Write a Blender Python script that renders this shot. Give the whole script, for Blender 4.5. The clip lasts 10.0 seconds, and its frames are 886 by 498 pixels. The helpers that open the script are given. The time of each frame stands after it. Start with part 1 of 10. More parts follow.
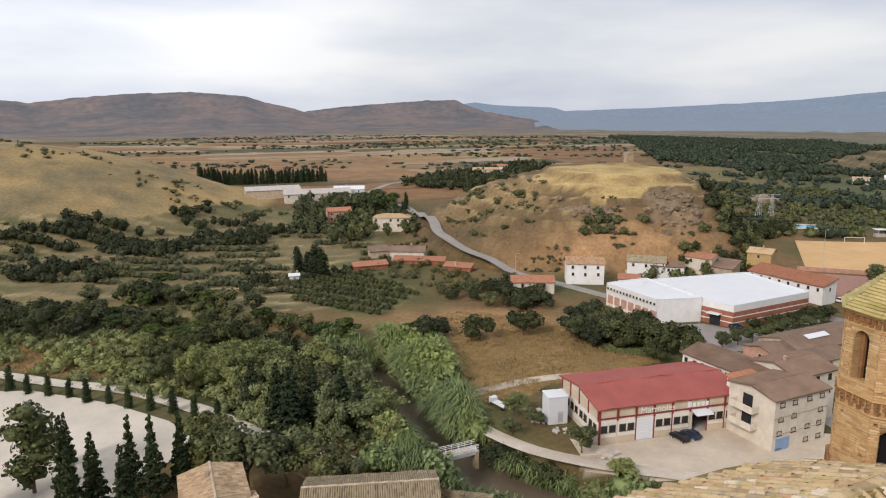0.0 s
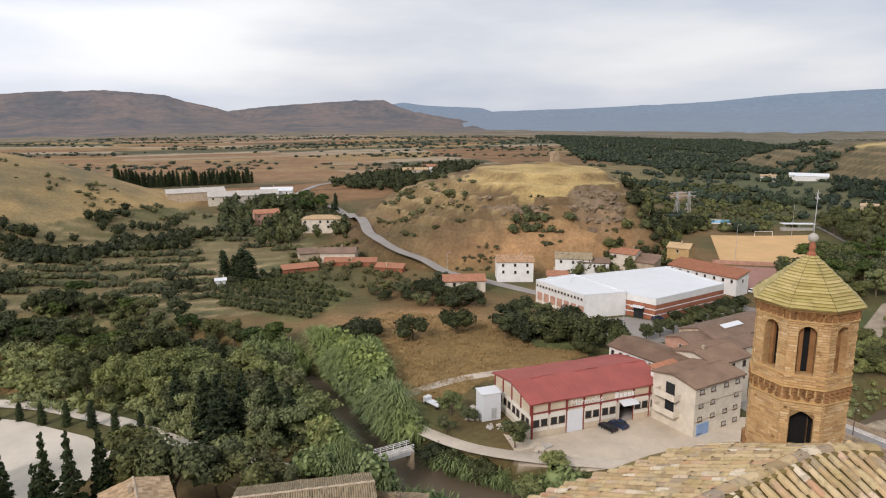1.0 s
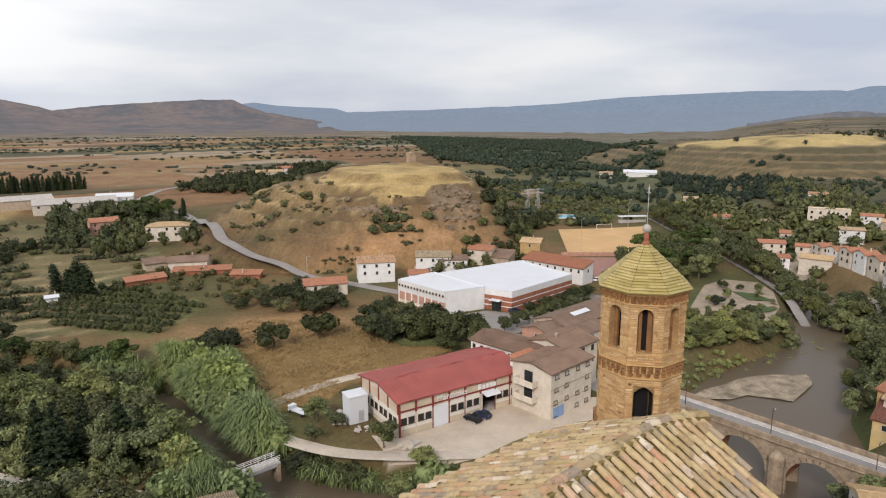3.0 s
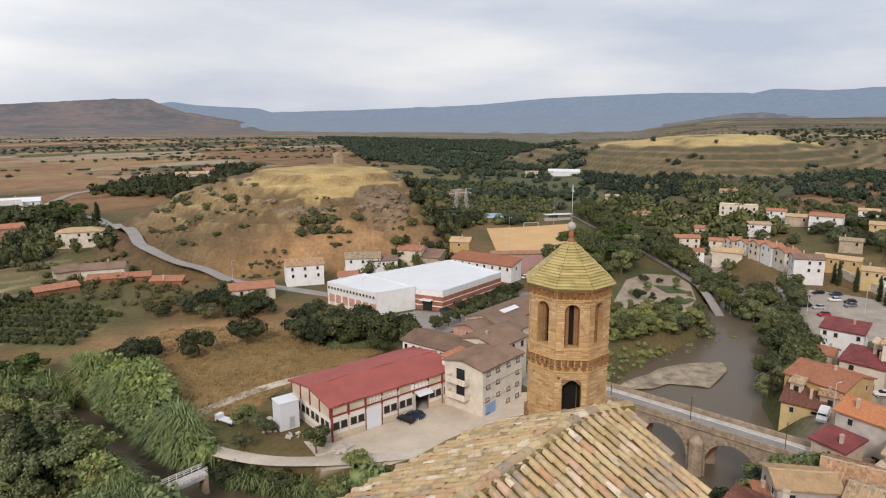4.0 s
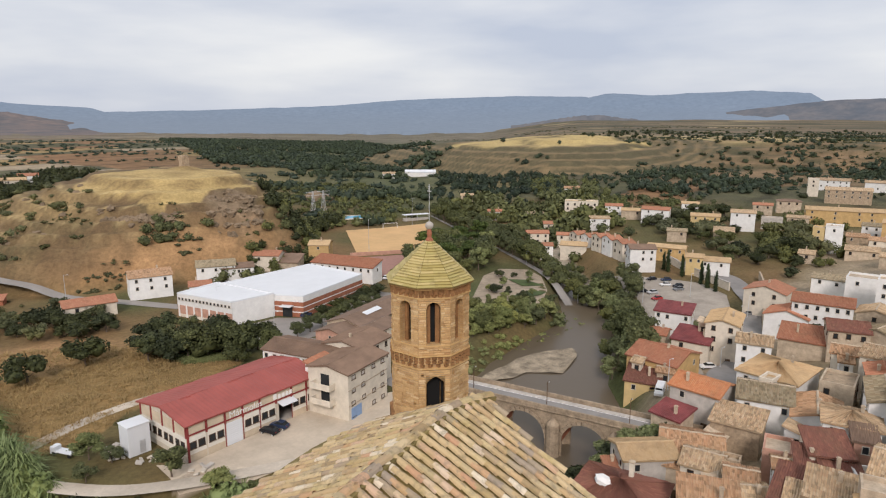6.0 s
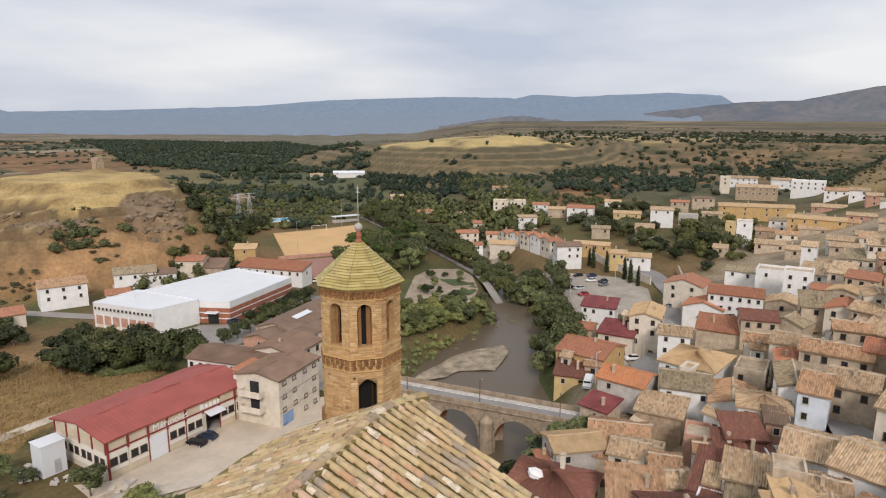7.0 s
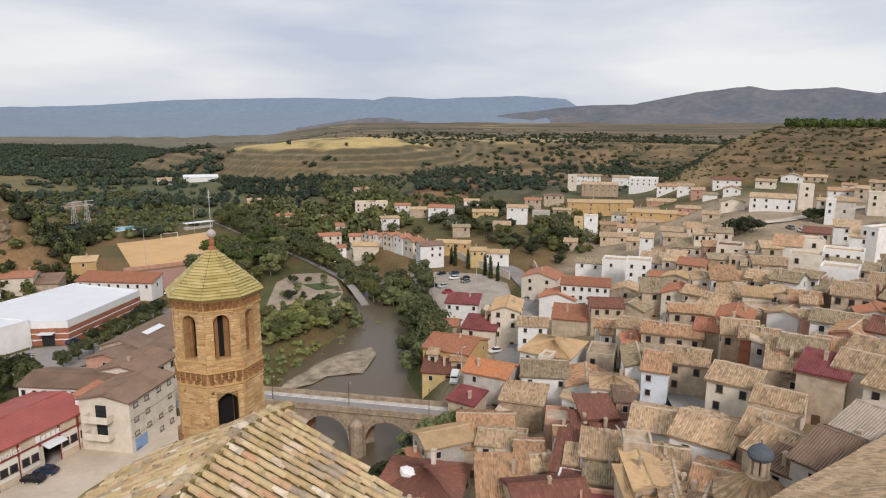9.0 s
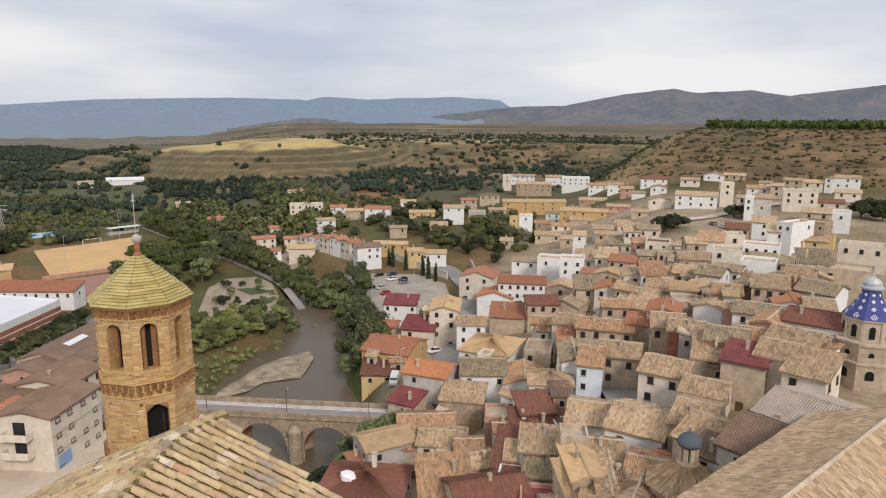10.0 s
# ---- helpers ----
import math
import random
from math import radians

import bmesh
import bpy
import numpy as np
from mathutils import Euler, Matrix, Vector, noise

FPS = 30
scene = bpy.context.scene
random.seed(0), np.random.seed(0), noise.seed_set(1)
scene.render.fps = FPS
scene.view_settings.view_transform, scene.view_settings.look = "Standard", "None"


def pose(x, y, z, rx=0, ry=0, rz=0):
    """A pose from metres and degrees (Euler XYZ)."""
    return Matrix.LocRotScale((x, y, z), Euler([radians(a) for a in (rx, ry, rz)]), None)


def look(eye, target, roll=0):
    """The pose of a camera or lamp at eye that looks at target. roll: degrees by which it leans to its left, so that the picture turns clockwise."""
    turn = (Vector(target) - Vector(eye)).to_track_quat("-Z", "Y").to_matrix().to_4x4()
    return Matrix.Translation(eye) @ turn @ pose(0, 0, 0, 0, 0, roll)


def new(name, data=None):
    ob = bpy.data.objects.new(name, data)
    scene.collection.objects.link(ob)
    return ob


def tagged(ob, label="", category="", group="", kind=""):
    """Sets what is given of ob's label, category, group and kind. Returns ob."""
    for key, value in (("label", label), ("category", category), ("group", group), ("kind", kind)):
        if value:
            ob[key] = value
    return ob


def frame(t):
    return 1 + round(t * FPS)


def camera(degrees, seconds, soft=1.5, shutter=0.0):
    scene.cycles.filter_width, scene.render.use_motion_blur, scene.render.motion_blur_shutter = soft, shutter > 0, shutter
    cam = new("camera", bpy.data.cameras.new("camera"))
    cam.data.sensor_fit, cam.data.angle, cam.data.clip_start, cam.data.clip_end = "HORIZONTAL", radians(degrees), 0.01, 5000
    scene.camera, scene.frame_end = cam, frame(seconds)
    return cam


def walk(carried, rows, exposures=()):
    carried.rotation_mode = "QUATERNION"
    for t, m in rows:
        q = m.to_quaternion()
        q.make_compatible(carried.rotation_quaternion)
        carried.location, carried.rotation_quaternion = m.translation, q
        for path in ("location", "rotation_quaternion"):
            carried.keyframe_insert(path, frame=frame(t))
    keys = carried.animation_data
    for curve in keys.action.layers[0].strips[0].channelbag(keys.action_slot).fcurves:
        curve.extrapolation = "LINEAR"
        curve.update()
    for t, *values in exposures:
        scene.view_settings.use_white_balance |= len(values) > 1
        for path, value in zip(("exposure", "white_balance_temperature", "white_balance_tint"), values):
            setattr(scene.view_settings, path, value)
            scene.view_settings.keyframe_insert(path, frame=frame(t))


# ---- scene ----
cam = camera(69.07, 10.0, soft=1.15)
PATH = [
    (0.0, pose(0.000, 0.000, 50, 78.75, 0.40, -0.08)),
    (0.5, pose(0.000, 0.000, 50, 78.74, 0.31, -3.18)),
    (1.0, pose(0.000, 0.000, 50, 78.73, 0.30, -6.28)),
    (1.5, pose(0.000, 0.000, 50, 78.72, 0.26, -9.41)),
    (2.0, pose(-0.008, 0.006, 50, 78.73, 0.18, -12.53)),
    (2.5, pose(-0.016, 0.012, 50, 78.74, 0.18, -15.68)),
    (4.0, pose(-0.016, 0.012, 50, 78.76, 0.12, -25.20)),
    (4.5, pose(-0.008, 0.006, 50, 78.77, 0.10, -28.36)),
    (5.0, pose(-0.008, 0.006, 50, 78.81, 0.05, -31.49)),
    (5.5, pose(-0.008, 0.006, 50, 78.84, -0.02, -34.64)),
    (7.0, pose(0.016, -0.012, 50, 78.93, -0.11, -44.05)),
    (7.5, pose(0.024, -0.018, 50, 78.99, -0.11, -47.16)),
    (8.0, pose(0.032, -0.024, 50, 79.06, -0.07, -50.26)),
    (8.5, pose(0.048, -0.036, 50, 79.07, -0.14, -53.31)),
    (9.0, pose(0.064, -0.048, 50, 79.09, -0.21, -56.33)),
    (9.5, pose(0.080, -0.060, 50, 79.14, -0.27, -59.36)),
    (10.0, pose(0.088, -0.066, 50, 79.18, -0.25, -61.98)),
]
walk(cam, PATH)

# ---- sky and sun ----
world = bpy.data.worlds.new("sky")
scene.world = world
world.use_nodes = True
wt = world.node_tree
wt.nodes.clear()
w_out = wt.nodes.new("ShaderNodeOutputWorld")
w_bg = wt.nodes.new("ShaderNodeBackground")
w_sky = wt.nodes.new("ShaderNodeTexSky")
w_sky.sky_type = "NISHITA"
w_sky.sun_disc = False
w_sky.sun_elevation = radians(48)
w_sky.sun_rotation = radians(250)
w_sky.dust_density = 3.0
w_co = wt.nodes.new("ShaderNodeTexCoord")
w_map = wt.nodes.new("ShaderNodeMapping")
w_map.inputs["Scale"].default_value = (1.0, 1.0, 4.5)
w_noise = wt.nodes.new("ShaderNodeTexNoise")
w_noise.inputs["Scale"].default_value = 1.9
w_noise.inputs["Detail"].default_value = 5.0
w_noise.inputs["Roughness"].default_value = 0.48
w_ramp = wt.nodes.new("ShaderNodeValToRGB")
w_ramp.color_ramp.elements[0].position = 0.34
w_ramp.color_ramp.elements[0].color = (5.65, 6.15, 7.35, 1)
w_ramp.color_ramp.elements[1].position = 0.64
w_ramp.color_ramp.elements[1].color = (9.2, 9.2, 9.3, 1)
w_mix = wt.nodes.new("ShaderNodeMixRGB")
w_mix.inputs[0].default_value = 0.9
w_bg.inputs["Strength"].default_value = 0.1
wt.links.new(w_co.outputs["Generated"], w_map.inputs["Vector"])
wt.links.new(w_map.outputs["Vector"], w_noise.inputs["Vector"])
wt.links.new(w_noise.outputs["Fac"], w_ramp.inputs["Fac"])
# the cloud glows where the hidden sun stands behind it
w_dot = wt.nodes.new("ShaderNodeVectorMath")
w_dot.operation = "DOT_PRODUCT"
w_dot.inputs[1].default_value = (-0.50, 0.78, 0.38)
wt.links.new(w_co.outputs["Generated"], w_dot.inputs[0])
w_glow = wt.nodes.new("ShaderNodeMapRange")
w_glow.interpolation_type = "SMOOTHSTEP"
w_glow.inputs["From Min"].default_value = 0.80
w_glow.inputs["From Max"].default_value = 1.0
w_glow.inputs["To Min"].default_value = 1.0
w_glow.inputs["To Max"].default_value = 1.28
wt.links.new(w_dot.outputs["Value"], w_glow.inputs["Value"])
w_mul = wt.nodes.new("ShaderNodeVectorMath")
w_mul.operation = "SCALE"
wt.links.new(w_ramp.outputs["Color"], w_mul.inputs[0])
wt.links.new(w_glow.outputs["Result"], w_mul.inputs["Scale"])
wt.links.new(w_sky.outputs["Color"], w_mix.inputs[1])
wt.links.new(w_mul.outputs[0], w_mix.inputs[2])
wt.links.new(w_mix.outputs["Color"], w_bg.inputs["Color"])
wt.links.new(w_bg.outputs["Background"], w_out.inputs["Surface"])

sun = new("sun", bpy.data.lights.new("sun", "SUN"))
sun.data.energy = 2.3
sun.data.angle = radians(14)
sun.data.color = (1.0, 0.895, 0.85)
sun.matrix_world = look((-60, -40, 90), (20, 60, 0))
scene.view_settings.exposure = 0.0


# ---- materials ----
def material(name, rough=0.85, metal=0.0):
    m = bpy.data.materials.new(name)
    m.use_nodes = True
    b = m.node_tree.nodes["Principled BSDF"]
    b.inputs["Roughness"].default_value = rough
    b.inputs["Metallic"].default_value = metal
    b.inputs["Specular IOR Level"].default_value = 0.25
    return m, m.node_tree, b


def rgba(c):
    return (c[0], c[1], c[2], 1.0)


def noise_node(nt, scale, detail=4.0, rough=0.6, vec=None):
    n = nt.nodes.new("ShaderNodeTexNoise")
    n.inputs["Scale"].default_value = scale
    n.inputs["Detail"].default_value = detail
    n.inputs["Roughness"].default_value = rough
    if vec is None:
        g = nt.nodes.new("ShaderNodeNewGeometry")
        vec = g.outputs["Position"]
    nt.links.new(vec, n.inputs["Vector"])
    return n


def mix_node(nt, a, b, fac, blend="MIX"):
    n = nt.nodes.new("ShaderNodeMixRGB")
    n.blend_type = blend
    for sock, v in ((n.inputs[0], fac), (n.inputs[1], a), (n.inputs[2], b)):
        if hasattr(v, "is_output"):
            nt.links.new(v, sock)
        elif isinstance(v, (int, float)):
            sock.default_value = v
        else:
            sock.default_value = rgba(v)
    return n.outputs[0]


def ramp_node(nt, fac, stops):
    n = nt.nodes.new("ShaderNodeValToRGB")
    e = n.color_ramp.elements
    while len(e) < len(stops):
        e.new(0.5)
    for k, (p, c) in enumerate(stops):
        e[k].position = p
        e[k].color = rgba(c) if not isinstance(c, (int, float)) else (c, c, c, 1)
    nt.links.new(fac, n.inputs["Fac"])
    return n.outputs["Color"]


def bump(nt, b, height, strength=0.3, dist=0.02):
    n = nt.nodes.new("ShaderNodeBump")
    n.inputs["Strength"].default_value = strength
    n.inputs["Distance"].default_value = dist
    nt.links.new(height, n.inputs["Height"])
    nt.links.new(n.outputs["Normal"], b.inputs["Normal"])


def plain(name, c, rough=0.8, vary=0.18, scale=0.7, fine=9.0, metal=0.0, by_object=0.0):
    """Weathered paint, plaster, stone: large stains and fine grain."""
    m, nt, b = material(name, rough, metal)
    big = noise_node(nt, scale, 5.0, 0.65)
    small = noise_node(nt, fine, 3.0, 0.6)
    lo = [v * (1 - vary) for v in c]
    hi = [min(0.95, v * (1 + vary * 0.7)) for v in c]
    col = mix_node(nt, lo, hi, ramp_node(nt, big.outputs["Fac"], [(0.35, 0.0), (0.65, 1.0)]))
    col = mix_node(nt, col, ramp_node(nt, small.outputs["Fac"], [(0.3, 0.6), (0.7, 1.0)]), min(1.0, vary * 1.6), "MULTIPLY")
    if by_object:
        info = nt.nodes.new("ShaderNodeObjectInfo")
        col = mix_node(nt, col, ramp_node(nt, info.outputs["Random"], [(0.0, 1 - by_object), (1.0, 1.0)]), 1.0, "MULTIPLY")
    nt.links.new(col, b.inputs["Base Color"])
    bump(nt, b, small.outputs["Fac"], 0.25, 0.02)
    return m


def tile_material(name, tones, pitch=0.27, length=0.55):
    """Old clay tiles: one tone a tile, by its cell along the eave and up the slope."""
    m, nt, b = material(name, 0.9)
    uv = nt.nodes.new("ShaderNodeUVMap")
    uv.uv_map = "UVMap"
    div = nt.nodes.new("ShaderNodeVectorMath")
    div.operation = "DIVIDE"
    div.inputs[1].default_value = (pitch, length, 1)
    flo = nt.nodes.new("ShaderNodeVectorMath")
    flo.operation = "FLOOR"
    nt.links.new(uv.outputs["UV"], div.inputs[0])
    nt.links.new(div.outputs[0], flo.inputs[0])
    info = nt.nodes.new("ShaderNodeObjectInfo")
    add = nt.nodes.new("ShaderNodeVectorMath")
    add.operation = "ADD"
    nt.links.new(flo.outputs[0], add.inputs[0])
    nt.links.new(info.outputs["Random"], add.inputs[1])
    wn = nt.nodes.new("ShaderNodeTexWhiteNoise")
    wn.noise_dimensions = "3D"
    nt.links.new(add.outputs[0], wn.inputs["Vector"])
    k = len(tones)
    sep_c = nt.nodes.new("ShaderNodeSeparateXYZ")
    nt.links.new(add.outputs[0], sep_c.inputs[0])
    col_n = nt.nodes.new("ShaderNodeTexWhiteNoise")
    col_n.noise_dimensions = "1D"
    nt.links.new(sep_c.outputs["X"], col_n.inputs["W"])
    mean = [sum(t[i] for t in tones) / k for i in range(3)]
    calm = [[0.7 * t[i] + 0.3 * mean[i] for i in range(3)] for t in tones]
    stops = [(i / (k - 1) * 0.98, [min(0.85, 1.1 * v) for v in calm[i]]) for i in range(k)]
    col = mix_node(nt, ramp_node(nt, col_n.outputs["Value"], stops), ramp_node(nt, wn.outputs["Value"], stops), 0.88)
    big = noise_node(nt, 0.45, 5.0, 0.7)
    col = mix_node(nt, col, (0.19, 0.14, 0.085), ramp_node(nt, big.outputs["Fac"], [(0.48, 0.0), (0.78, 0.5)]))
    fine = noise_node(nt, 14.0, 2.0, 0.5)
    col = mix_node(nt, col, ramp_node(nt, fine.outputs["Fac"], [(0.3, 0.65), (0.7, 1.0)]), 0.5, "MULTIPLY")
    info2 = ramp_node(nt, info.outputs["Random"], [(0.0, 0.78), (1.0, 1.0)])
    col = mix_node(nt, col, info2, 1.0, "MULTIPLY")
    nt.links.new(col, b.inputs["Base Color"])
    frac = nt.nodes.new("ShaderNodeVectorMath")
    frac.operation = "FRACTION"
    nt.links.new(div.outputs[0], frac.inputs[0])
    sep = nt.nodes.new("ShaderNodeSeparateXYZ")
    nt.links.new(frac.outputs[0], sep.inputs[0])
    bump(nt, b, sep.outputs["Y"], 0.5, 0.04)
    return m


def leaf_material(name, dark, light, warm=0.0):
    m, nt, b = material(name, 0.75)
    g = nt.nodes.new("ShaderNodeNewGeometry")
    info = nt.nodes.new("ShaderNodeObjectInfo")
    col = mix_node(nt, dark, light, g.outputs["Random Per Island"])
    big = noise_node(nt, 0.05, 3.0, 0.5)
    col = mix_node(nt, col, mix_node(nt, col, (1.14, 1.1, 0.86), 1.0, "MULTIPLY"), ramp_node(nt, big.outputs["Fac"], [(0.42, 0.0), (0.62, 1.0)]))
    col = mix_node(nt, col, ramp_node(nt, info.outputs["Random"], [(0.0, (0.62, 0.66, 0.6)), (0.5, (0.92, 0.94, 0.92)), (1.0, (1.12, 1.08, 0.88))]), 1.0, "MULTIPLY")
    nt.links.new(col, b.inputs["Base Color"])
    return m


MAT = {}
MAT["white"] = plain("white_limewash", (0.80, 0.79, 0.76), vary=0.08, by_object=0.12)
MAT["cream"] = plain("cream_plaster", (0.72, 0.645, 0.53), vary=0.12, by_object=0.15)
MAT["ochre"] = plain("ochre_plaster", (0.55, 0.37, 0.165), vary=0.14, by_object=0.1)
MAT["yellow"] = plain("yellow_plaster", (0.60, 0.45, 0.22), vary=0.1)
MAT["stone"] = plain("rubble_stone", (0.45, 0.345, 0.235), vary=0.3, scale=1.2, fine=5.0, by_object=0.2)
MAT["grey"] = plain("grey_cement", (0.54, 0.50, 0.45), vary=0.18, by_object=0.15)
MAT["pink"] = plain("faded_red_plaster", (0.52, 0.30, 0.22), vary=0.18)
MAT["mud"] = plain("adobe_plaster", (0.56, 0.455, 0.335), vary=0.22, scale=0.9, by_object=0.18)
MAT["brickred"] = plain("red_brick", (0.36, 0.14, 0.08), vary=0.22, scale=1.0)
MAT["paleblue"] = plain("pale_blue_limewash", (0.66, 0.71, 0.76), vary=0.1)
MAT["glass"] = plain("dark_window", (0.03, 0.033, 0.036), rough=0.25, vary=0.2)
MAT["frame"] = plain("window_frame", (0.55, 0.50, 0.42), vary=0.15)
MAT["darkframe"] = plain("dark_wood", (0.12, 0.075, 0.045), vary=0.25)
# near-black colour in place of the shade inside openings
MAT["dark"] = plain("inside_shade", (0.012, 0.012, 0.012), vary=0.2)
MAT["asphalt"] = plain("asphalt", (0.26, 0.245, 0.23), vary=0.15, scale=0.2, fine=3.0)
MAT["gravel"] = plain("pale_gravel", (0.55, 0.48, 0.39), vary=0.2, scale=0.12, fine=2.0)
MAT["sand"] = plain("pale_sand", (0.60, 0.54, 0.45), vary=0.1, scale=0.1, fine=2.0)
MAT["pitch"] = plain("orange_earth", (0.62, 0.40, 0.19), vary=0.1, scale=0.08, fine=1.0)
MAT["track"] = plain("faded_red_court", (0.36, 0.20, 0.16), vary=0.12)
MAT["redmetal"] = plain("red_sheet_roof", (0.36, 0.092, 0.075), rough=0.5, vary=0.12, scale=0.25)
MAT["whiteroof"] = plain("white_membrane", (0.70, 0.72, 0.74), rough=0.5, vary=0.05, scale=0.1)
MAT["redpaint"] = plain("dark_red_paint", (0.26, 0.05, 0.045), vary=0.12)
MAT["fibre"] = plain("brown_fibre_cement", (0.23, 0.155, 0.11), vary=0.2, scale=0.3)
MAT["metal"] = plain("galvanised_metal", (0.55, 0.56, 0.57), rough=0.45, vary=0.1, metal=0.3)
MAT["signwhite"] = plain("white_letters", (0.8, 0.78, 0.75), vary=0.05)
MAT["bark"] = plain("bark", (0.16, 0.12, 0.09), vary=0.3, fine=6.0)
MAT["tyre"] = plain("rubber", (0.02, 0.02, 0.02), vary=0.1)
MAT["blue"] = plain("blue_paint", (0.25, 0.36, 0.55), vary=0.1)
MAT["poolblue"] = plain("pool_water", (0.12, 0.42, 0.62), rough=0.1, vary=0.05)
MAT["rock"] = plain("grey_rock", (0.25, 0.185, 0.12), vary=0.35, scale=0.25, fine=1.5)
OLD = [(0.40, 0.275, 0.165), (0.52, 0.375, 0.23), (0.60, 0.45, 0.285), (0.48, 0.305, 0.18), (0.66, 0.52, 0.36), (0.27, 0.19, 0.115), (0.24, 0.185, 0.115), (0.56, 0.395, 0.235)]
MAT["oldtile"] = tile_material("old_clay_tiles", OLD)
MAT["oldtile_pale"] = tile_material("pale_clay_tiles", [[min(0.8, v * f) for v, f in zip(t, (1.08, 1.09, 1.1))] for t in OLD])
MAT["oldtile_grey"] = tile_material("lichen_grey_tiles", [(t[0] * 0.72, t[1] * 0.8, t[2] * 0.82) for t in OLD])
MAT["oldtile_rosy"] = tile_material("rosy_clay_tiles", [(t[0] * 0.98, t[1] * 0.84, t[2] * 0.78) for t in OLD])
MAT["redtile"] = tile_material("red_clay_tiles", [(0.40, 0.17, 0.10), (0.46, 0.22, 0.13), (0.36, 0.14, 0.085), (0.50, 0.26, 0.16)])
MAT["orangetile"] = tile_material("orange_clay_tiles", [(0.56, 0.24, 0.11), (0.60, 0.28, 0.14), (0.52, 0.20, 0.09), (0.58, 0.30, 0.16)])
MAT["darktile"] = tile_material("dark_red_tiles", [(0.20, 0.085, 0.065), (0.25, 0.11, 0.08), (0.18, 0.08, 0.06), (0.33, 0.15, 0.10)])
MAT["tantile"] = tile_material("tan_clay_tiles", [(0.54, 0.38, 0.21), (0.58, 0.42, 0.25), (0.50, 0.34, 0.18), (0.56, 0.40, 0.23)])
MAT["sheet"] = plain("dusty_grey_sheet", (0.40, 0.335, 0.275), vary=0.15, scale=0.4)
MAT["crimson"] = plain("crimson_sheet", (0.25, 0.075, 0.075), rough=0.6, vary=0.25, scale=0.5)
MAT["leaf"] = leaf_material("broad_leaves", (0.054, 0.063, 0.03), (0.136, 0.148, 0.07))
MAT["leaf_light"] = leaf_material("fresh_leaves", (0.122, 0.142, 0.062), (0.258, 0.278, 0.132))
MAT["leaf_grey"] = leaf_material("olive_leaves", (0.068, 0.075, 0.04), (0.145, 0.15, 0.085))
MAT["leaf_pine"] = leaf_material("pine_needles", (0.035, 0.058, 0.018), (0.085, 0.115, 0.035))
MAT["leaf_cypress"] = leaf_material("cypress_foliage", (0.018, 0.03, 0.014), (0.045, 0.062, 0.026))
MAT["reed"] = leaf_material("cane_leaves", (0.115, 0.155, 0.06), (0.25, 0.30, 0.14))
# greyer, bluer leaf tones put the distance haze into the colour
MAT["leaf_haze"] = leaf_material("haze_greyed_leaves", (0.025, 0.039, 0.03), (0.054, 0.074, 0.054))
MAT["leaf_dark"] = leaf_material("dark_leaves", (0.024, 0.030, 0.015), (0.06, 0.07, 0.032))
MAT["scrub"] = leaf_material("dry_scrub", (0.06, 0.065, 0.03), (0.13, 0.12, 0.06))


# ---- building helpers ----
def part(name, bm, mat, parent=None, label="", uv=False):
    me = bpy.data.meshes.new(name)
    if isinstance(bm, tuple):
        me.from_pydata(bm[0], [], bm[1])
    else:
        bm.to_mesh(me)
        bm.free()
    me.materials.append(mat)
    ob = new(name, me)
    if parent is not None:
        ob.parent = parent
    if label:
        ob["label"] = label
    return ob


def uv_layer(bm):
    return bm.loops.layers.uv.get("UVMap") or bm.loops.layers.uv.new("UVMap")


def add_box(bm, cx, cy, cz, sx, sy, sz, rot=0.0, bevel=0.0):
    """A box by its centre and size, turned about z by rot degrees."""
    m = pose(cx, cy, cz, 0, 0, rot) @ Matrix.Diagonal((sx, sy, sz, 1))
    made = bmesh.ops.create_cube(bm, size=1.0, matrix=m)
    if bevel:
        edges = list({e for v in made["verts"] for e in v.link_edges})
        bmesh.ops.bevel(bm, geom=edges, offset=bevel, segments=1, affect="EDGES")


def box(cx, cy, cz, sx, sy, sz, rot=0.0, bevel=0.0):
    bm = bmesh.new()
    add_box(bm, cx, cy, cz, sx, sy, sz, rot, bevel)
    return bm


def add_prism(bm, outline, z0, z1):
    """A flat outline raised from z0 to z1."""
    lo = [bm.verts.new((x, y, z0)) for x, y in outline]
    hi = [bm.verts.new((x, y, z1)) for x, y in outline]
    n = len(outline)
    bm.faces.new(lo[::-1])
    bm.faces.new(hi)
    for i in range(n):
        bm.faces.new((lo[i], lo[(i + 1) % n], hi[(i + 1) % n], hi[i]))


def add_turned(bm, profile, sides=24, turn=0.0, centre=(0, 0)):
    """A solid of revolution from (radius, height) pairs."""
    rings = []
    for r, z in profile:
        rings.append([bm.verts.new((centre[0] + r * math.cos(turn + k * math.tau / sides), centre[1] + r * math.sin(turn + k * math.tau / sides), z)) for k in range(sides)])
    for a, b in zip(rings, rings[1:]):
        for k in range(sides):
            bm.faces.new((a[k], a[(k + 1) % sides], b[(k + 1) % sides], b[k]))
    bm.faces.new(rings[0][::-1])
    bm.faces.new(rings[-1])


def smooth01(v):
    v = np.clip(v, 0.0, 1.0)
    return v * v * (3 - 2 * v)


# ---- the ground ----
RIVER = [(260, 262), (205, 190), (160, 133), (136, 107), (111, 97), (95, 89), (82, 73), (60, 64), (40, 68), (22, 77), (7, 87), (-1, 99), (-8, 113), (-16, 130), (-40, 150), (-90, 168), (-170, 180)]
RIVER_HALF = [6, 6, 6, 6.5, 9.5, 12, 12, 7, 4.5, 4, 3.2, 2.6, 2.4, 2.2, 2, 2, 2]


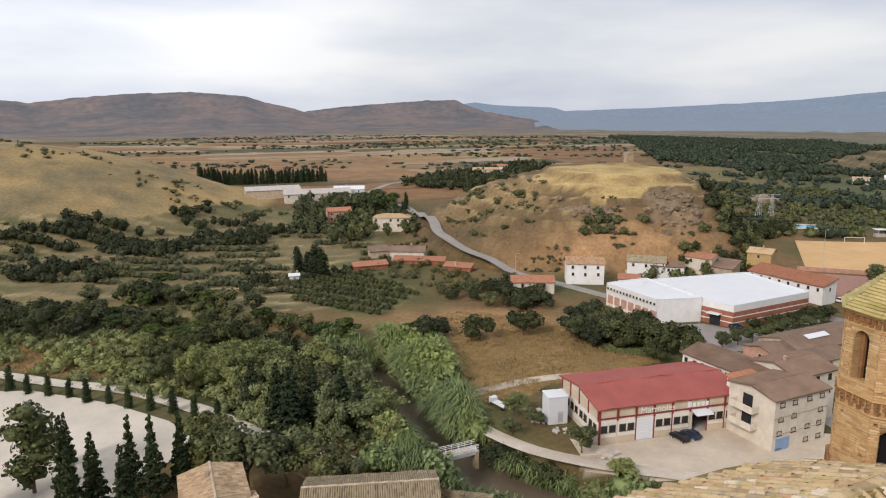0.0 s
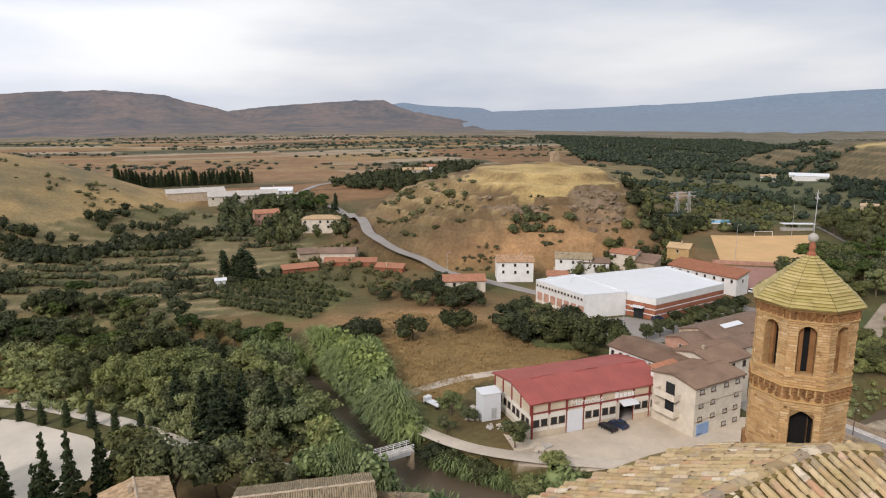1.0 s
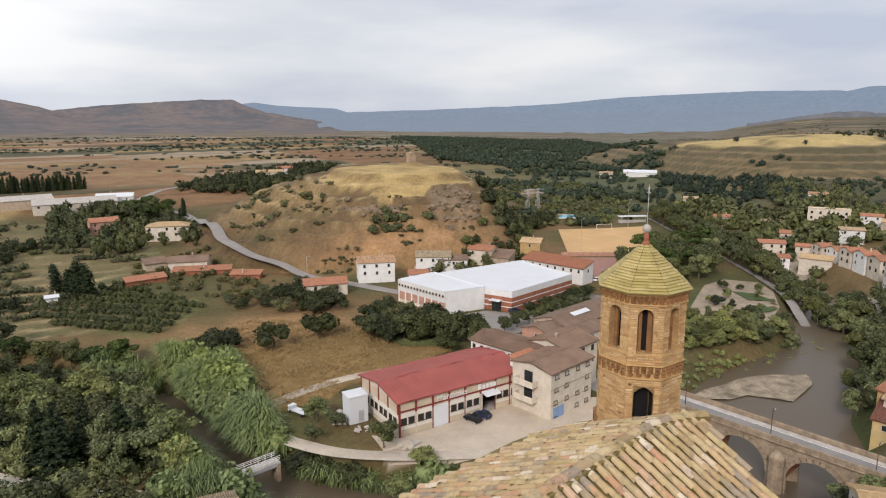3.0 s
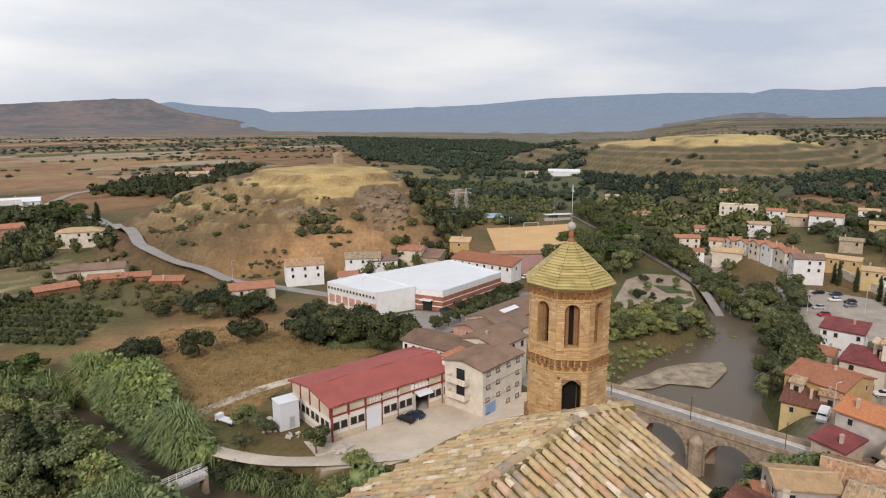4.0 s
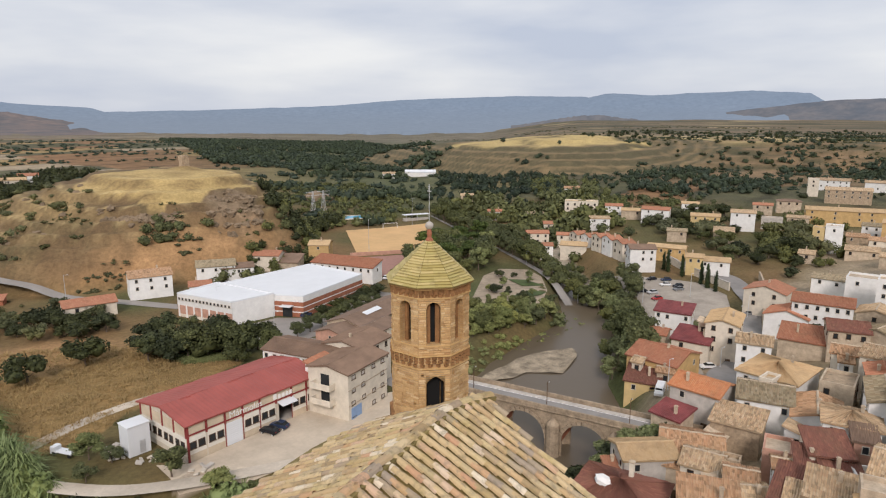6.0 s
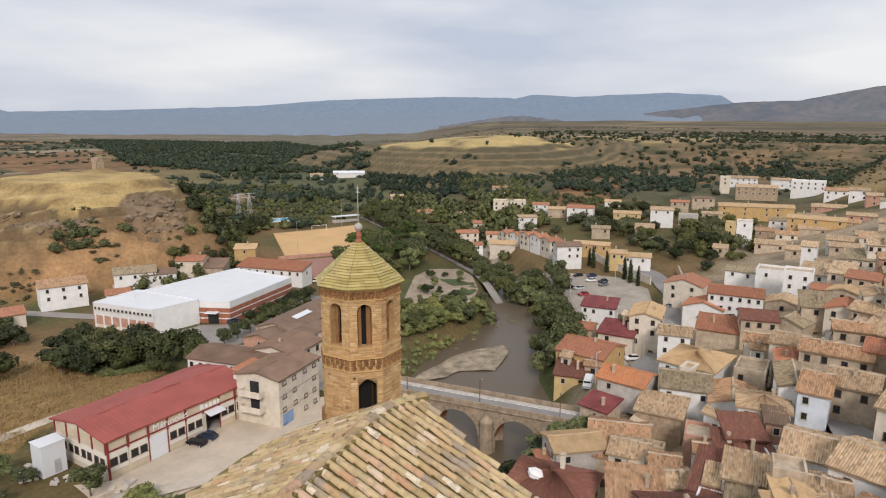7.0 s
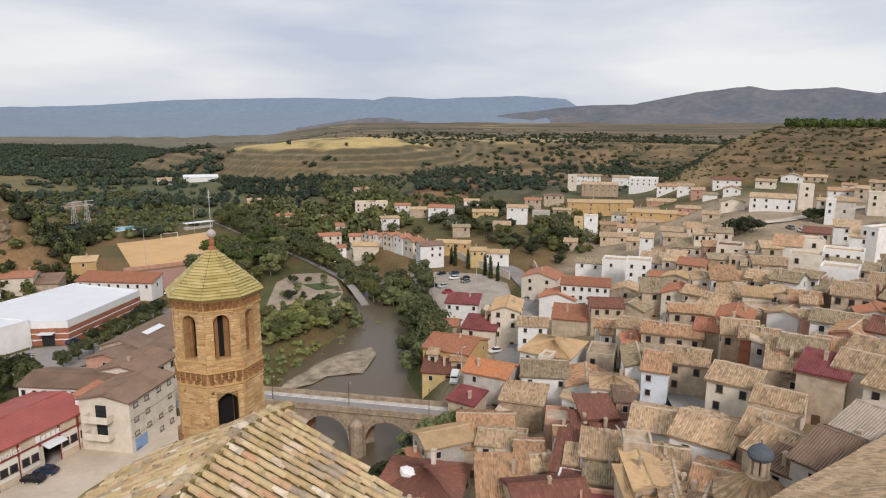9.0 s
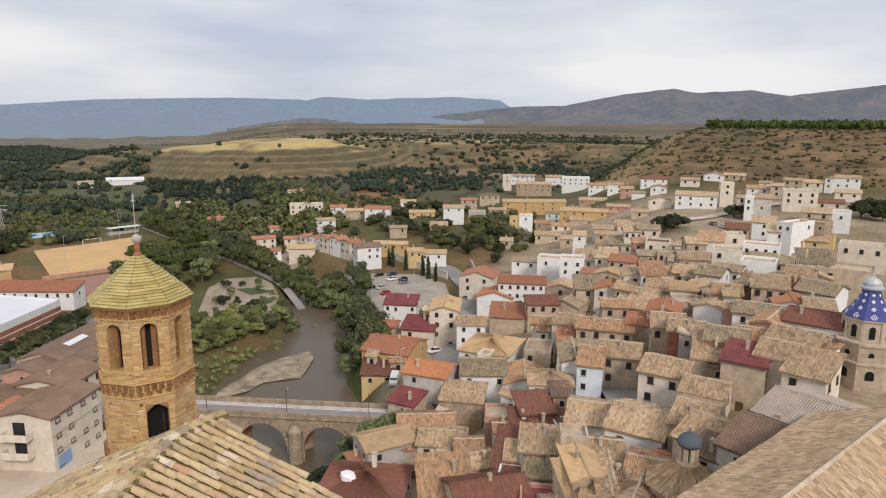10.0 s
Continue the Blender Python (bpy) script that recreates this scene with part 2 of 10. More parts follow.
def line_distance(x, y, pts, halves):
    """Distance to a line of points, less its half width at the nearest place."""
    best = np.full(np.shape(x), 1e9)
    for (ax, ay), (bx, by), ha, hb in zip(pts, pts[1:], halves, halves[1:]):
        dx, dy = bx - ax, by - ay
        u = np.clip(((x - ax) * dx + (y - ay) * dy) / (dx * dx + dy * dy), 0, 1)
        best = np.minimum(best, np.hypot(x - ax - u * dx, y - ay - u * dy) - (ha + (hb - ha) * u))
    return best


def mound(x, y, cx, cy, left, right, front, back, high, power=1.1, steep=2.0):
    """A hill; steep makes its right and front sides fuller, with a flatter top."""
    rx = np.where(x < cx, left, right)
    ry = np.where(y < cy, front, back)
    u, v = np.abs(x - cx) / rx, np.abs(y - cy) / ry
    r2 = u ** np.where(x < cx, 2.0, steep) + v ** np.where(y < cy, 0.5 * steep + 1.0, 2.0)
    return high * np.clip(1 - r2, 0, 1) ** power


def castle_hill(x, y):
    return mound(x, y, 74, 286, 94, 44, 80, 70, 30.6, 1.0, 4.0)


def pine_hill(x, y):
    return 22 * smooth01((x - 330 + 0.12 * y) / 112) * smooth01((122 - y) / 78)


def spur_hill(x, y):
    return mound(x, y, 462, 440, 120, 170, 150, 300, 31.0, 0.8, 3.0)


def lattice(ix, iy, seed):
    v = np.sin(ix * 127.1 + iy * 311.7 + seed * 74.7) * 43758.5453
    return v - np.floor(v)


def lumps(x, y, size, seed):
    """Smooth unevenness, about -0.7 to 0.7: three octaves of lattice noise."""
    out, amp = 0 * x, 1.0
    for k in range(3):
        a = 0.6 + 1.1 * k + seed
        u = (x * math.cos(a) - y * math.sin(a)) / size * 2 ** k + 17.3 * k
        v = (x * math.sin(a) + y * math.cos(a)) / size * 2 ** k - 9.1 * k
        iu, iv = np.floor(u), np.floor(v)
        fu, fv = smooth01(u - iu), smooth01(v - iv)
        n = (lattice(iu, iv, seed) * (1 - fu) + lattice(iu + 1, iv, seed) * fu) * (1 - fv) + (lattice(iu, iv + 1, seed) * (1 - fu) + lattice(iu + 1, iv + 1, seed) * fu) * fv
        out, amp = out + amp * (n - 0.5), amp * 0.55
    return out


def terraced(z, step, sharp):
    f = z / step
    k = np.floor(f)
    return step * (k + smooth01((f - k - 0.5) * sharp + 0.5))


def ground_height(x, y):
    x, y = np.asarray(x, float), np.asarray(y, float)
    d = np.hypot(x, y)
    az = np.degrees(np.arctan2(-x, y))
    rise = np.interp(d, [0, 215, 300, 380, 700, 1000, 2000, 5000], [0, 0, 4, 9, 17, 22, 16, 0])
    valley = 1 - 0.75 * np.exp(-((az + 33) / 13.0) ** 2)
    z = rise * valley
    # castle hill with its cliff
    hill = castle_hill(x, y)
    hill = 0.2 * hill + 0.8 * terraced(hill + 1.6 * lumps(x, y, 50, 4), 3.6, 3.8)
    z = np.maximum(z, z * 0.3 + hill + (2.2 * lumps(x, y, 22, 5) + 1.1 * lumps(x, y, 7, 15)) * np.clip(hill / 8, 0, 1) * np.clip((31.5 - hill) / 8, 0.25, 1))
    # grassy hill
    lefth = mound(x, y, -235, 335, 150, 150, 135, 120, 37.0, 1.2)
    z = np.maximum(z, z * 0.4 + lefth + 1.0 * lumps(x, y, 40, 6) * np.clip(lefth / 8, 0, 1))
    # the town's slope
    q = y - 0.22 * x
    town = 15 * smooth01((40 - q) / 70) * smooth01((x + 40) / 60) + np.clip(x - 150, 0, 300) * 0.04 * smooth01((-42 - az) / 8)
    z = np.maximum(z, town)
    # the street rises to the bridge
    z = np.maximum(z, 3.5 * np.exp(-(((x - 99) / 20.0) ** 2 + ((y - 49) / 15.0) ** 2) ** 2))
    # hill with pines over the town
    pine = pine_hill(x, y)
    pine = 0.5 * pine + 0.5 * terraced(pine + 1.5 * lumps(x, y, 60, 13) * np.clip(pine / 4, 0, 1), 3.2, 2.6)
    z = z + pine + 0.9 * lumps(x, y, 45, 7) * np.clip(pine / 6, 0, 1)
    # terraced plateau
    plat = 36 * smooth01((d - 480) / 230) * smooth01((-39 - az) / 11.0)
    plat = plat * (0.86 + 0.14 * lumps(x, y, 260, 8))
    plat = 0.5 * plat + 0.5 * terraced(plat, 5.0, 2.5)
    z = np.maximum(z, plat + 3 * smooth01((d - 420) / 100))
    spur = spur_hill(x, y)
    spur = 0.4 * spur + 0.6 * terraced(spur + 2.0 * lumps(x, y, 60, 12), 4.5, 3.0)
    z = np.maximum(z, z * 0.2 + spur)
    # the country climbs towards the mountains
    z = z + 24 * smooth01((d - 900) / 2000) * smooth01((-38 - az) / 14)
    # far unevenness
    z = z + np.clip((d - 350) / 900, 0, 1) * 5.0 * lumps(x, y, 330, 9) * np.where(az > -39, 1.0, 0.55)
    near = line_distance(x, y, RIVER, RIVER_HALF)
    z = z - 5.0 * smooth01(1 - near / 7.0) * smooth01((60 - np.abs(z)) / 30)
    return z


def gz(x, y):
    return float(ground_height(np.array([x]), np.array([y]))[0])


def in_poly(x, y, poly):
    inside = np.zeros(np.shape(x), bool)
    n = len(poly)
    for i in range(n):
        (ax, ay), (bx, by) = poly[i], poly[(i + 1) % n]
        if ay == by:
            continue
        cross = ((ay > y) != (by > y)) & (x < (bx - ax) * (y - ay) / (by - ay) + ax)
        inside ^= cross
    return inside


DRY_FIELD = [(-6, 140), (6, 108), (14, 110), (22, 118), (46, 128), (44, 138), (24, 158), (4, 166), (-6, 158)]
ORCHARD = [(-50, 190), (-34, 218), (-6, 184), (-18, 160), (-40, 172)]
YARD = [(21, 88), (30, 84), (44, 82), (60, 92), (50, 100), (22, 95)]
MEADOW = [(-102, 131), (-104, 141), (-96, 145), (-79, 147), (-70, 135), (-68, 121), (-78, 122), (-93, 128)]


STRAW = [(36, 268), (46, 284), (72, 296), (97, 280), (95, 242), (82, 243), (70, 232), (57, 232), (50, 243), (43, 248)]
CLIFF = [(72, 236), (84, 240), (94, 238), (91, 224), (86, 217), (71, 219)]


def ground_colour(x, y, z):
    """Surface colours: dry grass, earth, scrub and fields; ledge light painted on castle hill."""
    d = np.hypot(x, y)
    az = np.degrees(np.arctan2(-x, y))
    n1, n2, n3 = lumps(x, y, 28, 21), lumps(x, y, 9, 22), lumps(x, y, 90, 23)
    dry = np.array([0.40, 0.28, 0.125])
    earth = np.array([0.33, 0.185, 0.09])
    green = np.array([0.085, 0.095, 0.035])
    pale = np.array([0.50, 0.40, 0.27])

    def blend(a, b, w):
        w = np.clip(w, 0, 1)[:, None]
        return a * (1 - w) + b * w
    c = np.tile(green, (len(x), 1))
    c = blend(c, earth * 0.75, 0.35 + 0.7 * n1)
    # castle hill: straw top, reddish earth, dark scrub and rocks below
    hill = castle_hill(x, y)
    n4 = lumps(x, y, 5, 24)
    side = blend(np.tile(np.array([0.18, 0.12, 0.062]), (len(x), 1)), np.array([0.32, 0.225, 0.11]), 0.25 + 1.1 * n2 + 0.9 * n1)
    side = blend(side, np.array([0.125, 0.10, 0.052]), np.clip((n4 + 0.9 * n2 + 0.02) * 2.6, 0, 0.85))
    soil = np.exp(-(((x - 54) / 12) ** 2 + ((y - 213) / 5) ** 2)) + np.exp(-(((x - 35) / 11) ** 2 + ((y - 214) / 5) ** 2)) + np.exp(-(((x - 78) / 14) ** 2 + ((y - 213) / 5) ** 2))
    side = blend(side, np.array([0.42, 0.225, 0.10]), soil * (0.4 + 1.2 * n2 + n4))
    c = blend(c, 0.84 * side, np.clip(hill / 2.5, 0, 1))
    straw = in_poly(x + 4 * n2, y + 5 * n2, STRAW).astype(float)
    c = blend(c, np.array([0.50, 0.365, 0.155]), straw)
    c = blend(c, np.array([0.38, 0.27, 0.115]), straw * np.clip(0.25 + 1.4 * n2 + n4, 0, 0.8))
    west = np.clip((hill - 9) / 6, 0, 1) * np.clip((46 - x) / 12, 0, 1)
    c = blend(c, np.array([0.42, 0.30, 0.14]), west * np.clip(0.35 + 1.5 * n1 + 0.7 * n2, 0, 0.85))
    # ledges lit in the colour: pale sunlit treads, darker risers and fine lines
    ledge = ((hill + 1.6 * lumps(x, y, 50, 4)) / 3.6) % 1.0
    dark_riser = np.clip((hill - 6) / 6, 0, 1) * np.clip(1 - np.abs(ledge - 0.5) * 6, 0, 1)
    c = blend(c, np.array([0.205, 0.14, 0.068]), dark_riser * np.clip(0.8 + 0.8 * n1 + 0.8 * n2, 0, 0.95))
    lit_tread = np.clip((hill - 9) / 6, 0, 1) * np.clip(1 - np.abs(ledge - 0.86) * 9, 0, 1)
    c = blend(c, np.array([0.58, 0.45, 0.22]), lit_tread * np.clip(0.6 + n1, 0, 0.9))
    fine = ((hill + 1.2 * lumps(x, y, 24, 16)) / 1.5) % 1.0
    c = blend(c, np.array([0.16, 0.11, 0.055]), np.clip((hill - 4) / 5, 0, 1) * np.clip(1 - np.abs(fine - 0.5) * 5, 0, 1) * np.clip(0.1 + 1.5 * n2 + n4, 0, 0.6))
    cliff = in_poly(x + 3 * n2, y + 3 * n2, CLIFF).astype(float)
    c = blend(c, np.array([0.26, 0.195, 0.13]), cliff * np.clip(0.75 + 0.8 * n2, 0, 1))
    c = blend(c, np.array([0.10, 0.08, 0.05]), cliff * np.clip(2.6 * n4 - 0.1, 0, 0.8))
    lefth = mound(x, y, -235, 335, 150, 150, 135, 120, 37.0, 1.2)
    c = blend(c, blend(np.tile(dry * 0.95, (len(x), 1)), np.array([0.20, 0.165, 0.09]), 0.32 + 1.0 * n1 + 0.7 * n2), np.clip((lefth - 2) / 3, 0, 1))
    c = blend(c, dry * 1.2, np.clip((lefth - 1) / 2, 0, 1) * np.clip((12 - lefth) / 5, 0, 1) * np.clip(n1 + 0.55, 0, 1))
    for poly, tone, other in ((DRY_FIELD, (0.34, 0.215, 0.085), (0.25, 0.17, 0.07)), (MEADOW, (0.30, 0.185, 0.075), (0.24, 0.16, 0.07)), (ORCHARD, (0.16, 0.15, 0.06), (0.11, 0.125, 0.045)), (YARD, (0.55, 0.47, 0.37), (0.46, 0.38, 0.29))):
        w = in_poly(x + 2.5 * n2, y + 2.5 * n2, poly).astype(float)
        c = blend(c, np.array(tone), w)
        c = blend(c, np.array(other), w * np.clip(0.4 + n2, 0, 1))
    # terraces: pale dry risers between strips of grass
    te = in_poly(x, y, [(-200, 236), (-130, 272), (-100, 335), (-40, 305), (-18, 240), (-40, 208), (-30, 168), (-83, 165), (-130, 160)]).astype(float)
    band = ((y - 5 * np.sin(x / 37.0) - 0.08 * (x + 100)) / 9.5 + 0.9 * n1 + 0.5 * n3) % 1.0
    strip_c = blend(np.tile(np.array([0.125, 0.125, 0.055]), (len(x), 1)), np.array([0.40, 0.31, 0.17]), np.clip((band - 0.62) * 6, 0, 1) * np.clip(0.5 + 1.6 * n1, 0, 1))
    strip_c = blend(strip_c, np.array([0.22, 0.17, 0.085]), np.clip(0.15 + n3 + n2, 0, 0.8))
    c = blend(c, strip_c, te * 0.95)
    # bare ochre soil between the orchard and the dry field
    w = np.exp(-(((x - 8) / 22) ** 2 + ((y - 158) / 10) ** 2)) + 0.9 * np.exp(-(((x - 60) / 40) ** 2 + ((y - 216) / 9) ** 2))
    c = blend(c, np.array([0.42, 0.25, 0.12]), w * (0.8 + n2))
    # far country: strips of ochre soil, stubble and dark groves
    ca, sa = math.cos(0.35), math.sin(0.35)
    u, v = (x * ca + y * sa) / 150 + 0.4 * n3, (-x * sa + y * ca) / 38 + 0.3 * n1
    ids = (np.floor(u) * 127.1 + np.floor(v) * 311.7)
    h = np.abs(np.sin(ids) * 43758.5453) % 1.0
    field = np.where((h < 0.33)[:, None], earth * 0.85, np.where((h < 0.56)[:, None], dry * 0.85, np.where((h < 0.68)[:, None], pale * 0.8, np.array([0.11, 0.105, 0.055]))))
    field = field * (0.9 + 0.3 * n2 - 0.35 * (np.abs(v % 1.0 - 0.5) > 0.42))[:, None]
    valley = np.exp(-((az + 33) / 14.0) ** 2)
    field = blend(field, np.array([0.075, 0.095, 0.045]), valley * 0.9 * (h < 0.85))
    c = blend(c, field, (d - 330) / 60 * (1 - np.clip(hill / 4, 0, 1)) * (1 - np.clip(lefth / 4, 0, 1)))
    c = blend(c, np.array([0.175, 0.15, 0.11]) * (1 + 0.5 * n1 + 0.4 * n3)[:, None], smooth01((d - 1000) / 700) * 0.8)
    # ochre terraces behind the cypress row
    w = smooth01((d - 420) / 40) * smooth01((760 - d) / 160) * smooth01((az + 4) / 6)
    c = blend(c, blend(np.tile(np.array([0.34, 0.225, 0.115]), (len(x), 1)), np.array([0.25, 0.14, 0.075]), 0.5 + n1 + n2), w * np.clip(0.8 + n1, 0, 1))
    # plateau
    plat = smooth01((d - 430) / 60) * smooth01((-41 - az) / 8)
    rim = np.abs(((z + 2 * n1) / 5.0) % 1.0 - 0.5)
    c = blend(c, blend(np.tile(np.array([0.245, 0.165, 0.09]), (len(x), 1)), np.array([0.095, 0.085, 0.045]), 0.5 + 1.2 * n1 + 0.3 * n2 + 0.5 * (rim > 0.36) - 0.3 * (rim < 0.1)), plat)
    top = plat * smooth01((d - 640) / 60) * np.clip((n3 + 0.25) * 3, 0, 1) * smooth01((1300 - d) / 300)
    c = blend(c, np.array([0.50, 0.385, 0.17]), top)
    spur = spur_hill(x, y)
    ledge = ((spur + 2.0 * lumps(x, y, 60, 12)) / 4.5 + 0.15 * n1) % 1.0
    side = blend(np.tile(np.array([0.27, 0.19, 0.10]), (len(x), 1)), np.array([0.11, 0.095, 0.052]), 0.2 + np.clip((0.45 - np.abs(ledge - 0.5)) * 3 + n2, 0, 0.85))
    c = blend(c, side, np.clip((spur - 3) / 4, 0, 1))
    c = blend(c, np.array([0.50, 0.38, 0.165]), np.clip((spur - 27 + 9 * n1) / 3, 0, 1))
    pine = pine_hill(x, y)
    ledge = (pine / 3.2 + 0.3 * n1) % 1.0
    slope_c = blend(np.tile(np.array([0.235, 0.155, 0.08]), (len(x), 1)), np.array([0.095, 0.075, 0.042]), np.clip(0.42 + 0.8 * n1 + 0.7 * n2 + 0.45 * (np.abs(ledge - 0.5) < 0.16), 0, 0.9))
    slope_c = blend(slope_c, np.array([0.46, 0.335, 0.155]), np.clip((y - 52) / 25, 0, 1) * np.clip(0.5 + n1, 0, 0.8))
    c = blend(c, slope_c, np.clip((pine - 1) / 2, 0, 1))
    # long strips of stubble, scrub and dark groves on the climbing country
    ss, tt = x * 0.866 + y * 0.5, -x * 0.5 + y * 0.866
    b1, b2 = lumps(tt * 0.22, ss, 62, 51), lumps(tt * 0.3, ss, 120, 52)
    strips = blend(np.tile(np.array([0.185, 0.14, 0.088]), (len(x), 1)), np.array([0.065, 0.068, 0.04]), np.clip(0.4 + 2.6 * b1, 0, 0.9))
    strips = blend(strips, np.array([0.46, 0.36, 0.19]), np.clip((b2 - 0.33) * 9, 0, 0.8))
    c = blend(c, strips, smooth01((d - 720) / 160) * smooth01((-40 - az) / 6) * 0.9 * (1 - np.clip((spur - 20) / 5, 0, 1)))
    # river bed
    bed = line_distance(x, y, RIVER, RIVER_HALF)
    c = blend(c, np.array([0.36, 0.31, 0.24]), np.clip(-bed / 1.5, 0, 1))
    # town streets
    q = y - 0.22 * x
    town = smooth01((48 - q) / 10) * smooth01((x - 35) / 10) * smooth01((330 - d) / 50)
    c = blend(c, blend(np.tile(np.array([0.36, 0.285, 0.195]), (len(x), 1)), np.array([0.25, 0.20, 0.12]), 0.4 + n2 + n1), town)
    return np.clip(c, 0.012, 0.8)


def build_ground():
    fine = np.arange(48, -116, -0.34)
    coarse = np.arange(-116, -312, -6.0)
    az = np.radians(np.concatenate([fine, coarse]))
    rad = np.concatenate([[3, 8, 15, 22], np.exp(np.arange(math.log(28), math.log(1200), 0.0095)), np.exp(np.arange(math.log(1200), math.log(4950), 0.03))])
    A, R = np.meshgrid(az, rad)
    X, Y = (-np.sin(A) * R).ravel(), (np.cos(A) * R).ravel()
    Z = ground_height(X, Y)
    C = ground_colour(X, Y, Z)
    n, k = len(az), len(rad)
    me = bpy.data.meshes.new("ground")
    i, j = np.meshgrid(np.arange(n), np.arange(k - 1))
    a = j * n + i
    b = j * n + (i + 1) % n
    quads = np.stack([a, a + n, b + n, b], -1).reshape(-1, 4)
    me.vertices.add(len(X))
    me.vertices.foreach_set("co", np.stack([X, Y, Z], 1).ravel())
    me.loops.add(quads.size)
    me.loops.foreach_set("vertex_index", quads.ravel())
    me.polygons.add(len(quads))
    me.polygons.foreach_set("loop_start", np.arange(0, quads.size, 4))
    me.update(calc_edges=True)
    me.polygons.foreach_set("use_smooth", np.ones(len(quads), bool))
    col = me.color_attributes.new("soil", "FLOAT_COLOR", "POINT")
    col.data.foreach_set("color", np.concatenate([C, np.ones((len(C), 1))], 1).ravel())
    m, nt, bs = material("earth_and_grass", 0.95)
    at = nt.nodes.new("ShaderNodeAttribute")
    at.attribute_name = "soil"
    fine_n = noise_node(nt, 0.9, 6.0, 0.7)
    mid = noise_node(nt, 0.11, 5.0, 0.65)
    c = mix_node(nt, at.outputs["Color"], ramp_node(nt, fine_n.outputs["Fac"], [(0.3, 0.55), (0.7, 1.25)]), 0.75, "MULTIPLY")
    c = mix_node(nt, c, ramp_node(nt, mid.outputs["Fac"], [(0.3, 0.72), (0.7, 1.2)]), 0.7, "MULTIPLY")
    nt.links.new(c, bs.inputs["Base Color"])
    bump(nt, bs, fine_n.outputs["Fac"], 0.5, 0.4)
    me.materials.append(m)
    return tagged(new("ground", me), "dry ochre grassland and farmland with terraces", "ground", kind="structure")


build_ground()


def strip(name, pts, halves, mat, lift, label, kind="structure", step=2.0, flat=None, category="road"):
    """A road or path laid along points on the ground."""
    P, H = [], []
    for (a, b), ha, hb in zip(zip(pts, pts[1:]), halves, halves[1:]):
        n = max(1, int(math.hypot(b[0] - a[0], b[1] - a[1]) / step))
        for k in range(n):
            P.append((a[0] + (b[0] - a[0]) * k / n, a[1] + (b[1] - a[1]) * k / n))
            H.append(ha + (hb - ha) * k / n)
    P.append(pts[-1])
    H.append(halves[-1])
    P = np.array(P)
    for _ in range(10):
        P[1:-1] = (P[:-2] + 2 * P[1:-1] + P[2:]) / 4
    T = np.gradient(P, axis=0)
    T /= np.linalg.norm(T, axis=1)[:, None]
    N = np.stack([-T[:, 1], T[:, 0]], 1)
    H = np.array(H)
    verts, faces = [], []
    cols = [-1.0, -0.5, 0.0, 0.5, 1.0]
    for k in range(len(P)):
        for c in cols:
            w = c * H[k] * (1 + 0.04 * math.sin(k * 0.9 + c))
            x, y = P[k] + N[k] * w
            z = (gz(x, y) if flat is None else flat) + lift - (0.0 if abs(c) < 1 else 0.04)
            verts.append((x, y, z))
    m = len(cols)
    if flat is None:
        Z = np.array([q[2] for q in verts]).reshape(-1, m)
        top = np.pad(Z.max(axis=1), 3, mode="edge")
        top = np.max([top[i:i + len(Z)] for i in range(7)], axis=0)
        for _ in range(8):
            top[1:-1] = (top[:-2] + 2 * top[1:-1] + top[2:]) / 4
        verts = [(q[0], q[1], max(q[2], top[i // m] - (0.0 if 0 < i % m < m - 1 else 0.05))) for i, q in enumerate(verts)]
    for k in range(len(P) - 1):
        for c in range(m - 1):
            faces.append((k * m + c, k * m + c + 1, (k + 1) * m + c + 1, (k + 1) * m + c))
    ob = part(name, (verts, faces), mat)
    return tagged(ob, label, category, kind=kind)


def patch(name, poly, mat, lift, label, category="ground", grid=3.0, rough=0.0):
    """An area of other ground within an outline, following the terrain."""
    xs, ys = [p[0] for p in poly], [p[1] for p in poly]
    bm = bmesh.new()
    face = bm.faces.new([bm.verts.new((x, y, 0)) for x, y in poly])
    lo, hi = int(min(xs) // grid), int(max(xs) // grid) + 1
    for k in range(lo, hi + 1):
        bmesh.ops.bisect_plane(bm, geom=bm.verts[:] + bm.edges[:] + bm.faces[:], plane_co=(k * grid, 0, 0), plane_no=(1, 0, 0))
    lo, hi = int(min(ys) // grid), int(max(ys) // grid) + 1
    for k in range(lo, hi + 1):
        bmesh.ops.bisect_plane(bm, geom=bm.verts[:] + bm.edges[:] + bm.faces[:], plane_co=(0, k * grid, 0), plane_no=(0, 1, 0))
    for v in bm.verts:
        v.co.z = gz(v.co.x, v.co.y) + lift
    return tagged(part(name, bm, mat), label, category, kind="structure")


# water
m_water, nt_w, b_w = material("river_water", 0.3)
b_w.inputs["Base Color"].default_value = (0.125, 0.098, 0.066, 1)
b_w.inputs["Specular IOR Level"].default_value = 0.2
wn = noise_node(nt_w, 0.8, 3.0, 0.6)
bump(nt_w, b_w, wn.outputs["Fac"], 0.15, 0.05)
MAT["water"] = m_water
strip("water", RIVER, [h + 2.5 for h in RIVER_HALF], m_water, 0.0, "shallow brown-grey river water", flat=-3.9, category="water")


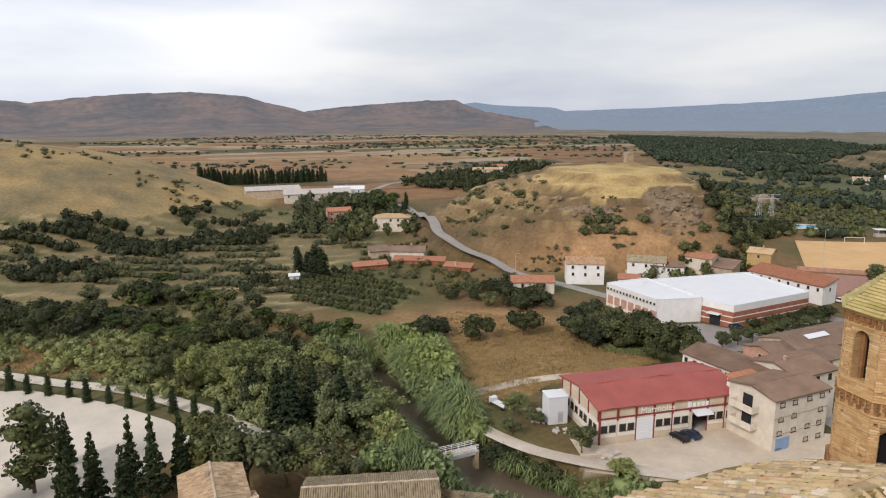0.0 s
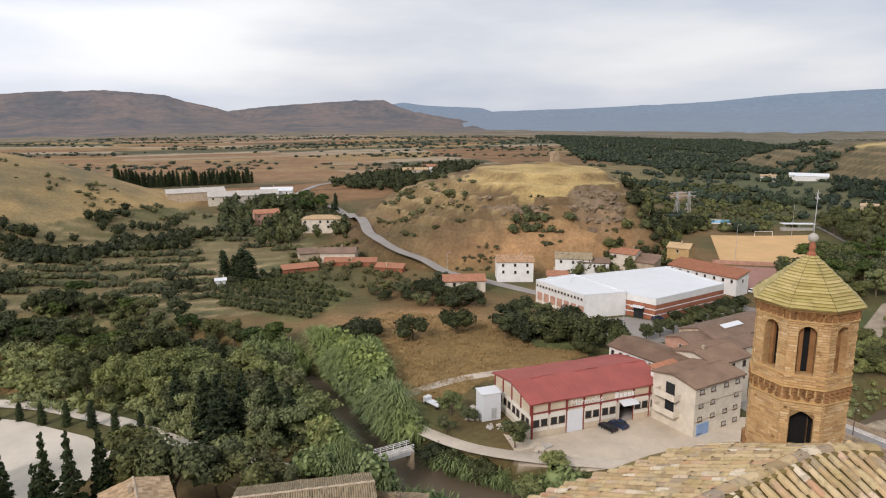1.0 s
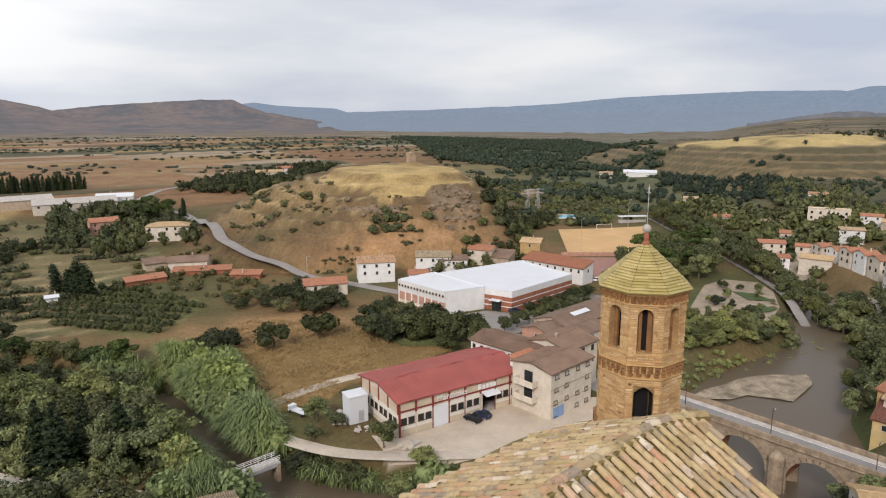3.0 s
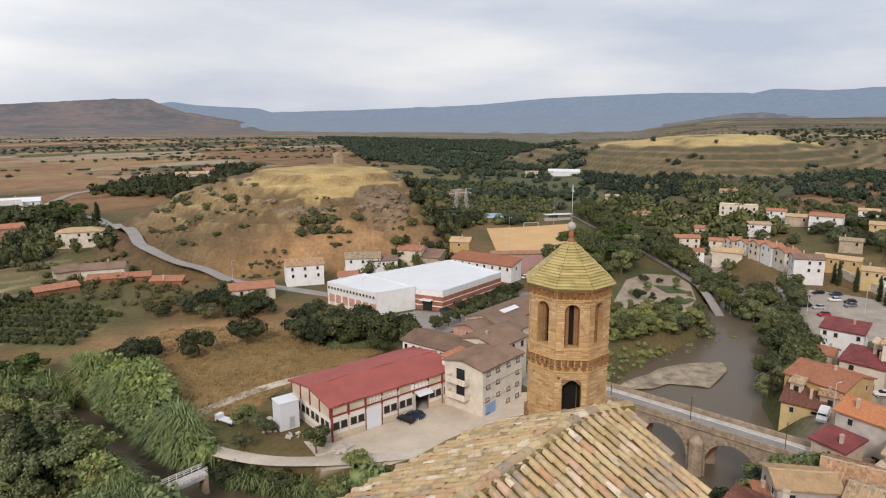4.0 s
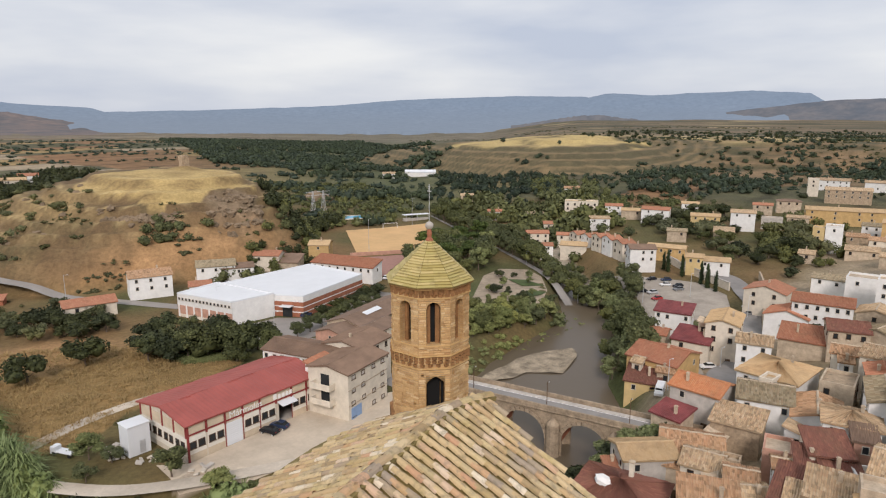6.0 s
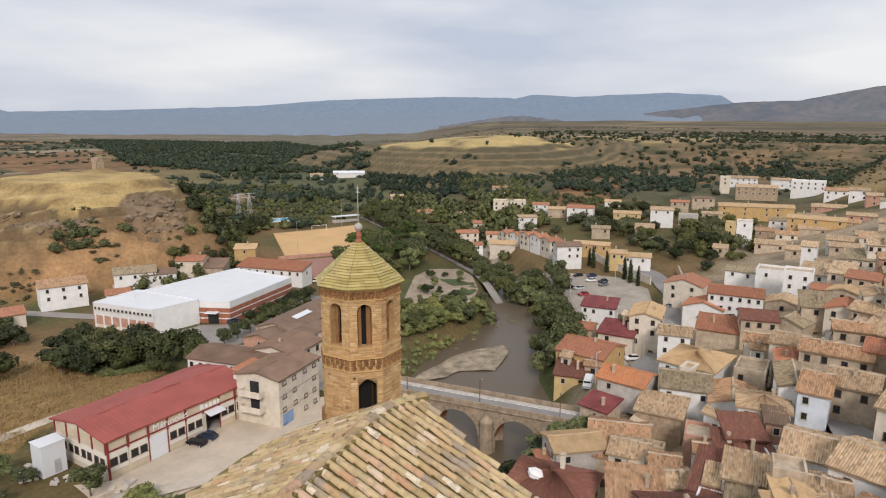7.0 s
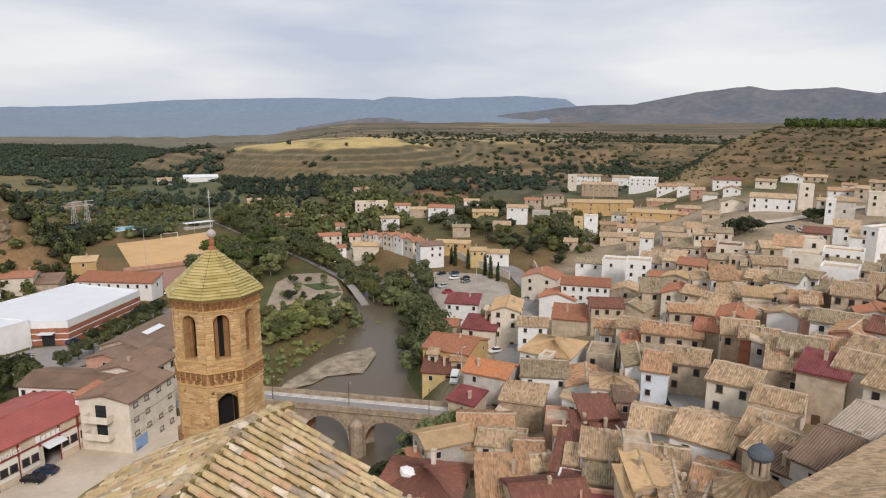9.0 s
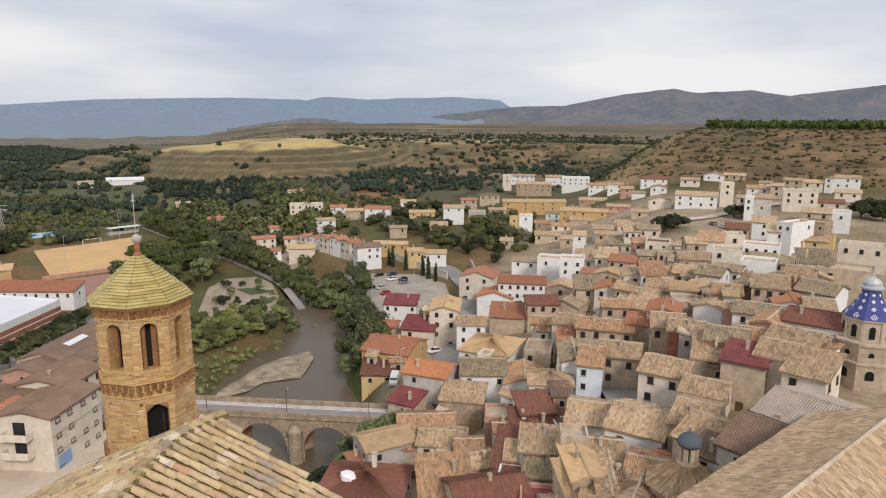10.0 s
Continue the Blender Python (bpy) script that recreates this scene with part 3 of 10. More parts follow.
# ---- plants ----
def cards(centres, normals, sizes, rng, aspect=1.0):
    """Small leaf sprays: one bent quad each, lying roughly on the crown's surface."""
    n = len(centres)
    r = rng.normal(size=(n, 3))
    nn = normals + 0.75 * r
    nn /= np.linalg.norm(nn, axis=1)[:, None]
    t = np.cross(nn, rng.normal(size=(n, 3)))
    t /= np.linalg.norm(t, axis=1)[:, None]
    b = np.cross(nn, t)
    s = sizes[:, None]
    a1, b1 = t * s, b * s * aspect
    v = np.stack([centres - a1 * 0.6 - b1 * 0.5, centres + a1 * 0.35 - b1 * 0.65 + nn * s * 0.25, centres + a1 * 0.7 + b1 * 0.45, centres - a1 * 0.3 + b1 * 0.6 + nn * s * 0.2], 1)
    return v.reshape(-1, 3)


def mesh_from_quads(name, v, mat, extra=None):
    me = bpy.data.meshes.new(name)
    nq = len(v) // 4
    verts = v
    starts = np.arange(0, nq * 4, 4)
    loops = np.arange(nq * 4)
    if extra is not None:
        ev, ef = extra
        loops = np.concatenate([loops, (ef + len(v)).ravel()])
        starts = np.concatenate([starts, nq * 4 + np.arange(0, ef.size, ef.shape[1])])
        verts = np.concatenate([v, ev])
    me.vertices.add(len(verts))
    me.vertices.foreach_set("co", verts.ravel())
    me.loops.add(len(loops))
    me.loops.foreach_set("vertex_index", loops)
    me.polygons.add(len(starts))
    me.polygons.foreach_set("loop_start", starts)
    me.update(calc_edges=True)
    me.materials.append(mat)
    return me


def ico(sub=1):
    bm = bmesh.new()
    bmesh.ops.create_icosphere(bm, subdivisions=sub, radius=1.0)
    v = np.array([x.co[:] for x in bm.verts])
    f = np.array([[x.index for x in q.verts] for q in bm.faces])
    bm.free()
    return v, f


ICO_V, ICO_F = ico(1)


def crown_lobes(kind, rng):
    """Lobes (centre, radii) of a crown one unit high."""
    out = []
    if kind == "broad":
        for k in range(11):
            a = rng.uniform(0, math.tau)
            h = rng.uniform(0.34, 0.8)
            r = 0.30 * math.sin(math.pi * min(0.95, (h - 0.12) / 0.9)) * rng.uniform(0.5, 1.1)
            out.append((r * math.cos(a), r * math.sin(a), h, rng.uniform(0.13, 0.21), rng.uniform(0.12, 0.18)))
    elif kind == "bush":
        for k in range(8):
            a = rng.uniform(0, math.tau)
            r = rng.uniform(0.1, 0.42)
            out.append((r * math.cos(a), r * math.sin(a), rng.uniform(0.3, 0.68), rng.uniform(0.2, 0.32), rng.uniform(0.2, 0.3)))
    elif kind == "poplar":
        for k in range(12):
            h = 0.16 + 0.8 * k / 12
            a = rng.uniform(0, math.tau)
            w = 0.15 * math.sin(math.pi * (0.12 + 0.8 * k / 12)) + 0.03
            out.append((w * 0.5 * math.cos(a), w * 0.5 * math.sin(a), h, w * rng.uniform(0.7, 1.0), 0.09))
    elif kind == "cypress":
        for k in range(12):
            h = 0.07 + 0.88 * k / 12
            w = 0.105 * (1 - (k / 12.5) ** 2.2) ** 0.8 * rng.uniform(0.8, 1.1) + 0.01
            a = rng.uniform(0, math.tau)
            out.append((0.014 * math.cos(a), 0.014 * math.sin(a), h, w, 0.075))
    elif kind == "conifer":
        for k in range(15):
            h = 0.1 + 0.86 * k / 15
            w = 0.15 * (1 - (k / 15.5)) + 0.012
            for q in range(3):
                a = k * 1.1 + q * 2.1 + rng.uniform(-0.4, 0.4)
                out.append((w * 0.6 * math.cos(a), w * 0.6 * math.sin(a), h + rng.uniform(-0.02, 0.02), w * 0.5, 0.032))
    elif kind == "pine":
        for k in range(13):
            a = rng.uniform(0, math.tau)
            r = rng.uniform(0.05, 0.36)
            out.append((r * math.cos(a), r * math.sin(a), 0.82 - 0.5 * r + rng.uniform(-0.12, 0.08), rng.uniform(0.11, 0.19), rng.uniform(0.07, 0.12)))
    return out


def crown_mesh(name, kind, mat, count, leaf, seed):
    rng = np.random.RandomState(seed)
    lobes = crown_lobes(kind, rng)
    area = np.array([l[3] * (l[3] + l[4]) for l in lobes])
    pick = rng.choice(len(lobes), count, p=area / area.sum())
    L = np.array(lobes)[pick]
    n = rng.normal(size=(count, 3))
    n /= np.linalg.norm(n, axis=1)[:, None]
    n[:, 2] = np.where(n[:, 2] < -0.3, -n[:, 2], n[:, 2])
    rad = rng.uniform(0.72, 1.14, count)[:, None]
    c = L[:, :3] + n * np.stack([L[:, 3], L[:, 3], L[:, 4]], 1) * rad
    v = cards(c, n, leaf * rng.uniform(0.6, 1.35, count), rng)
    cv, cf = [], []
    for k, l in enumerate(lobes):
        q = ICO_V * np.array([l[3], l[3], l[4]]) * 0.80 * (1 + 0.12 * rng.normal(size=(len(ICO_V), 1)))
        cv.append(q + np.array(l[:3]))
        cf.append(ICO_F + k * len(ICO_V))
    return mesh_from_quads(name, v, mat, (np.concatenate(cv), np.concatenate(cf)))


def trunk_mesh(name, kind, seed):
    rng = random.Random(seed)
    bm = bmesh.new()
    thick, top = {"broad": (0.028, 0.55), "bush": (0.035, 0.4), "poplar": (0.016, 0.85), "cypress": (0.014, 0.6), "conifer": (0.015, 0.92), "pine": (0.024, 0.75)}[kind]

    def limb(a, b, ra, rb):
        axis = (b - a)
        m = Matrix.Translation((a + b) / 2) @ axis.to_track_quat("Z", "Y").to_matrix().to_4x4()
        bmesh.ops.create_cone(bm, cap_ends=True, segments=6, radius1=ra, radius2=rb, depth=axis.length, matrix=m)
    prev = Vector((0, 0, -0.04))
    for k in range(1, 4):
        p = Vector((rng.uniform(-0.02, 0.02), rng.uniform(-0.02, 0.02), top * k / 3))
        limb(prev, p, thick * (1 - (k - 1) / 3.6), thick * (1 - k / 3.6))
        prev = p
    if kind in ("broad", "pine", "bush"):
        for k in range(5):
            a = rng.uniform(0, math.tau)
            s = Vector((0, 0, top * rng.uniform(0.4, 0.8)))
            limb(s, s + Vector((0.2 * math.cos(a), 0.2 * math.sin(a), 0.17)), thick * 0.45, thick * 0.15)
    me = bpy.data.meshes.new(name)
    bm.to_mesh(me)
    bm.free()
    me.materials.append(MAT["bark"])
    return me


TREES = {}
for key, kind, mat, count, leaf, n in (("broad", "broad", "leaf", 1500, 0.034, 4), ("light", "broad", "leaf_light", 1500, 0.034, 3), ("olive", "bush", "leaf_grey", 800, 0.05, 3), ("bush", "bush", "leaf_dark", 900, 0.05, 3), ("poplar", "poplar", "leaf", 1200, 0.024, 2), ("cypress", "cypress", "leaf_cypress", 1100, 0.02, 2), ("conifer", "conifer", "leaf_cypress", 1900, 0.02, 3), ("pine", "pine", "leaf_pine", 1300, 0.034, 3)):
    TREES[key] = [(trunk_mesh("trunk", kind, 50 + i), crown_mesh("crown", kind, MAT[mat], count, leaf, 10 * len(TREES) + i)) for i in range(n)]
TREE_LABEL = {"broad": "dark green leafy tree with a rounded crown", "light": "light green leafy riverside tree", "olive": "grey-green olive tree on dry ground", "bush": "dark green bushy shrub on dry ground", "poplar": "tall narrow green poplar", "cypress": "dark slender cypress tree", "conifer": "dark pointed conifer with layered branches", "pine": "spreading green pine tree"}
tree_rng = random.Random(5)


def tree(key, x, y, high, wide=1.0, z=None, group=""):
    t, c = tree_rng.choice(TREES[key])
    ob = new({"bush": "shrub", "cypress": "cypress", "conifer": "conifer", "pine": "pine_tree", "poplar": "poplar", "olive": "olive_tree"}.get(key, "tree"))
    ob.matrix_world = pose(x, y, gz(x, y) - 0.1 if z is None else z, 0, 0, tree_rng.uniform(0, 360)) @ Matrix.Diagonal((high * wide, high * wide, high, 1))
    new("trunk", t).parent = ob
    new("crown", c).parent = ob
    return tagged(ob, TREE_LABEL[key], "shrub" if key == "bush" else "tree", group)


def scattered(n, poly, gap, seed):
    """Points within an outline, no closer than gap."""
    rng = np.random.RandomState(seed)
    xs, ys = [p[0] for p in poly], [p[1] for p in poly]
    out = []
    for _ in range(n * 12):
        x, y = rng.uniform(min(xs), max(xs)), rng.uniform(min(ys), max(ys))
        if not in_poly(np.array([x]), np.array([y]), poly)[0]:
            continue
        g = gap * rng.uniform(0.7, 1.2)
        if all((x - a) ** 2 + (y - b) ** 2 > g * g for a, b in out):
            out.append((x, y))
            if len(out) >= n:
                break
    return out


def thicket(name, xs, ys, highs, wides, mat, label, seed, per=46, leaf=0.2, category="woods", zs=None):
    """Far or uncountable trees and bushes, joined: lumpy crowns of leaf sprays."""
    rng = np.random.RandomState(seed)
    xs, ys, highs, wides = [np.asarray(a, float) for a in (xs, ys, highs, wides)]
    zs = ground_height(xs, ys) if zs is None else zs
    n = len(xs)
    nrm = rng.normal(size=(n, per, 3))
    nrm /= np.linalg.norm(nrm, axis=2)[..., None]
    nrm[..., 2] = np.abs(nrm[..., 2]) * 1.1 - 0.25
    rad = rng.uniform(0.75, 1.12, (n, per, 1))
    sc = np.stack([wides / 2, wides / 2, highs * 0.55], 1)[:, None, :]
    lump = 1 + 0.25 * np.sin(nrm[..., :1] * 5 + rng.uniform(0, 6, (n, 1, 1))) * np.sin(nrm[..., 1:2] * 5 + rng.uniform(0, 6, (n, 1, 1)))
    c = nrm * sc * rad * lump + np.stack([xs, ys, zs + highs * 0.45], 1)[:, None, :]
    size = (leaf * (wides + highs) / 2)[:, None] * rng.uniform(0.6, 1.4, (n, per))
    v = cards(c.reshape(-1, 3), nrm.reshape(-1, 3), size.ravel(), rng)
    core = ICO_V[None] * sc * 0.78 + np.stack([xs, ys, zs + highs * 0.42], 1)[:, None, :]
    core = core + rng.normal(size=core.shape) * (0.06 * wides)[:, None, None]
    cf = (ICO_F[None] + (np.arange(n) * len(ICO_V))[:, None, None]).reshape(-1, 3)
    return tagged(new(name, mesh_from_quads(name, v, mat, (core.reshape(-1, 3), cf))), label, category, kind="stuff")


def blades(name, xs, ys, high, width, mat, label, seed, per=14, category="reeds", lean=0.35):
    """Cane or tall grass: bent strips fanning from each clump."""
    rng = np.random.RandomState(seed)
    xs, ys = np.asarray(xs, float), np.asarray(ys, float)
    n = len(xs)
    zs = ground_height(xs, ys)
    a = rng.uniform(0, math.tau, (n, per))
    h = high * rng.uniform(0.6, 1.15, (n, per)) * (1.0 + 0.9 * lumps(xs, ys, 6.0, 17))[:, None]
    off = rng.uniform(0, 0.9, (n, per))
    bx, by = xs[:, None] + np.cos(a) * off, ys[:, None] + np.sin(a) * off
    l = h * lean * rng.uniform(0.4, 1.4, (n, per))
    p0 = np.stack([bx, by, np.broadcast_to(zs[:, None], bx.shape) - 0.1], -1)
    p1 = p0 + np.stack([np.cos(a) * l * 0.35, np.sin(a) * l * 0.35, h * 0.75], -1)
    p2 = p0 + np.stack([np.cos(a) * l, np.sin(a) * l, h], -1)
    p3 = p0 + np.stack([np.cos(a) * l * 2.0, np.sin(a) * l * 2.0, h * 0.8], -1)
    w = np.stack([-np.sin(a), np.cos(a), 0 * a], -1) * width
    q = []
    for s, e, ws, we in ((p0, p1, 0.5, 1.0), (p1, p2, 1.0, 0.9), (p2, p3, 0.9, 0.15)):
        q.append(np.stack([s - w * ws, s + w * ws, e + w * we, e - w * we], -2))
    v = np.stack(q, 2).reshape(-1, 3)
    return tagged(new(name, mesh_from_quads(name, v, mat)), label, category, kind="stuff")


# ---- houses ----
def tiled_slope(bm, a, b, c, d, pitch=0.27, wave=0.11, rows=5, sag=0.05, thick=0.12, ribs=True):
    """A roof slope of cover tiles: eave a-b, top d-c. Ribs run from eave to top, with tile steps and a closed underside."""
    uvl = uv_layer(bm)
    a, b, c, d = [Vector(p) for p in (a, b, c, d)]
    width, length = (b - a).length, ((d + c) / 2 - (a + b) / 2).length
    nrm = (b - a).cross((d + c) / 2 - a).normalized()
    if nrm.z < 0:
        nrm = -nrm
    nw = max(2, round(width / pitch))
    nu = nw * 3 if ribs else max(2, round(width / 1.5))
    ph = random.uniform(0, 6.28)
    grid = []
    for j in range(rows + 1):
        v = j / rows
        row = []
        for i in range(nu + 1):
            u = i / nu
            p = (a * (1 - u) + b * u) * (1 - v) + (d * (1 - u) + c * u) * v
            k = wave * (0.5, 1.0, 0.0)[i % 3] if ribs else 0.0
            sg = -sag * math.sin(math.pi * u) * math.sin(math.pi * min(1, v * 1.2)) * 2 + 0.04 * math.sin(u * 17 + v * 9 + ph) + 0.03 * math.sin(u * 41 - v * 13 + ph * 2)
            row.append((bm.verts.new(p + nrm * (k + (sg + 0.10 if ribs else 0.3 * sg + 0.06))), u * width, v * length))
        grid.append(row)
    for j in range(rows):
        for i in range(nu):
            q = (grid[j][i], grid[j][i + 1], grid[j + 1][i + 1], grid[j + 1][i])
            f = bm.faces.new([x[0] for x in q])
            for loop, x in zip(f.loops, q):
                loop[uvl].uv = (x[1], x[2])
    # underside and edges
    lo = [bm.verts.new(p - nrm * thick) for p in (a, b, c, d)]
    bm.faces.new(lo[::-1])
    bm.faces.new((grid[0][0][0], lo[0], lo[1], grid[0][nu][0]))
    bm.faces.new((grid[0][nu][0], lo[1], lo[2], grid[rows][nu][0]))
    bm.faces.new((grid[0][0][0], grid[rows][0][0], lo[3], lo[0]))
    bm.faces.new((grid[rows][0][0], grid[rows][nu][0], lo[2], lo[3]))


def window_mesh(w, h, arched=False, frame_mat="frame", pane_mat="glass"):
    """A framed window with a sill, its back on y = 0 and facing -y."""
    bm = bmesh.new()
    t = 0.09
    add_box(bm, -w / 2 - t / 2, -0.02, h / 2, t, 0.1, h + 2 * t)
    add_box(bm, w / 2 + t / 2, -0.02, h / 2, t, 0.1, h + 2 * t)
    add_box(bm, 0, -0.02, h + t / 2, w, 0.1, t)
    add_box(bm, 0, -0.05, -t / 2, w + 0.3, 0.2, t)
    f = bpy.data.meshes.new("window_frame")
    bm.to_mesh(f)
    bm.free()
    f.materials.append(MAT[frame_mat])
    bm = bmesh.new()
    add_box(bm, 0, 0.0, h / 2, w, 0.04, h)
    p = bpy.data.meshes.new("pane")
    bm.to_mesh(p)
    bm.free()
    p.materials.append(MAT[pane_mat])
    return f, p


WINDOWS = {}


def window(parent, x, y, z, rot, w=0.9, h=1.2, frame_mat="frame", pane_mat="glass"):
    key = (round(w, 2), round(h, 2), frame_mat, pane_mat)
    if key not in WINDOWS:
        WINDOWS[key] = window_mesh(w, h, False, frame_mat, pane_mat)
    f, p = WINDOWS[key]
    ob = new("window", f)
    ob.parent = parent
    ob.matrix_local = pose(x, y, z, 0, 0, rot)
    q = new("pane", p)
    q.parent = ob
    return ob


WALL_WORDS = {"white": "whitewashed", "cream": "cream plastered", "ochre": "ochre plastered", "yellow": "yellow plastered", "stone": "rubble stone", "grey": "grey cement", "pink": "faded red plastered", "mud": "tan adobe", "brickred": "red brick", "paleblue": "pale blue limewashed"}
ROOF_WORDS = {"oldtile": "weathered straw-coloured tiles", "redtile": "red clay tiles", "orangetile": "bright orange tiles", "darktile": "dark red-brown tiles", "tantile": "smooth tan tiles", "fibre": "brown fibre cement", "crimson": "crimson sheeting", "grey": "grey cement", "sheet": "dusty grey sheeting", "redmetal": "red sheeting", "whiteroof": "white roofing", "stone": "a flat stone terrace", "mud": "a flat earthen terrace"}
house_rng = random.Random(12)


def house(x, y, w, d, h, rot=0, wall="white", roof="oldtile", style="gable", pitch=0.32, rows=2, cols=3, z=None, chimney=True, side=2, label="", near=True, name="house", eave=0.35, door=True, group="town houses", wsize=(0.66, 0.92), pane="glass"):
    """A house: walls, roof, windows, door and chimney. Local front is -y; the ridge runs along x for 'gable', along y for 'cross'."""
    rng = house_rng
    skin = roof
    if near and name == "house" and group == "town houses":
        w, d = w * rng.uniform(1.04, 1.14), d * rng.uniform(1.04, 1.14)
        pitch *= rng.uniform(0.8, 1.15)
    if roof == "oldtile":
        skin = rng.choice(["oldtile", "oldtile", "oldtile_pale", "oldtile_grey", "oldtile_rosy"])
    base = min(gz(x + a * w / 2, y + b * d / 2) for a in (-1, 1) for b in (-1, 1)) if z is None else z
    ob = new(name)
    ob.matrix_world = pose(x, y, base, 0, 0, rot)
    rise = {"gable": d / 2 * pitch, "cross": w / 2 * pitch, "shed": d * pitch * 0.8, "hip": min(w, d) / 2 * pitch, "flat": 0.0}[style]
    bm = bmesh.new()
    W, D = w / 2, d / 2
    if style in ("gable", "cross", "shed"):
        if style == "gable":
            prof = [(-D, -1.5), (D, -1.5), (D, h), (0, h + rise), (-D, h)]
        elif style == "shed":
            prof = [(-D, -1.5), (D, -1.5), (D, h + rise), (-D, h)]
        else:
            prof = [(-W, -1.5), (W, -1.5), (W, h), (0, h + rise), (-W, h)]
        ends = (-W, W) if style != "cross" else (-D, D)
        rings = [[bm.verts.new((e, q[0], q[1]) if style != "cross" else (q[0], e, q[1])) for q in prof] for e in ends]
        bm.faces.new(rings[0])
        bm.faces.new(rings[1][::-1])
        for i in range(len(prof)):
            j = (i + 1) % len(prof)
            bm.faces.new((rings[0][j], rings[0][i], rings[1][i], rings[1][j]))
        bmesh.ops.recalc_face_normals(bm, faces=bm.faces[:])
    else:
        add_box(bm, 0, 0, (h - 1.5) / 2, w, d, h + 1.5)
    part("wall", bm, MAT[wall], ob)
    o, t = eave, 0.07
    r = 5 if near else 2

    def slope(*corners):
        bm = bmesh.new()
        tiled_slope(bm, *corners, rows=r, ribs=near)
        part("roof_slope", bm, MAT[skin], ob)
    if style == "gable":
        k = rise / D
        slope((-W - o, -D - o, h - k * o + t), (W + o, -D - o, h - k * o + t), (W + o, 0, h + rise + t), (-W - o, 0, h + rise + t))
        slope((W + o, D + o, h - k * o + t), (-W - o, D + o, h - k * o + t), (-W - o, 0, h + rise + t), (W + o, 0, h + rise + t))
    elif style == "cross":
        k = rise / W
        slope((W + o, -D - o, h - k * o + t), (W + o, D + o, h - k * o + t), (0, D + o, h + rise + t), (0, -D - o, h + rise + t))
        slope((-W - o, D + o, h - k * o + t), (-W - o, -D - o, h - k * o + t), (0, -D - o, h + rise + t), (0, D + o, h + rise + t))
    elif style == "shed":
        k = rise / d
        slope((-W - o, -D - o, h - k * o + t), (W + o, -D - o, h - k * o + t), (W + o, D + o, h + rise + k * o + t), (-W - o, D + o, h + rise + k * o + t))
    elif style == "hip":
        s = max(0.0, W - D)
        s2 = max(0.0, D - W)
        e = [(-W - o, -D - o, h), (W + o, -D - o, h), (W + o, D + o, h), (-W - o, D + o, h)]
        if W >= D:
            A, B = (-s - 0.01, 0, h + rise), (s + 0.01, 0, h + rise)
            slope(e[0], e[1], B, A)
            slope(e[1], e[2], B, (B[0], 0.02, B[2]))
            slope(e[2], e[3], A, B)
            slope(e[3], e[0], A, (A[0], 0.02, A[2]))
        else:
            A, B = (0, -s2 - 0.01, h + rise), (0, s2 + 0.01, h + rise)
            slope(e[0], e[1], A, (-0.02, A[1], A[2]))
            slope(e[1], e[2], B, A)
            slope(e[2], e[3], B, (0.02, B[1], B[2]))
            slope(e[3], e[0], A, B)
    else:
        part("roof_terrace", box(0, 0, h + 0.06, w - 0.5, d - 0.5, 0.1), MAT["mud" if roof == "oldtile" else roof], ob)
        for sx, sy, lx, ly in ((0, -D + 0.12, w + 0.06, 0.25), (0, D - 0.12, w + 0.06, 0.25), (-W + 0.12, 0, 0.25, d - 0.5), (W - 0.12, 0, 0.25, d - 0.5)):
            part("parapet", box(sx, sy, h + 0.3, lx, ly, 0.62), MAT[wall], ob)
    if near and style in ("gable", "cross"):
        half = (W if style == "gable" else D) + o
        n = max(4, int(2 * half / 0.42))
        rings, faces = [], []
        for i in range(n):
            for end, r in ((0.0, 0.15), (0.97, 0.19)):
                u = -half + 2 * half * (i + end) / n
                for q in range(6):
                    a = math.pi * q / 5
                    v, zz = r * math.cos(a), h + rise + t + 0.1 + r * math.sin(a) + 0.03 * math.sin(i * 1.7)
                    rings.append((u, v, zz) if style == "gable" else (-v, u, zz))
        for i in range(2 * n - 1):
            faces += [(i * 6 + q, i * 6 + q + 1, i * 6 + q + 7, i * 6 + q + 6) for q in range(5)]
        faces += [tuple(range(5, -1, -1)), tuple(range((2 * n - 1) * 6, 2 * n * 6))]
        bm = (rings, faces)
        part("ridge_cap", bm, MAT["mud" if roof == "oldtile" else skin], ob)
    # openings, storey by storey
    ww, wh = wsize
    fm = "frame" if wall not in ("cream", "mud") else "darkframe"
    for i in range(rows):
        zz = h - 0.6 - wh - i * 2.25
        if zz < 0.2:
            continue
        for j in range(cols):
            if rng.random() < 0.12:
                continue
            if door and i == rows - 1 and j == cols // 2:
                continue
            u = (j + 0.5) / cols * w - W + rng.uniform(-0.15, 0.15)
            window(ob, u, -D, zz + rng.uniform(-0.08, 0.08), 0, ww, wh, fm, pane)
        for j in range(side):
            if rng.random() < 0.25:
                continue
            u = (j + 0.5) / side * d - D + rng.uniform(-0.15, 0.15)
            window(ob, -W, u, zz, -90, ww, wh, fm)
            if rng.random() < 0.6:
                window(ob, W, u, zz, 90, ww, wh, fm)
    if door and rows:
        dr = part("door", box(0, 0, 0, 0.95, 0.09, 1.75, 0, 0.02), MAT["darkframe"], ob, "dark wooden door")
        dr.location = ((cols // 2 + 0.5) / cols * w - W, -D - 0.02, 0.9)
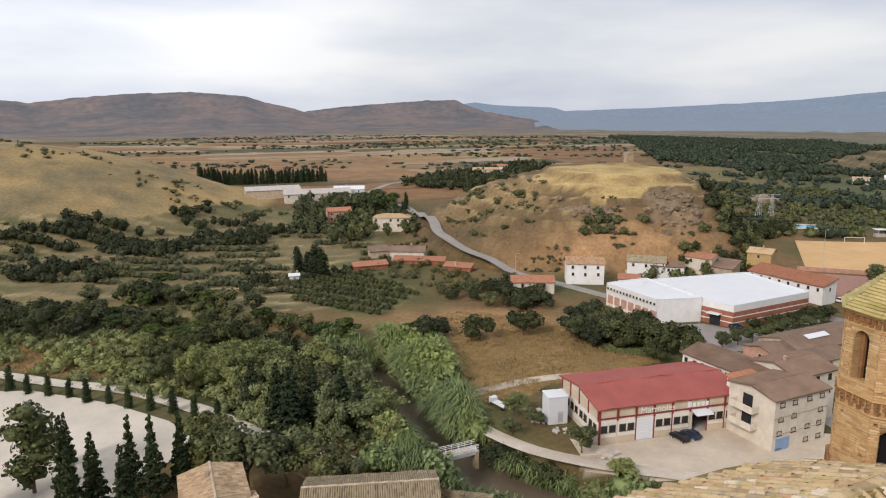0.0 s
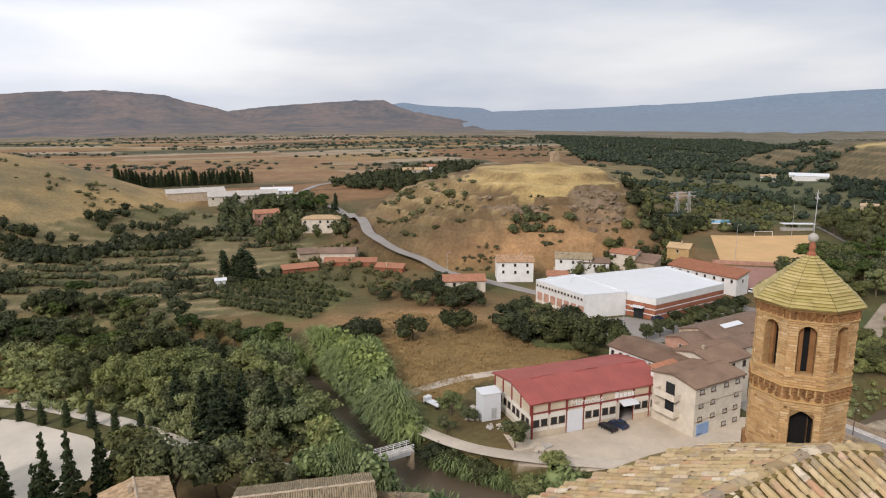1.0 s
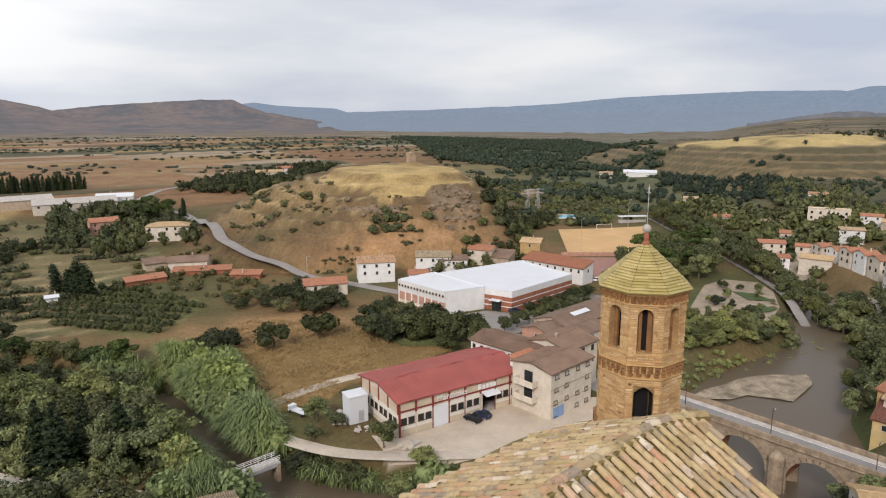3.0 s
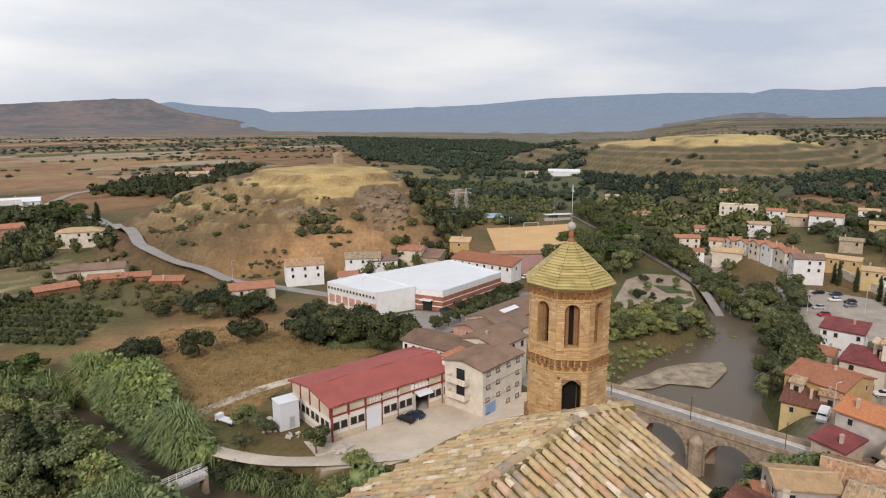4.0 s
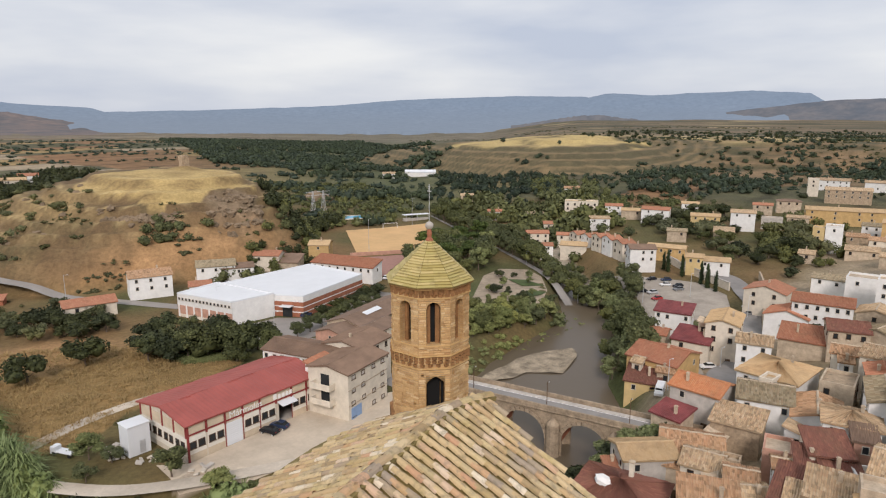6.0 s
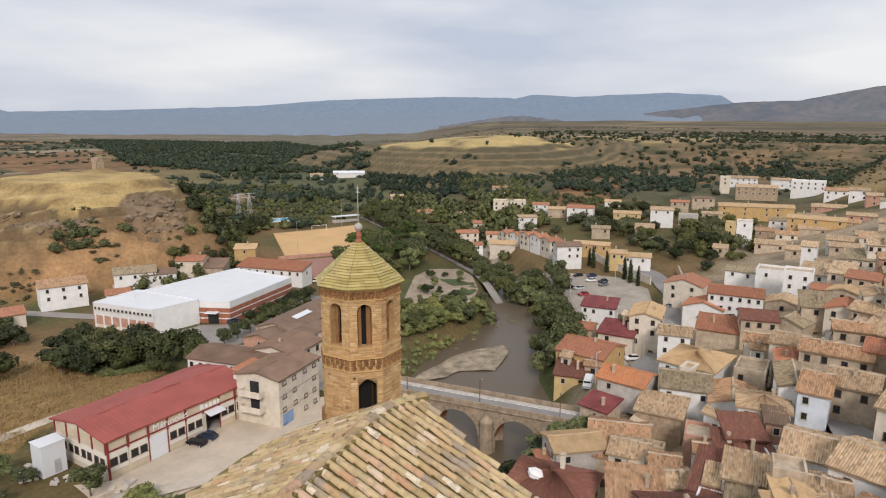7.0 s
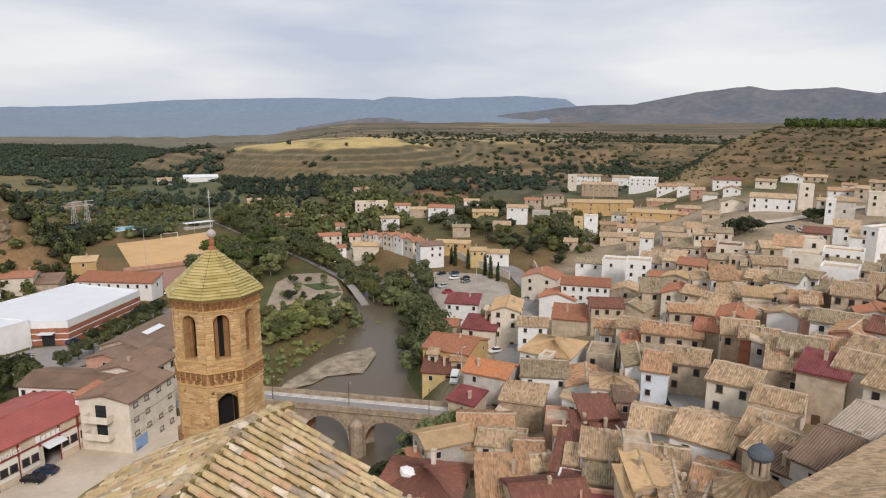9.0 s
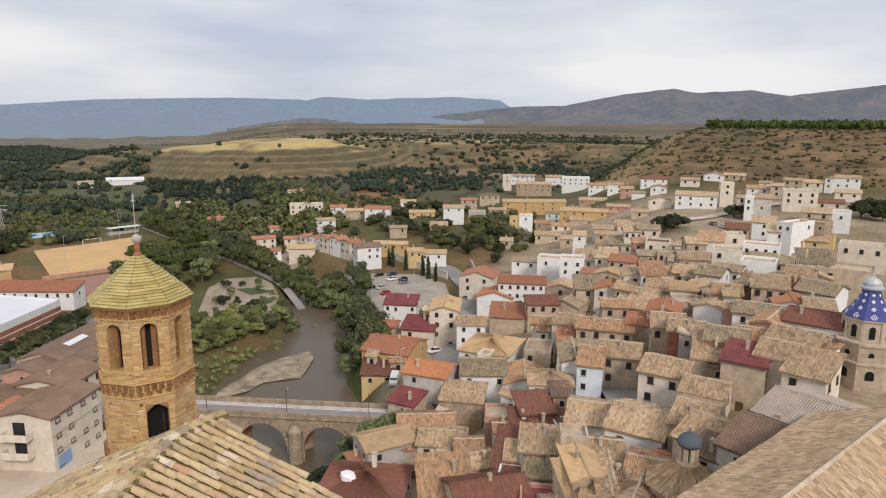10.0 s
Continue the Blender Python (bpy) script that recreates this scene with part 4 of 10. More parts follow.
    if chimney:
        cx, cy = rng.uniform(-0.3, 0.3) * w, rng.uniform(-0.25, 0.25) * d
        top = h + rise + 0.45
        bm = box(0, 0, -0.55, 0.42, 0.42, 1.6, 0, 0.02)
        add_box(bm, 0, 0, 0.32, 0.54, 0.54, 0.08)
        add_box(bm, 0, 0, 0.42, 0.34, 0.34, 0.12)
        ch = part("chimney", bm, MAT["mud"], ob)
        ch.location = (cx, cy, top)
    text = label or "%s house with a roof of %s" % (WALL_WORDS.get(wall, wall), ROOF_WORDS.get(roof, roof))
    return tagged(ob, text, "house", group)


# ---- the church roof in front ----
ROOF_O = Vector((8.59, 11.44, 43.0))
ROOF_R = Vector((-0.908, -0.419, 0.0)).normalized()
ROOF_N = Vector((0.419, -0.908, 0.0)).normalized()
ROOF_G = 0.47
PITCH_T = 0.285
TILE_L = 0.37


def roof_point(s, n):
    """A place on the church roof: s along the ridge, n across it (n > 0 on the slope below the camera)."""
    e = min(s, 0.0)
    shift, drop = 0.085 * e * e, 0.04 * e * e
    return ROOF_O + ROOF_R * s + ROOF_N * (n + shift * max(0.0, 1 - abs(n) / 5)) + Vector((0, 0, -ROOF_G * abs(n) - drop))


def verge(n):
    return -2.45 + 0.30 * n if n >= 0 else -2.45 + 0.05 * n


def tile_mesh(name, length, r1, r2, rise, seed):
    """A barrel tile: a half tube, narrower at its upper end, along +y."""
    bm = bmesh.new()
    rng = random.Random(seed)
    rings = []
    for y, r in ((0.0, r1), (length * 0.5, (r1 + r2) / 2), (length, r2)):
        ring = []
        for k in range(6):
            a = math.pi * k / 5
            ring.append(bm.verts.new((-r * math.cos(a), y, rise * math.sin(a) * r / r1)))
        rings.append(ring)
    for a, b in zip(rings, rings[1:]):
        for k in range(5):
            bm.faces.new((a[k], a[k + 1], b[k + 1], b[k]))
    low = [bm.verts.new((v.co.x * 0.8, 0.0, v.co.z * 0.8 - 0.005)) for v in rings[0]]
    for k in range(5):
        bm.faces.new((rings[0][k + 1], rings[0][k], low[k], low[k + 1]))
    me = bpy.data.meshes.new(name)
    bm.to_mesh(me)
    bm.free()
    return me


def church_tile_material():
    m, nt, b = material("church_tiles", 0.9)
    info = nt.nodes.new("ShaderNodeObjectInfo")
    g = nt.nodes.new("ShaderNodeNewGeometry")
    add = nt.nodes.new("ShaderNodeMath")
    add.operation = "ADD"
    nt.links.new(info.outputs["Random"], add.inputs[0])
    nt.links.new(g.outputs["Random Per Island"], add.inputs[1])
    fr = nt.nodes.new("ShaderNodeMath")
    fr.operation = "FRACT"
    nt.links.new(add.outputs[0], fr.inputs[0])
    col = ramp_node(nt, fr.outputs[0], [(0.0, (0.36, 0.26, 0.14)), (0.15, (0.52, 0.385, 0.21)), (0.32, (0.60, 0.47, 0.28)), (0.5, (0.47, 0.33, 0.175)), (0.62, (0.34, 0.275, 0.21)), (0.74, (0.55, 0.43, 0.23)), (0.85, (0.50, 0.29, 0.17)), (0.95, (0.68, 0.585, 0.44))])
    lich = noise_node(nt, 5.0, 6.0, 0.7)
    col = mix_node(nt, col, (0.17, 0.145, 0.105), ramp_node(nt, lich.outputs["Fac"], [(0.5, 0.0), (0.72, 0.8)]))
    moss = noise_node(nt, 1.6, 4.0, 0.6)
    col = mix_node(nt, col, (0.33, 0.27, 0.08), ramp_node(nt, moss.outputs["Fac"], [(0.52, 0.0), (0.75, 0.55)]))
    nt.links.new(col, b.inputs["Base Color"])
    fine = noise_node(nt, 40.0, 3.0, 0.6)
    bump(nt, b, fine.outputs["Fac"], 0.35, 0.01)
    return m


MAT["church_tile"] = church_tile_material()
MAT["moss"] = plain("mossy_mortar", (0.26, 0.20, 0.075), vary=0.3, scale=2.5, fine=12)
church = tagged(new("church_roof"), "old church gable roof of straw-coloured barrel tiles, lichen-stained", "church roof")
church.location = ROOF_O


def under(p):
    return Vector(p) - ROOF_O


# mortar bed below the tiles, with walls
S_END = 13.0
for sign, name in ((1, "south_bed"), (-1, "north_bed")):
    bm = bmesh.new()
    reach = 6.6 if sign > 0 else 4.25
    rowsv = []
    for i in range(9):
        n = sign * reach * i / 8
        s0 = verge(n) + 0.12
        line = []
        for k in range(17):
            s = s0 + (S_END - s0) * k / 16
            line.append(bm.verts.new(under(roof_point(s, n)) - Vector((0, 0, 0.05))))
        rowsv.append(line)
    for a, b in zip(rowsv, rowsv[1:]):
        for k in range(16):
            bm.faces.new((a[k], a[k + 1], b[k + 1], b[k]))
    bmesh.ops.recalc_face_normals(bm, faces=bm.faces[:])
    part("roof_bed", bm, MAT["moss"], church)
bm = bmesh.new()
foot = [roof_point(verge(n) + 0.35, n) for n in (6.2, 3, 0, -2, -3.9)] + [roof_point(S_END, -3.9), roof_point(S_END, 6.2)]
lo = [bm.verts.new(under((p.x, p.y, 8.0))) for p in foot]
hi = [bm.verts.new(under(p) - Vector((0, 0, 0.09))) for p in foot]
for i in range(len(foot)):
    j = (i + 1) % len(foot)
    bm.faces.new((lo[i], lo[j], hi[j], hi[i]))
part("church_wall", bm, MAT["stone"], church, "rubble and brick church wall")

tile_rng = random.Random(3)
cover = [tile_mesh("cover_tile", 0.46, 0.108, 0.080, 0.085, k) for k in range(2)]
for me in cover:
    me.materials.append(MAT["church_tile"])


def tile_pose(s, n, sign):
    p = roof_point(s, n)
    q = roof_point(s, n - sign * 0.1)
    up = (q - p).normalized()
    side = up.cross(Vector((0, 0, 1))).normalized()
    nrm = side.cross(up)
    jit = tile_rng.uniform(-0.05, 0.05)
    m = Matrix((side, up, nrm)).transposed().to_4x4()
    return Matrix.Translation(p + nrm * (0.035 + tile_rng.uniform(-0.012, 0.016))) @ m @ pose(0, 0, 0, 3.0 + tile_rng.uniform(-1.5, 1.5), tile_rng.uniform(-4, 4), math.degrees(jit))


church_inv = church.matrix_basis.inverted() if False else Matrix.Translation(-ROOF_O)
joined = bmesh.new()
single = 0
for sign, reach in ((1, 6.4), (-1, 4.2)):
    cols = int((S_END - verge(0)) / PITCH_T)
    for c in range(-8, cols):
        s = verge(0) + 0.1 + c * PITCH_T
        for r in range(int(reach / (TILE_L * 0.905)) + 1):
            n = sign * (0.30 + r * TILE_L * 0.905 + tile_rng.uniform(-0.03, 0.03) + (0.12 if c % 2 else 0))
            if abs(n) > reach or s < verge(n) + 0.08:
                continue
            # ragged end at the north eave
            if sign < 0 and abs(n) > 3.35 + 0.17 * (s + 1.9) + tile_rng.uniform(-0.1, 0.1):
                continue
            m = church_inv @ tile_pose(s + tile_rng.uniform(-0.015, 0.015), n, sign)
            if sign > 0 and -2.4 < s < 5.2 and 0 < n < 6 and single < 300:
                t = new("roof_tile", cover[tile_rng.randrange(2)])
                t.parent = church
                t.matrix_local = m
                single += 1
            else:
                k = len(joined.verts)
                joined.from_mesh(cover[0])
                joined.verts.ensure_lookup_table()
                for v in joined.verts[k:]:
                    v.co = m @ v.co
tiles = part("tile_courses", joined, MAT["church_tile"], church)
tiles["kind"] = "stuff"
# ridge cap tiles bedded in mossy mortar
bm = bmesh.new()
ridge = tile_mesh("ridge_tile", 0.46, 0.135, 0.12, 0.10, 9)
ridge.materials.append(MAT["church_tile"])
k = 0
s = verge(0) + 0.1
while s < S_END - 0.4:
    p, q = roof_point(s, 0), roof_point(s + 0.4, 0)
    t = new("ridge_tile", ridge)
    t.parent = church
    up = (q - p).normalized()
    side = up.cross(Vector((0, 0, 1))).normalized()
    nrm = side.cross(up)
    t.matrix_local = church_inv @ Matrix.Translation(p + nrm * 0.05) @ Matrix((side, up, nrm)).transposed().to_4x4() @ pose(0, 0, 0, 2.5, tile_rng.uniform(-5, 5), tile_rng.uniform(-4, 4))
    add = (p + q) / 2
    for sg in (-1, 1):
        m = Matrix.Translation(under(add) + ROOF_N * sg * 0.14 - Vector((0, 0, 0.01))) @ Matrix((side, up, nrm)).transposed().to_4x4() @ Matrix.Diagonal((0.09, 0.42, 0.10, 1))
        bmesh.ops.create_cube(bm, size=1.0, matrix=m)
    s += 0.40
part("ridge_mortar", bm, MAT["moss"], church, "moss-covered ridge mortar")


# ---- the brick turret ----
def brick_material(name, c1, c2, mortar):
    m, nt, b = material(name, 0.92)
    uv = nt.nodes.new("ShaderNodeUVMap")
    uv.uv_map = "UVMap"
    br = nt.nodes.new("ShaderNodeTexBrick")
    br.inputs["Scale"].default_value = 1.0
    br.inputs["Brick Width"].default_value = 0.30
    br.inputs["Row Height"].default_value = 0.062
    br.inputs["Mortar Size"].default_value = 0.011
    br.inputs["Mortar Smooth"].default_value = 0.3
    br.inputs["Bias"].default_value = -0.2
    br.inputs["Color1"].default_value = rgba(c1)
    br.inputs["Color2"].default_value = rgba(c2)
    br.inputs["Mortar"].default_value = rgba(mortar)
    wob = noise_node(nt, 7.0, 3.0, 0.6, uv.outputs["UV"])
    off = nt.nodes.new("ShaderNodeVectorMath")
    off.operation = "SCALE"
    off.inputs["Scale"].default_value = 0.035
    nt.links.new(wob.outputs["Color"], off.inputs[0])
    add = nt.nodes.new("ShaderNodeVectorMath")
    nt.links.new(uv.outputs["UV"], add.inputs[0])
    nt.links.new(off.outputs[0], add.inputs[1])
    nt.links.new(add.outputs[0], br.inputs["Vector"])
    big = noise_node(nt, 2.2, 6.0, 0.75)
    col = mix_node(nt, br.outputs["Color"], (0.30, 0.17, 0.075), ramp_node(nt, big.outputs["Fac"], [(0.48, 0.0), (0.72, 0.7)]))
    pale = noise_node(nt, 9.0, 4.0, 0.7)
    col = mix_node(nt, col, (0.62, 0.46, 0.27), ramp_node(nt, pale.outputs["Fac"], [(0.55, 0.0), (0.72, 0.6)]))
    nt.links.new(col, b.inputs["Base Color"])
    h = mix_node(nt, br.outputs["Fac"], pale.outputs["Fac"], 0.35)
    inv = nt.nodes.new("ShaderNodeInvert")
    nt.links.new(h, inv.inputs["Color"])
    bump(nt, b, inv.outputs["Color"], 0.9, 0.03)
    return m


MAT["turret_brick"] = brick_material("weathered_turret_brick", (0.56, 0.36, 0.155), (0.38, 0.21, 0.085), (0.42, 0.30, 0.17))


def single_brick_material():
    m, nt, b = material("turret_facing_brick", 0.92)
    info = nt.nodes.new("ShaderNodeObjectInfo")
    g = nt.nodes.new("ShaderNodeNewGeometry")
    add = nt.nodes.new("ShaderNodeMath")
    nt.links.new(info.outputs["Random"], add.inputs[0])
    nt.links.new(g.outputs["Random Per Island"], add.inputs[1])
    fr = nt.nodes.new("ShaderNodeMath")
    fr.operation = "FRACT"
    nt.links.new(add.outputs[0], fr.inputs[0])
    col = ramp_node(nt, fr.outputs[0], [(0.0, (0.52, 0.325, 0.15)), (0.25, (0.62, 0.42, 0.21)), (0.45, (0.56, 0.36, 0.17)), (0.6, (0.70, 0.52, 0.30)), (0.75, (0.45, 0.265, 0.12)), (0.9, (0.64, 0.43, 0.21))])
    big = noise_node(nt, 1.7, 6.0, 0.75)
    col = mix_node(nt, col, (0.27, 0.15, 0.065), ramp_node(nt, big.outputs["Fac"], [(0.5, 0.0), (0.75, 0.65)]))
    fine = noise_node(nt, 22.0, 4.0, 0.7)
    col = mix_node(nt, col, ramp_node(nt, fine.outputs["Fac"], [(0.3, 0.7), (0.7, 1.05)]), 0.7, "MULTIPLY")
    nt.links.new(col, b.inputs["Base Color"])
    bump(nt, b, fine.outputs["Fac"], 0.5, 0.01)
    return m


MAT["facing"] = single_brick_material()
MAT["turret_dark"] = plain("dark_turret_brick", (0.30, 0.155, 0.065), vary=0.3, scale=4, fine=18)
TUR_D = 17.9
TUR = Vector((TUR_D * math.sin(radians(36.55)), TUR_D * math.cos(radians(36.55)), 0))
turret = tagged(new("brick_turret"), "octagonal ochre brick turret with green-yellow tiled pyramid roof", "turret")
APO = 1.06
FACE = 2 * APO * math.tan(math.pi / 8)
# the middle face looks to the camera, turned a little
TURN = math.degrees(math.atan2(-TUR.y, -TUR.x)) + 7.0
turret.matrix_world = pose(TUR.x, TUR.y, 40.6, 0, 0, TURN)
Z0 = 40.6


def face_pose(k, r=0.0):
    """Local pose on face k: x along the face, y outward, z up from the turret's foot."""
    a = 45.0 * k
    return pose(0, 0, 0, 0, 0, a - 90) @ Matrix.Translation((0, APO + r, 0))


def wall_panel(bm, k, w, z0, z1, holes, thick=0.22):
    """One face of the turret, made of blocks round its arched openings, with reveals."""
    uvl = uv_layer(bm)
    m = face_pose(k)
    xs = sorted({-w / 2, w / 2} | {v for h in holes for v in (h[0] - h[1] / 2, h[0] + h[1] / 2)})

    def quad(pts, uvs):
        f = bm.faces.new([bm.verts.new(m @ Vector(p)) for p in pts])
        for l, q in zip(f.loops, uvs):
            l[uvl].uv = q

    def flat(poly):
        quad([(x, 0, z) for x, z in poly], [(x + k * 0.87, z) for x, z in poly])
    for xa, xb in zip(xs, xs[1:]):
        mid = (xa + xb) / 2
        inside = sorted([h for h in holes if abs(mid - h[0]) < h[1] / 2 - 1e-6], key=lambda h: h[2])
        z = z0
        for hx, hw, hz0, hz1, kind in inside:
            flat([(xb, z), (xa, z), (xa, hz0), (xb, hz0)])
            r = hw / 2
            steps = 8
            if kind == "round":
                arc = [(hx + r * math.cos(math.pi * i / steps), hz1 - r + r * math.sin(math.pi * i / steps)) for i in range(steps + 1)]
            else:
                arc = [(hx + r, hz1 - 0.7 * r), (hx + r * 0.62, hz1 - 0.33 * r), (hx + 0.25 * r, hz1 - 0.05 * r), (hx, hz1), (hx - 0.3 * r, hz1 - 0.08 * r), (hx - r * 0.62, hz1 - 0.33 * r), (hx - r, hz1 - 0.7 * r)]
            for (ax, az), (bx, bz) in zip(arc, arc[1:]):
                flat([(ax, az), (bx, bz), (bx, hz1 + 0.02), (ax, hz1 + 0.02)])
                quad([(ax, 0, az), (ax, -thick, az), (bx, -thick, bz), (bx, 0, bz)], [(ax, 0), (ax, thick), (bx, thick), (bx, 0)])
            for e, zt in ((xb, arc[0][1]), (xa, arc[-1][1])):
                quad([(e, 0, hz0), (e, -thick, hz0), (e, -thick, zt), (e, 0, zt)], [(0, hz0), (thick, hz0), (thick, zt), (0, zt)])
            quad([(xa, 0, hz0), (xb, 0, hz0), (xb, -thick, hz0), (xa, -thick, hz0)], [(xa, 0), (xb, 0), (xb, thick), (xa, thick)])
            z = hz1 + 0.02
        flat([(xb, z), (xa, z), (xa, z1), (xb, z1)])


# faces 7, 0, 1 are seen; windows on all, the doorway on face 0
zb = lambda z: z - Z0
for k in range(8):
    bm = bmesh.new()
    holes = [(0.02, 0.39, zb(44.0), zb(45.2), "round")]
    if k == 0:
        holes.append((-0.03, 0.52, zb(42.03), zb(43.06), "point"))
    if k in (0, 1, 7):
        holes += [(0.30 if k != 0 else 0.33, 0.075, zb(43.08), zb(43.15), "point"), (-0.31 if k != 0 else -0.36, 0.08, zb(42.22), zb(42.29), "point")]
    wall_panel(bm, k, FACE, 0.0, zb(45.62), holes)
    bmesh.ops.recalc_face_normals(bm, faces=bm.faces[:])
    part("wall_face", bm, MAT["turret_brick"], turret)
    # an inner skin half closes each window from behind, leaving a slot
    bm = bmesh.new()
    m = face_pose(k, -0.215)
    for sx, wx in ((-0.125, 0.12), (0.115, 0.09)):
        add = m @ Matrix.Translation((sx + 0.02, 0, zb(44.6))) @ Matrix.Diagonal((wx, 0.08, 1.2, 1))
        bmesh.ops.create_cube(bm, size=1.0, matrix=add)
    part("window_jamb", bm, MAT["turret_dark"], turret)
# facing bricks, course by course, worn and uneven
brick_rng = random.Random(21)
brick_meshes = {}
COURSE = 0.064


def free_of(holes, x0, x1, z0, z1):
    return all(x1 < h[0] - h[1] / 2 or x0 > h[0] + h[1] / 2 or z1 < h[2] or z0 > h[3] + 0.03 for h in holes)


for k in (0, 1, 2, 6, 7):
    holes = [(0.02, 0.41, zb(44.0), zb(45.2))]
    if k == 0:
        holes.append((-0.03, 0.54, zb(42.03), zb(43.06)))
    if k in (0, 1, 7):
        holes += [(0.30 if k != 0 else 0.33, 0.085, zb(43.08), zb(43.15)), (-0.31 if k != 0 else -0.36, 0.09, zb(42.22), zb(42.29))]
    joined = bmesh.new()
    z = zb(41.72)
    c = 0
    while z < zb(45.30):
        if zb(43.28) < z + COURSE and z < zb(43.70):
            z += COURSE
            continue
        x = -FACE / 2 + (0.0 if c % 2 else -0.12)
        while x < FACE / 2:
            w = brick_rng.choice((0.27, 0.29, 0.31, 0.15))
            a, b2 = max(x, -FACE / 2), min(x + w, FACE / 2)
            spans = [(a, b2)]
            for h in holes:
                if z + COURSE > h[2] and z < h[3] + 0.02:
                    l, r = h[0] - h[1] / 2, h[0] + h[1] / 2
                    spans = [q for s0, s1 in spans for q in ((s0, min(s1, l)), (max(s0, r), s1)) if q[1] - q[0] > 0.03]
            for s0, s1 in spans:
                if brick_rng.random() < 0.05:
                    continue
                out = brick_rng.uniform(0.004, 0.03)
                hgt = COURSE - brick_rng.uniform(0.010, 0.02)
                if k == 0:
                    key = round((s1 - s0 - 0.012) / 0.02)
                    if key not in brick_meshes:
                        me = bpy.data.meshes.new("brick")
                        q = box(0, 0, 0, key * 0.02, 0.06, COURSE - 0.014, 0, 0.006)
                        q.to_mesh(me)
                        q.free()
                        me.materials.append(MAT["facing"])
                        brick_meshes[key] = me
                    t = new("brick", brick_meshes[key])
                    t.parent = turret
                    t.matrix_local = face_pose(k) @ pose((s0 + s1) / 2, out - 0.03, z + COURSE / 2, 0, brick_rng.uniform(-0.8, 0.8), 0)
                else:
                    m = face_pose(k) @ pose((s0 + s1) / 2, out - 0.03, z + COURSE / 2, 0, brick_rng.uniform(-0.8, 0.8), 0) @ Matrix.Diagonal((s1 - s0 - 0.012, 0.06, hgt, 1))
                    bmesh.ops.create_cube(joined, size=1.0, matrix=m)
            x += w
        z += COURSE
        c += 1
    if k:
        part("facing_brick", joined, MAT["facing"], turret)["kind"] = "stuff"
    else:
        joined.free()
# near-black core fills the turret so its openings look unlit
bm = bmesh.new()
add_turned(bm, [(0.82, 0.3), (0.82, zb(45.5))], 8, math.pi / 8)
part("shade_core", bm, MAT["dark"], turret)


def octagon_band(bm, r0, r1, z0, z1):
    c = 1 / math.cos(math.pi / 8)
    add_turned(bm, [(r0 * c, z0), (r1 * c, z0), (r1 * c, z1), (r0 * c, z1)], 8, math.pi / 8)


for z0, z1, r in ((45.31, 45.345, 0.05), (45.56, 45.60, 0.06), (45.60, 45.65, 0.11), (43.66, 43.70, 0.055), (43.29, 43.33, 0.04), (43.95, 43.985, 0.03)):
    bm = bmesh.new()
    octagon_band(bm, APO - 0.05, APO + r, zb(z0), zb(z1))
    part("brick_course", bm, MAT["turret_dark" if r > 0.1 else "turret_brick"], turret)
# saw-tooth courses: bricks set on edge
tooth = bpy.data.meshes.new("tooth_brick")
bm = box(0, 0, 0, 0.115, 0.115, 0.075, 45)
bm.to_mesh(tooth)
bm.free()
tooth.materials.append(MAT["turret_dark"])
for z, n in ((45.39, 5), (45.47, 6), (45.53, 6), (43.40, 4), (43.50, 5), (43.60, 5)):
    for k in range(8):
        for i in range(n):
            t = new("brick", tooth)
            t.parent = turret
            t.matrix_local = face_pose(k, 0.0) @ Matrix.Translation(((i + 0.5) / n * FACE - FACE / 2, -0.01, zb(z))) @ pose(0, 0, 0, 0, 0, (i * 37 + k * 11) % 13 - 6)
# brick footing
bm = bmesh.new()
octagon_band(bm, APO - 0.05, APO + 0.1, 0.0, zb(41.7))
part("footing", bm, MAT["turret_dark"], turret)
# pyramid roof of glazed scale tiles, row upon row
m_g, nt_g, b_g = material("green_yellow_glazed_tiles", 0.6)
g_i = nt_g.nodes.new("ShaderNodeObjectInfo")
g_n = noise_node(nt_g, 4.0, 5.0, 0.7)
g_c = ramp_node(nt_g, g_i.outputs["Random"], [(0.0, (0.37, 0.30, 0.105)), (0.3, (0.44, 0.36, 0.14)), (0.6, (0.52, 0.42, 0.19)), (1.0, (0.40, 0.34, 0.125))])
g_c = mix_node(nt_g, g_c, (0.20, 0.16, 0.07), ramp_node(nt_g, g_n.outputs["Fac"], [(0.5, 0.0), (0.75, 0.7)]))
nt_g.links.new(g_c, b_g.inputs["Base Color"])
MAT["glazed"] = m_g
pyr_z0, pyr_z1, pyr_r = zb(45.64), zb(46.72), 1.185
bm = bmesh.new()
add_turned(bm, [(pyr_r * 1.082, pyr_z0 - 0.02), (pyr_r * 1.082, pyr_z0 + 0.01), (0.1, pyr_z1)], 8, math.pi / 8)
part("roof_core", bm, MAT["moss"], turret)
ROWS = 17
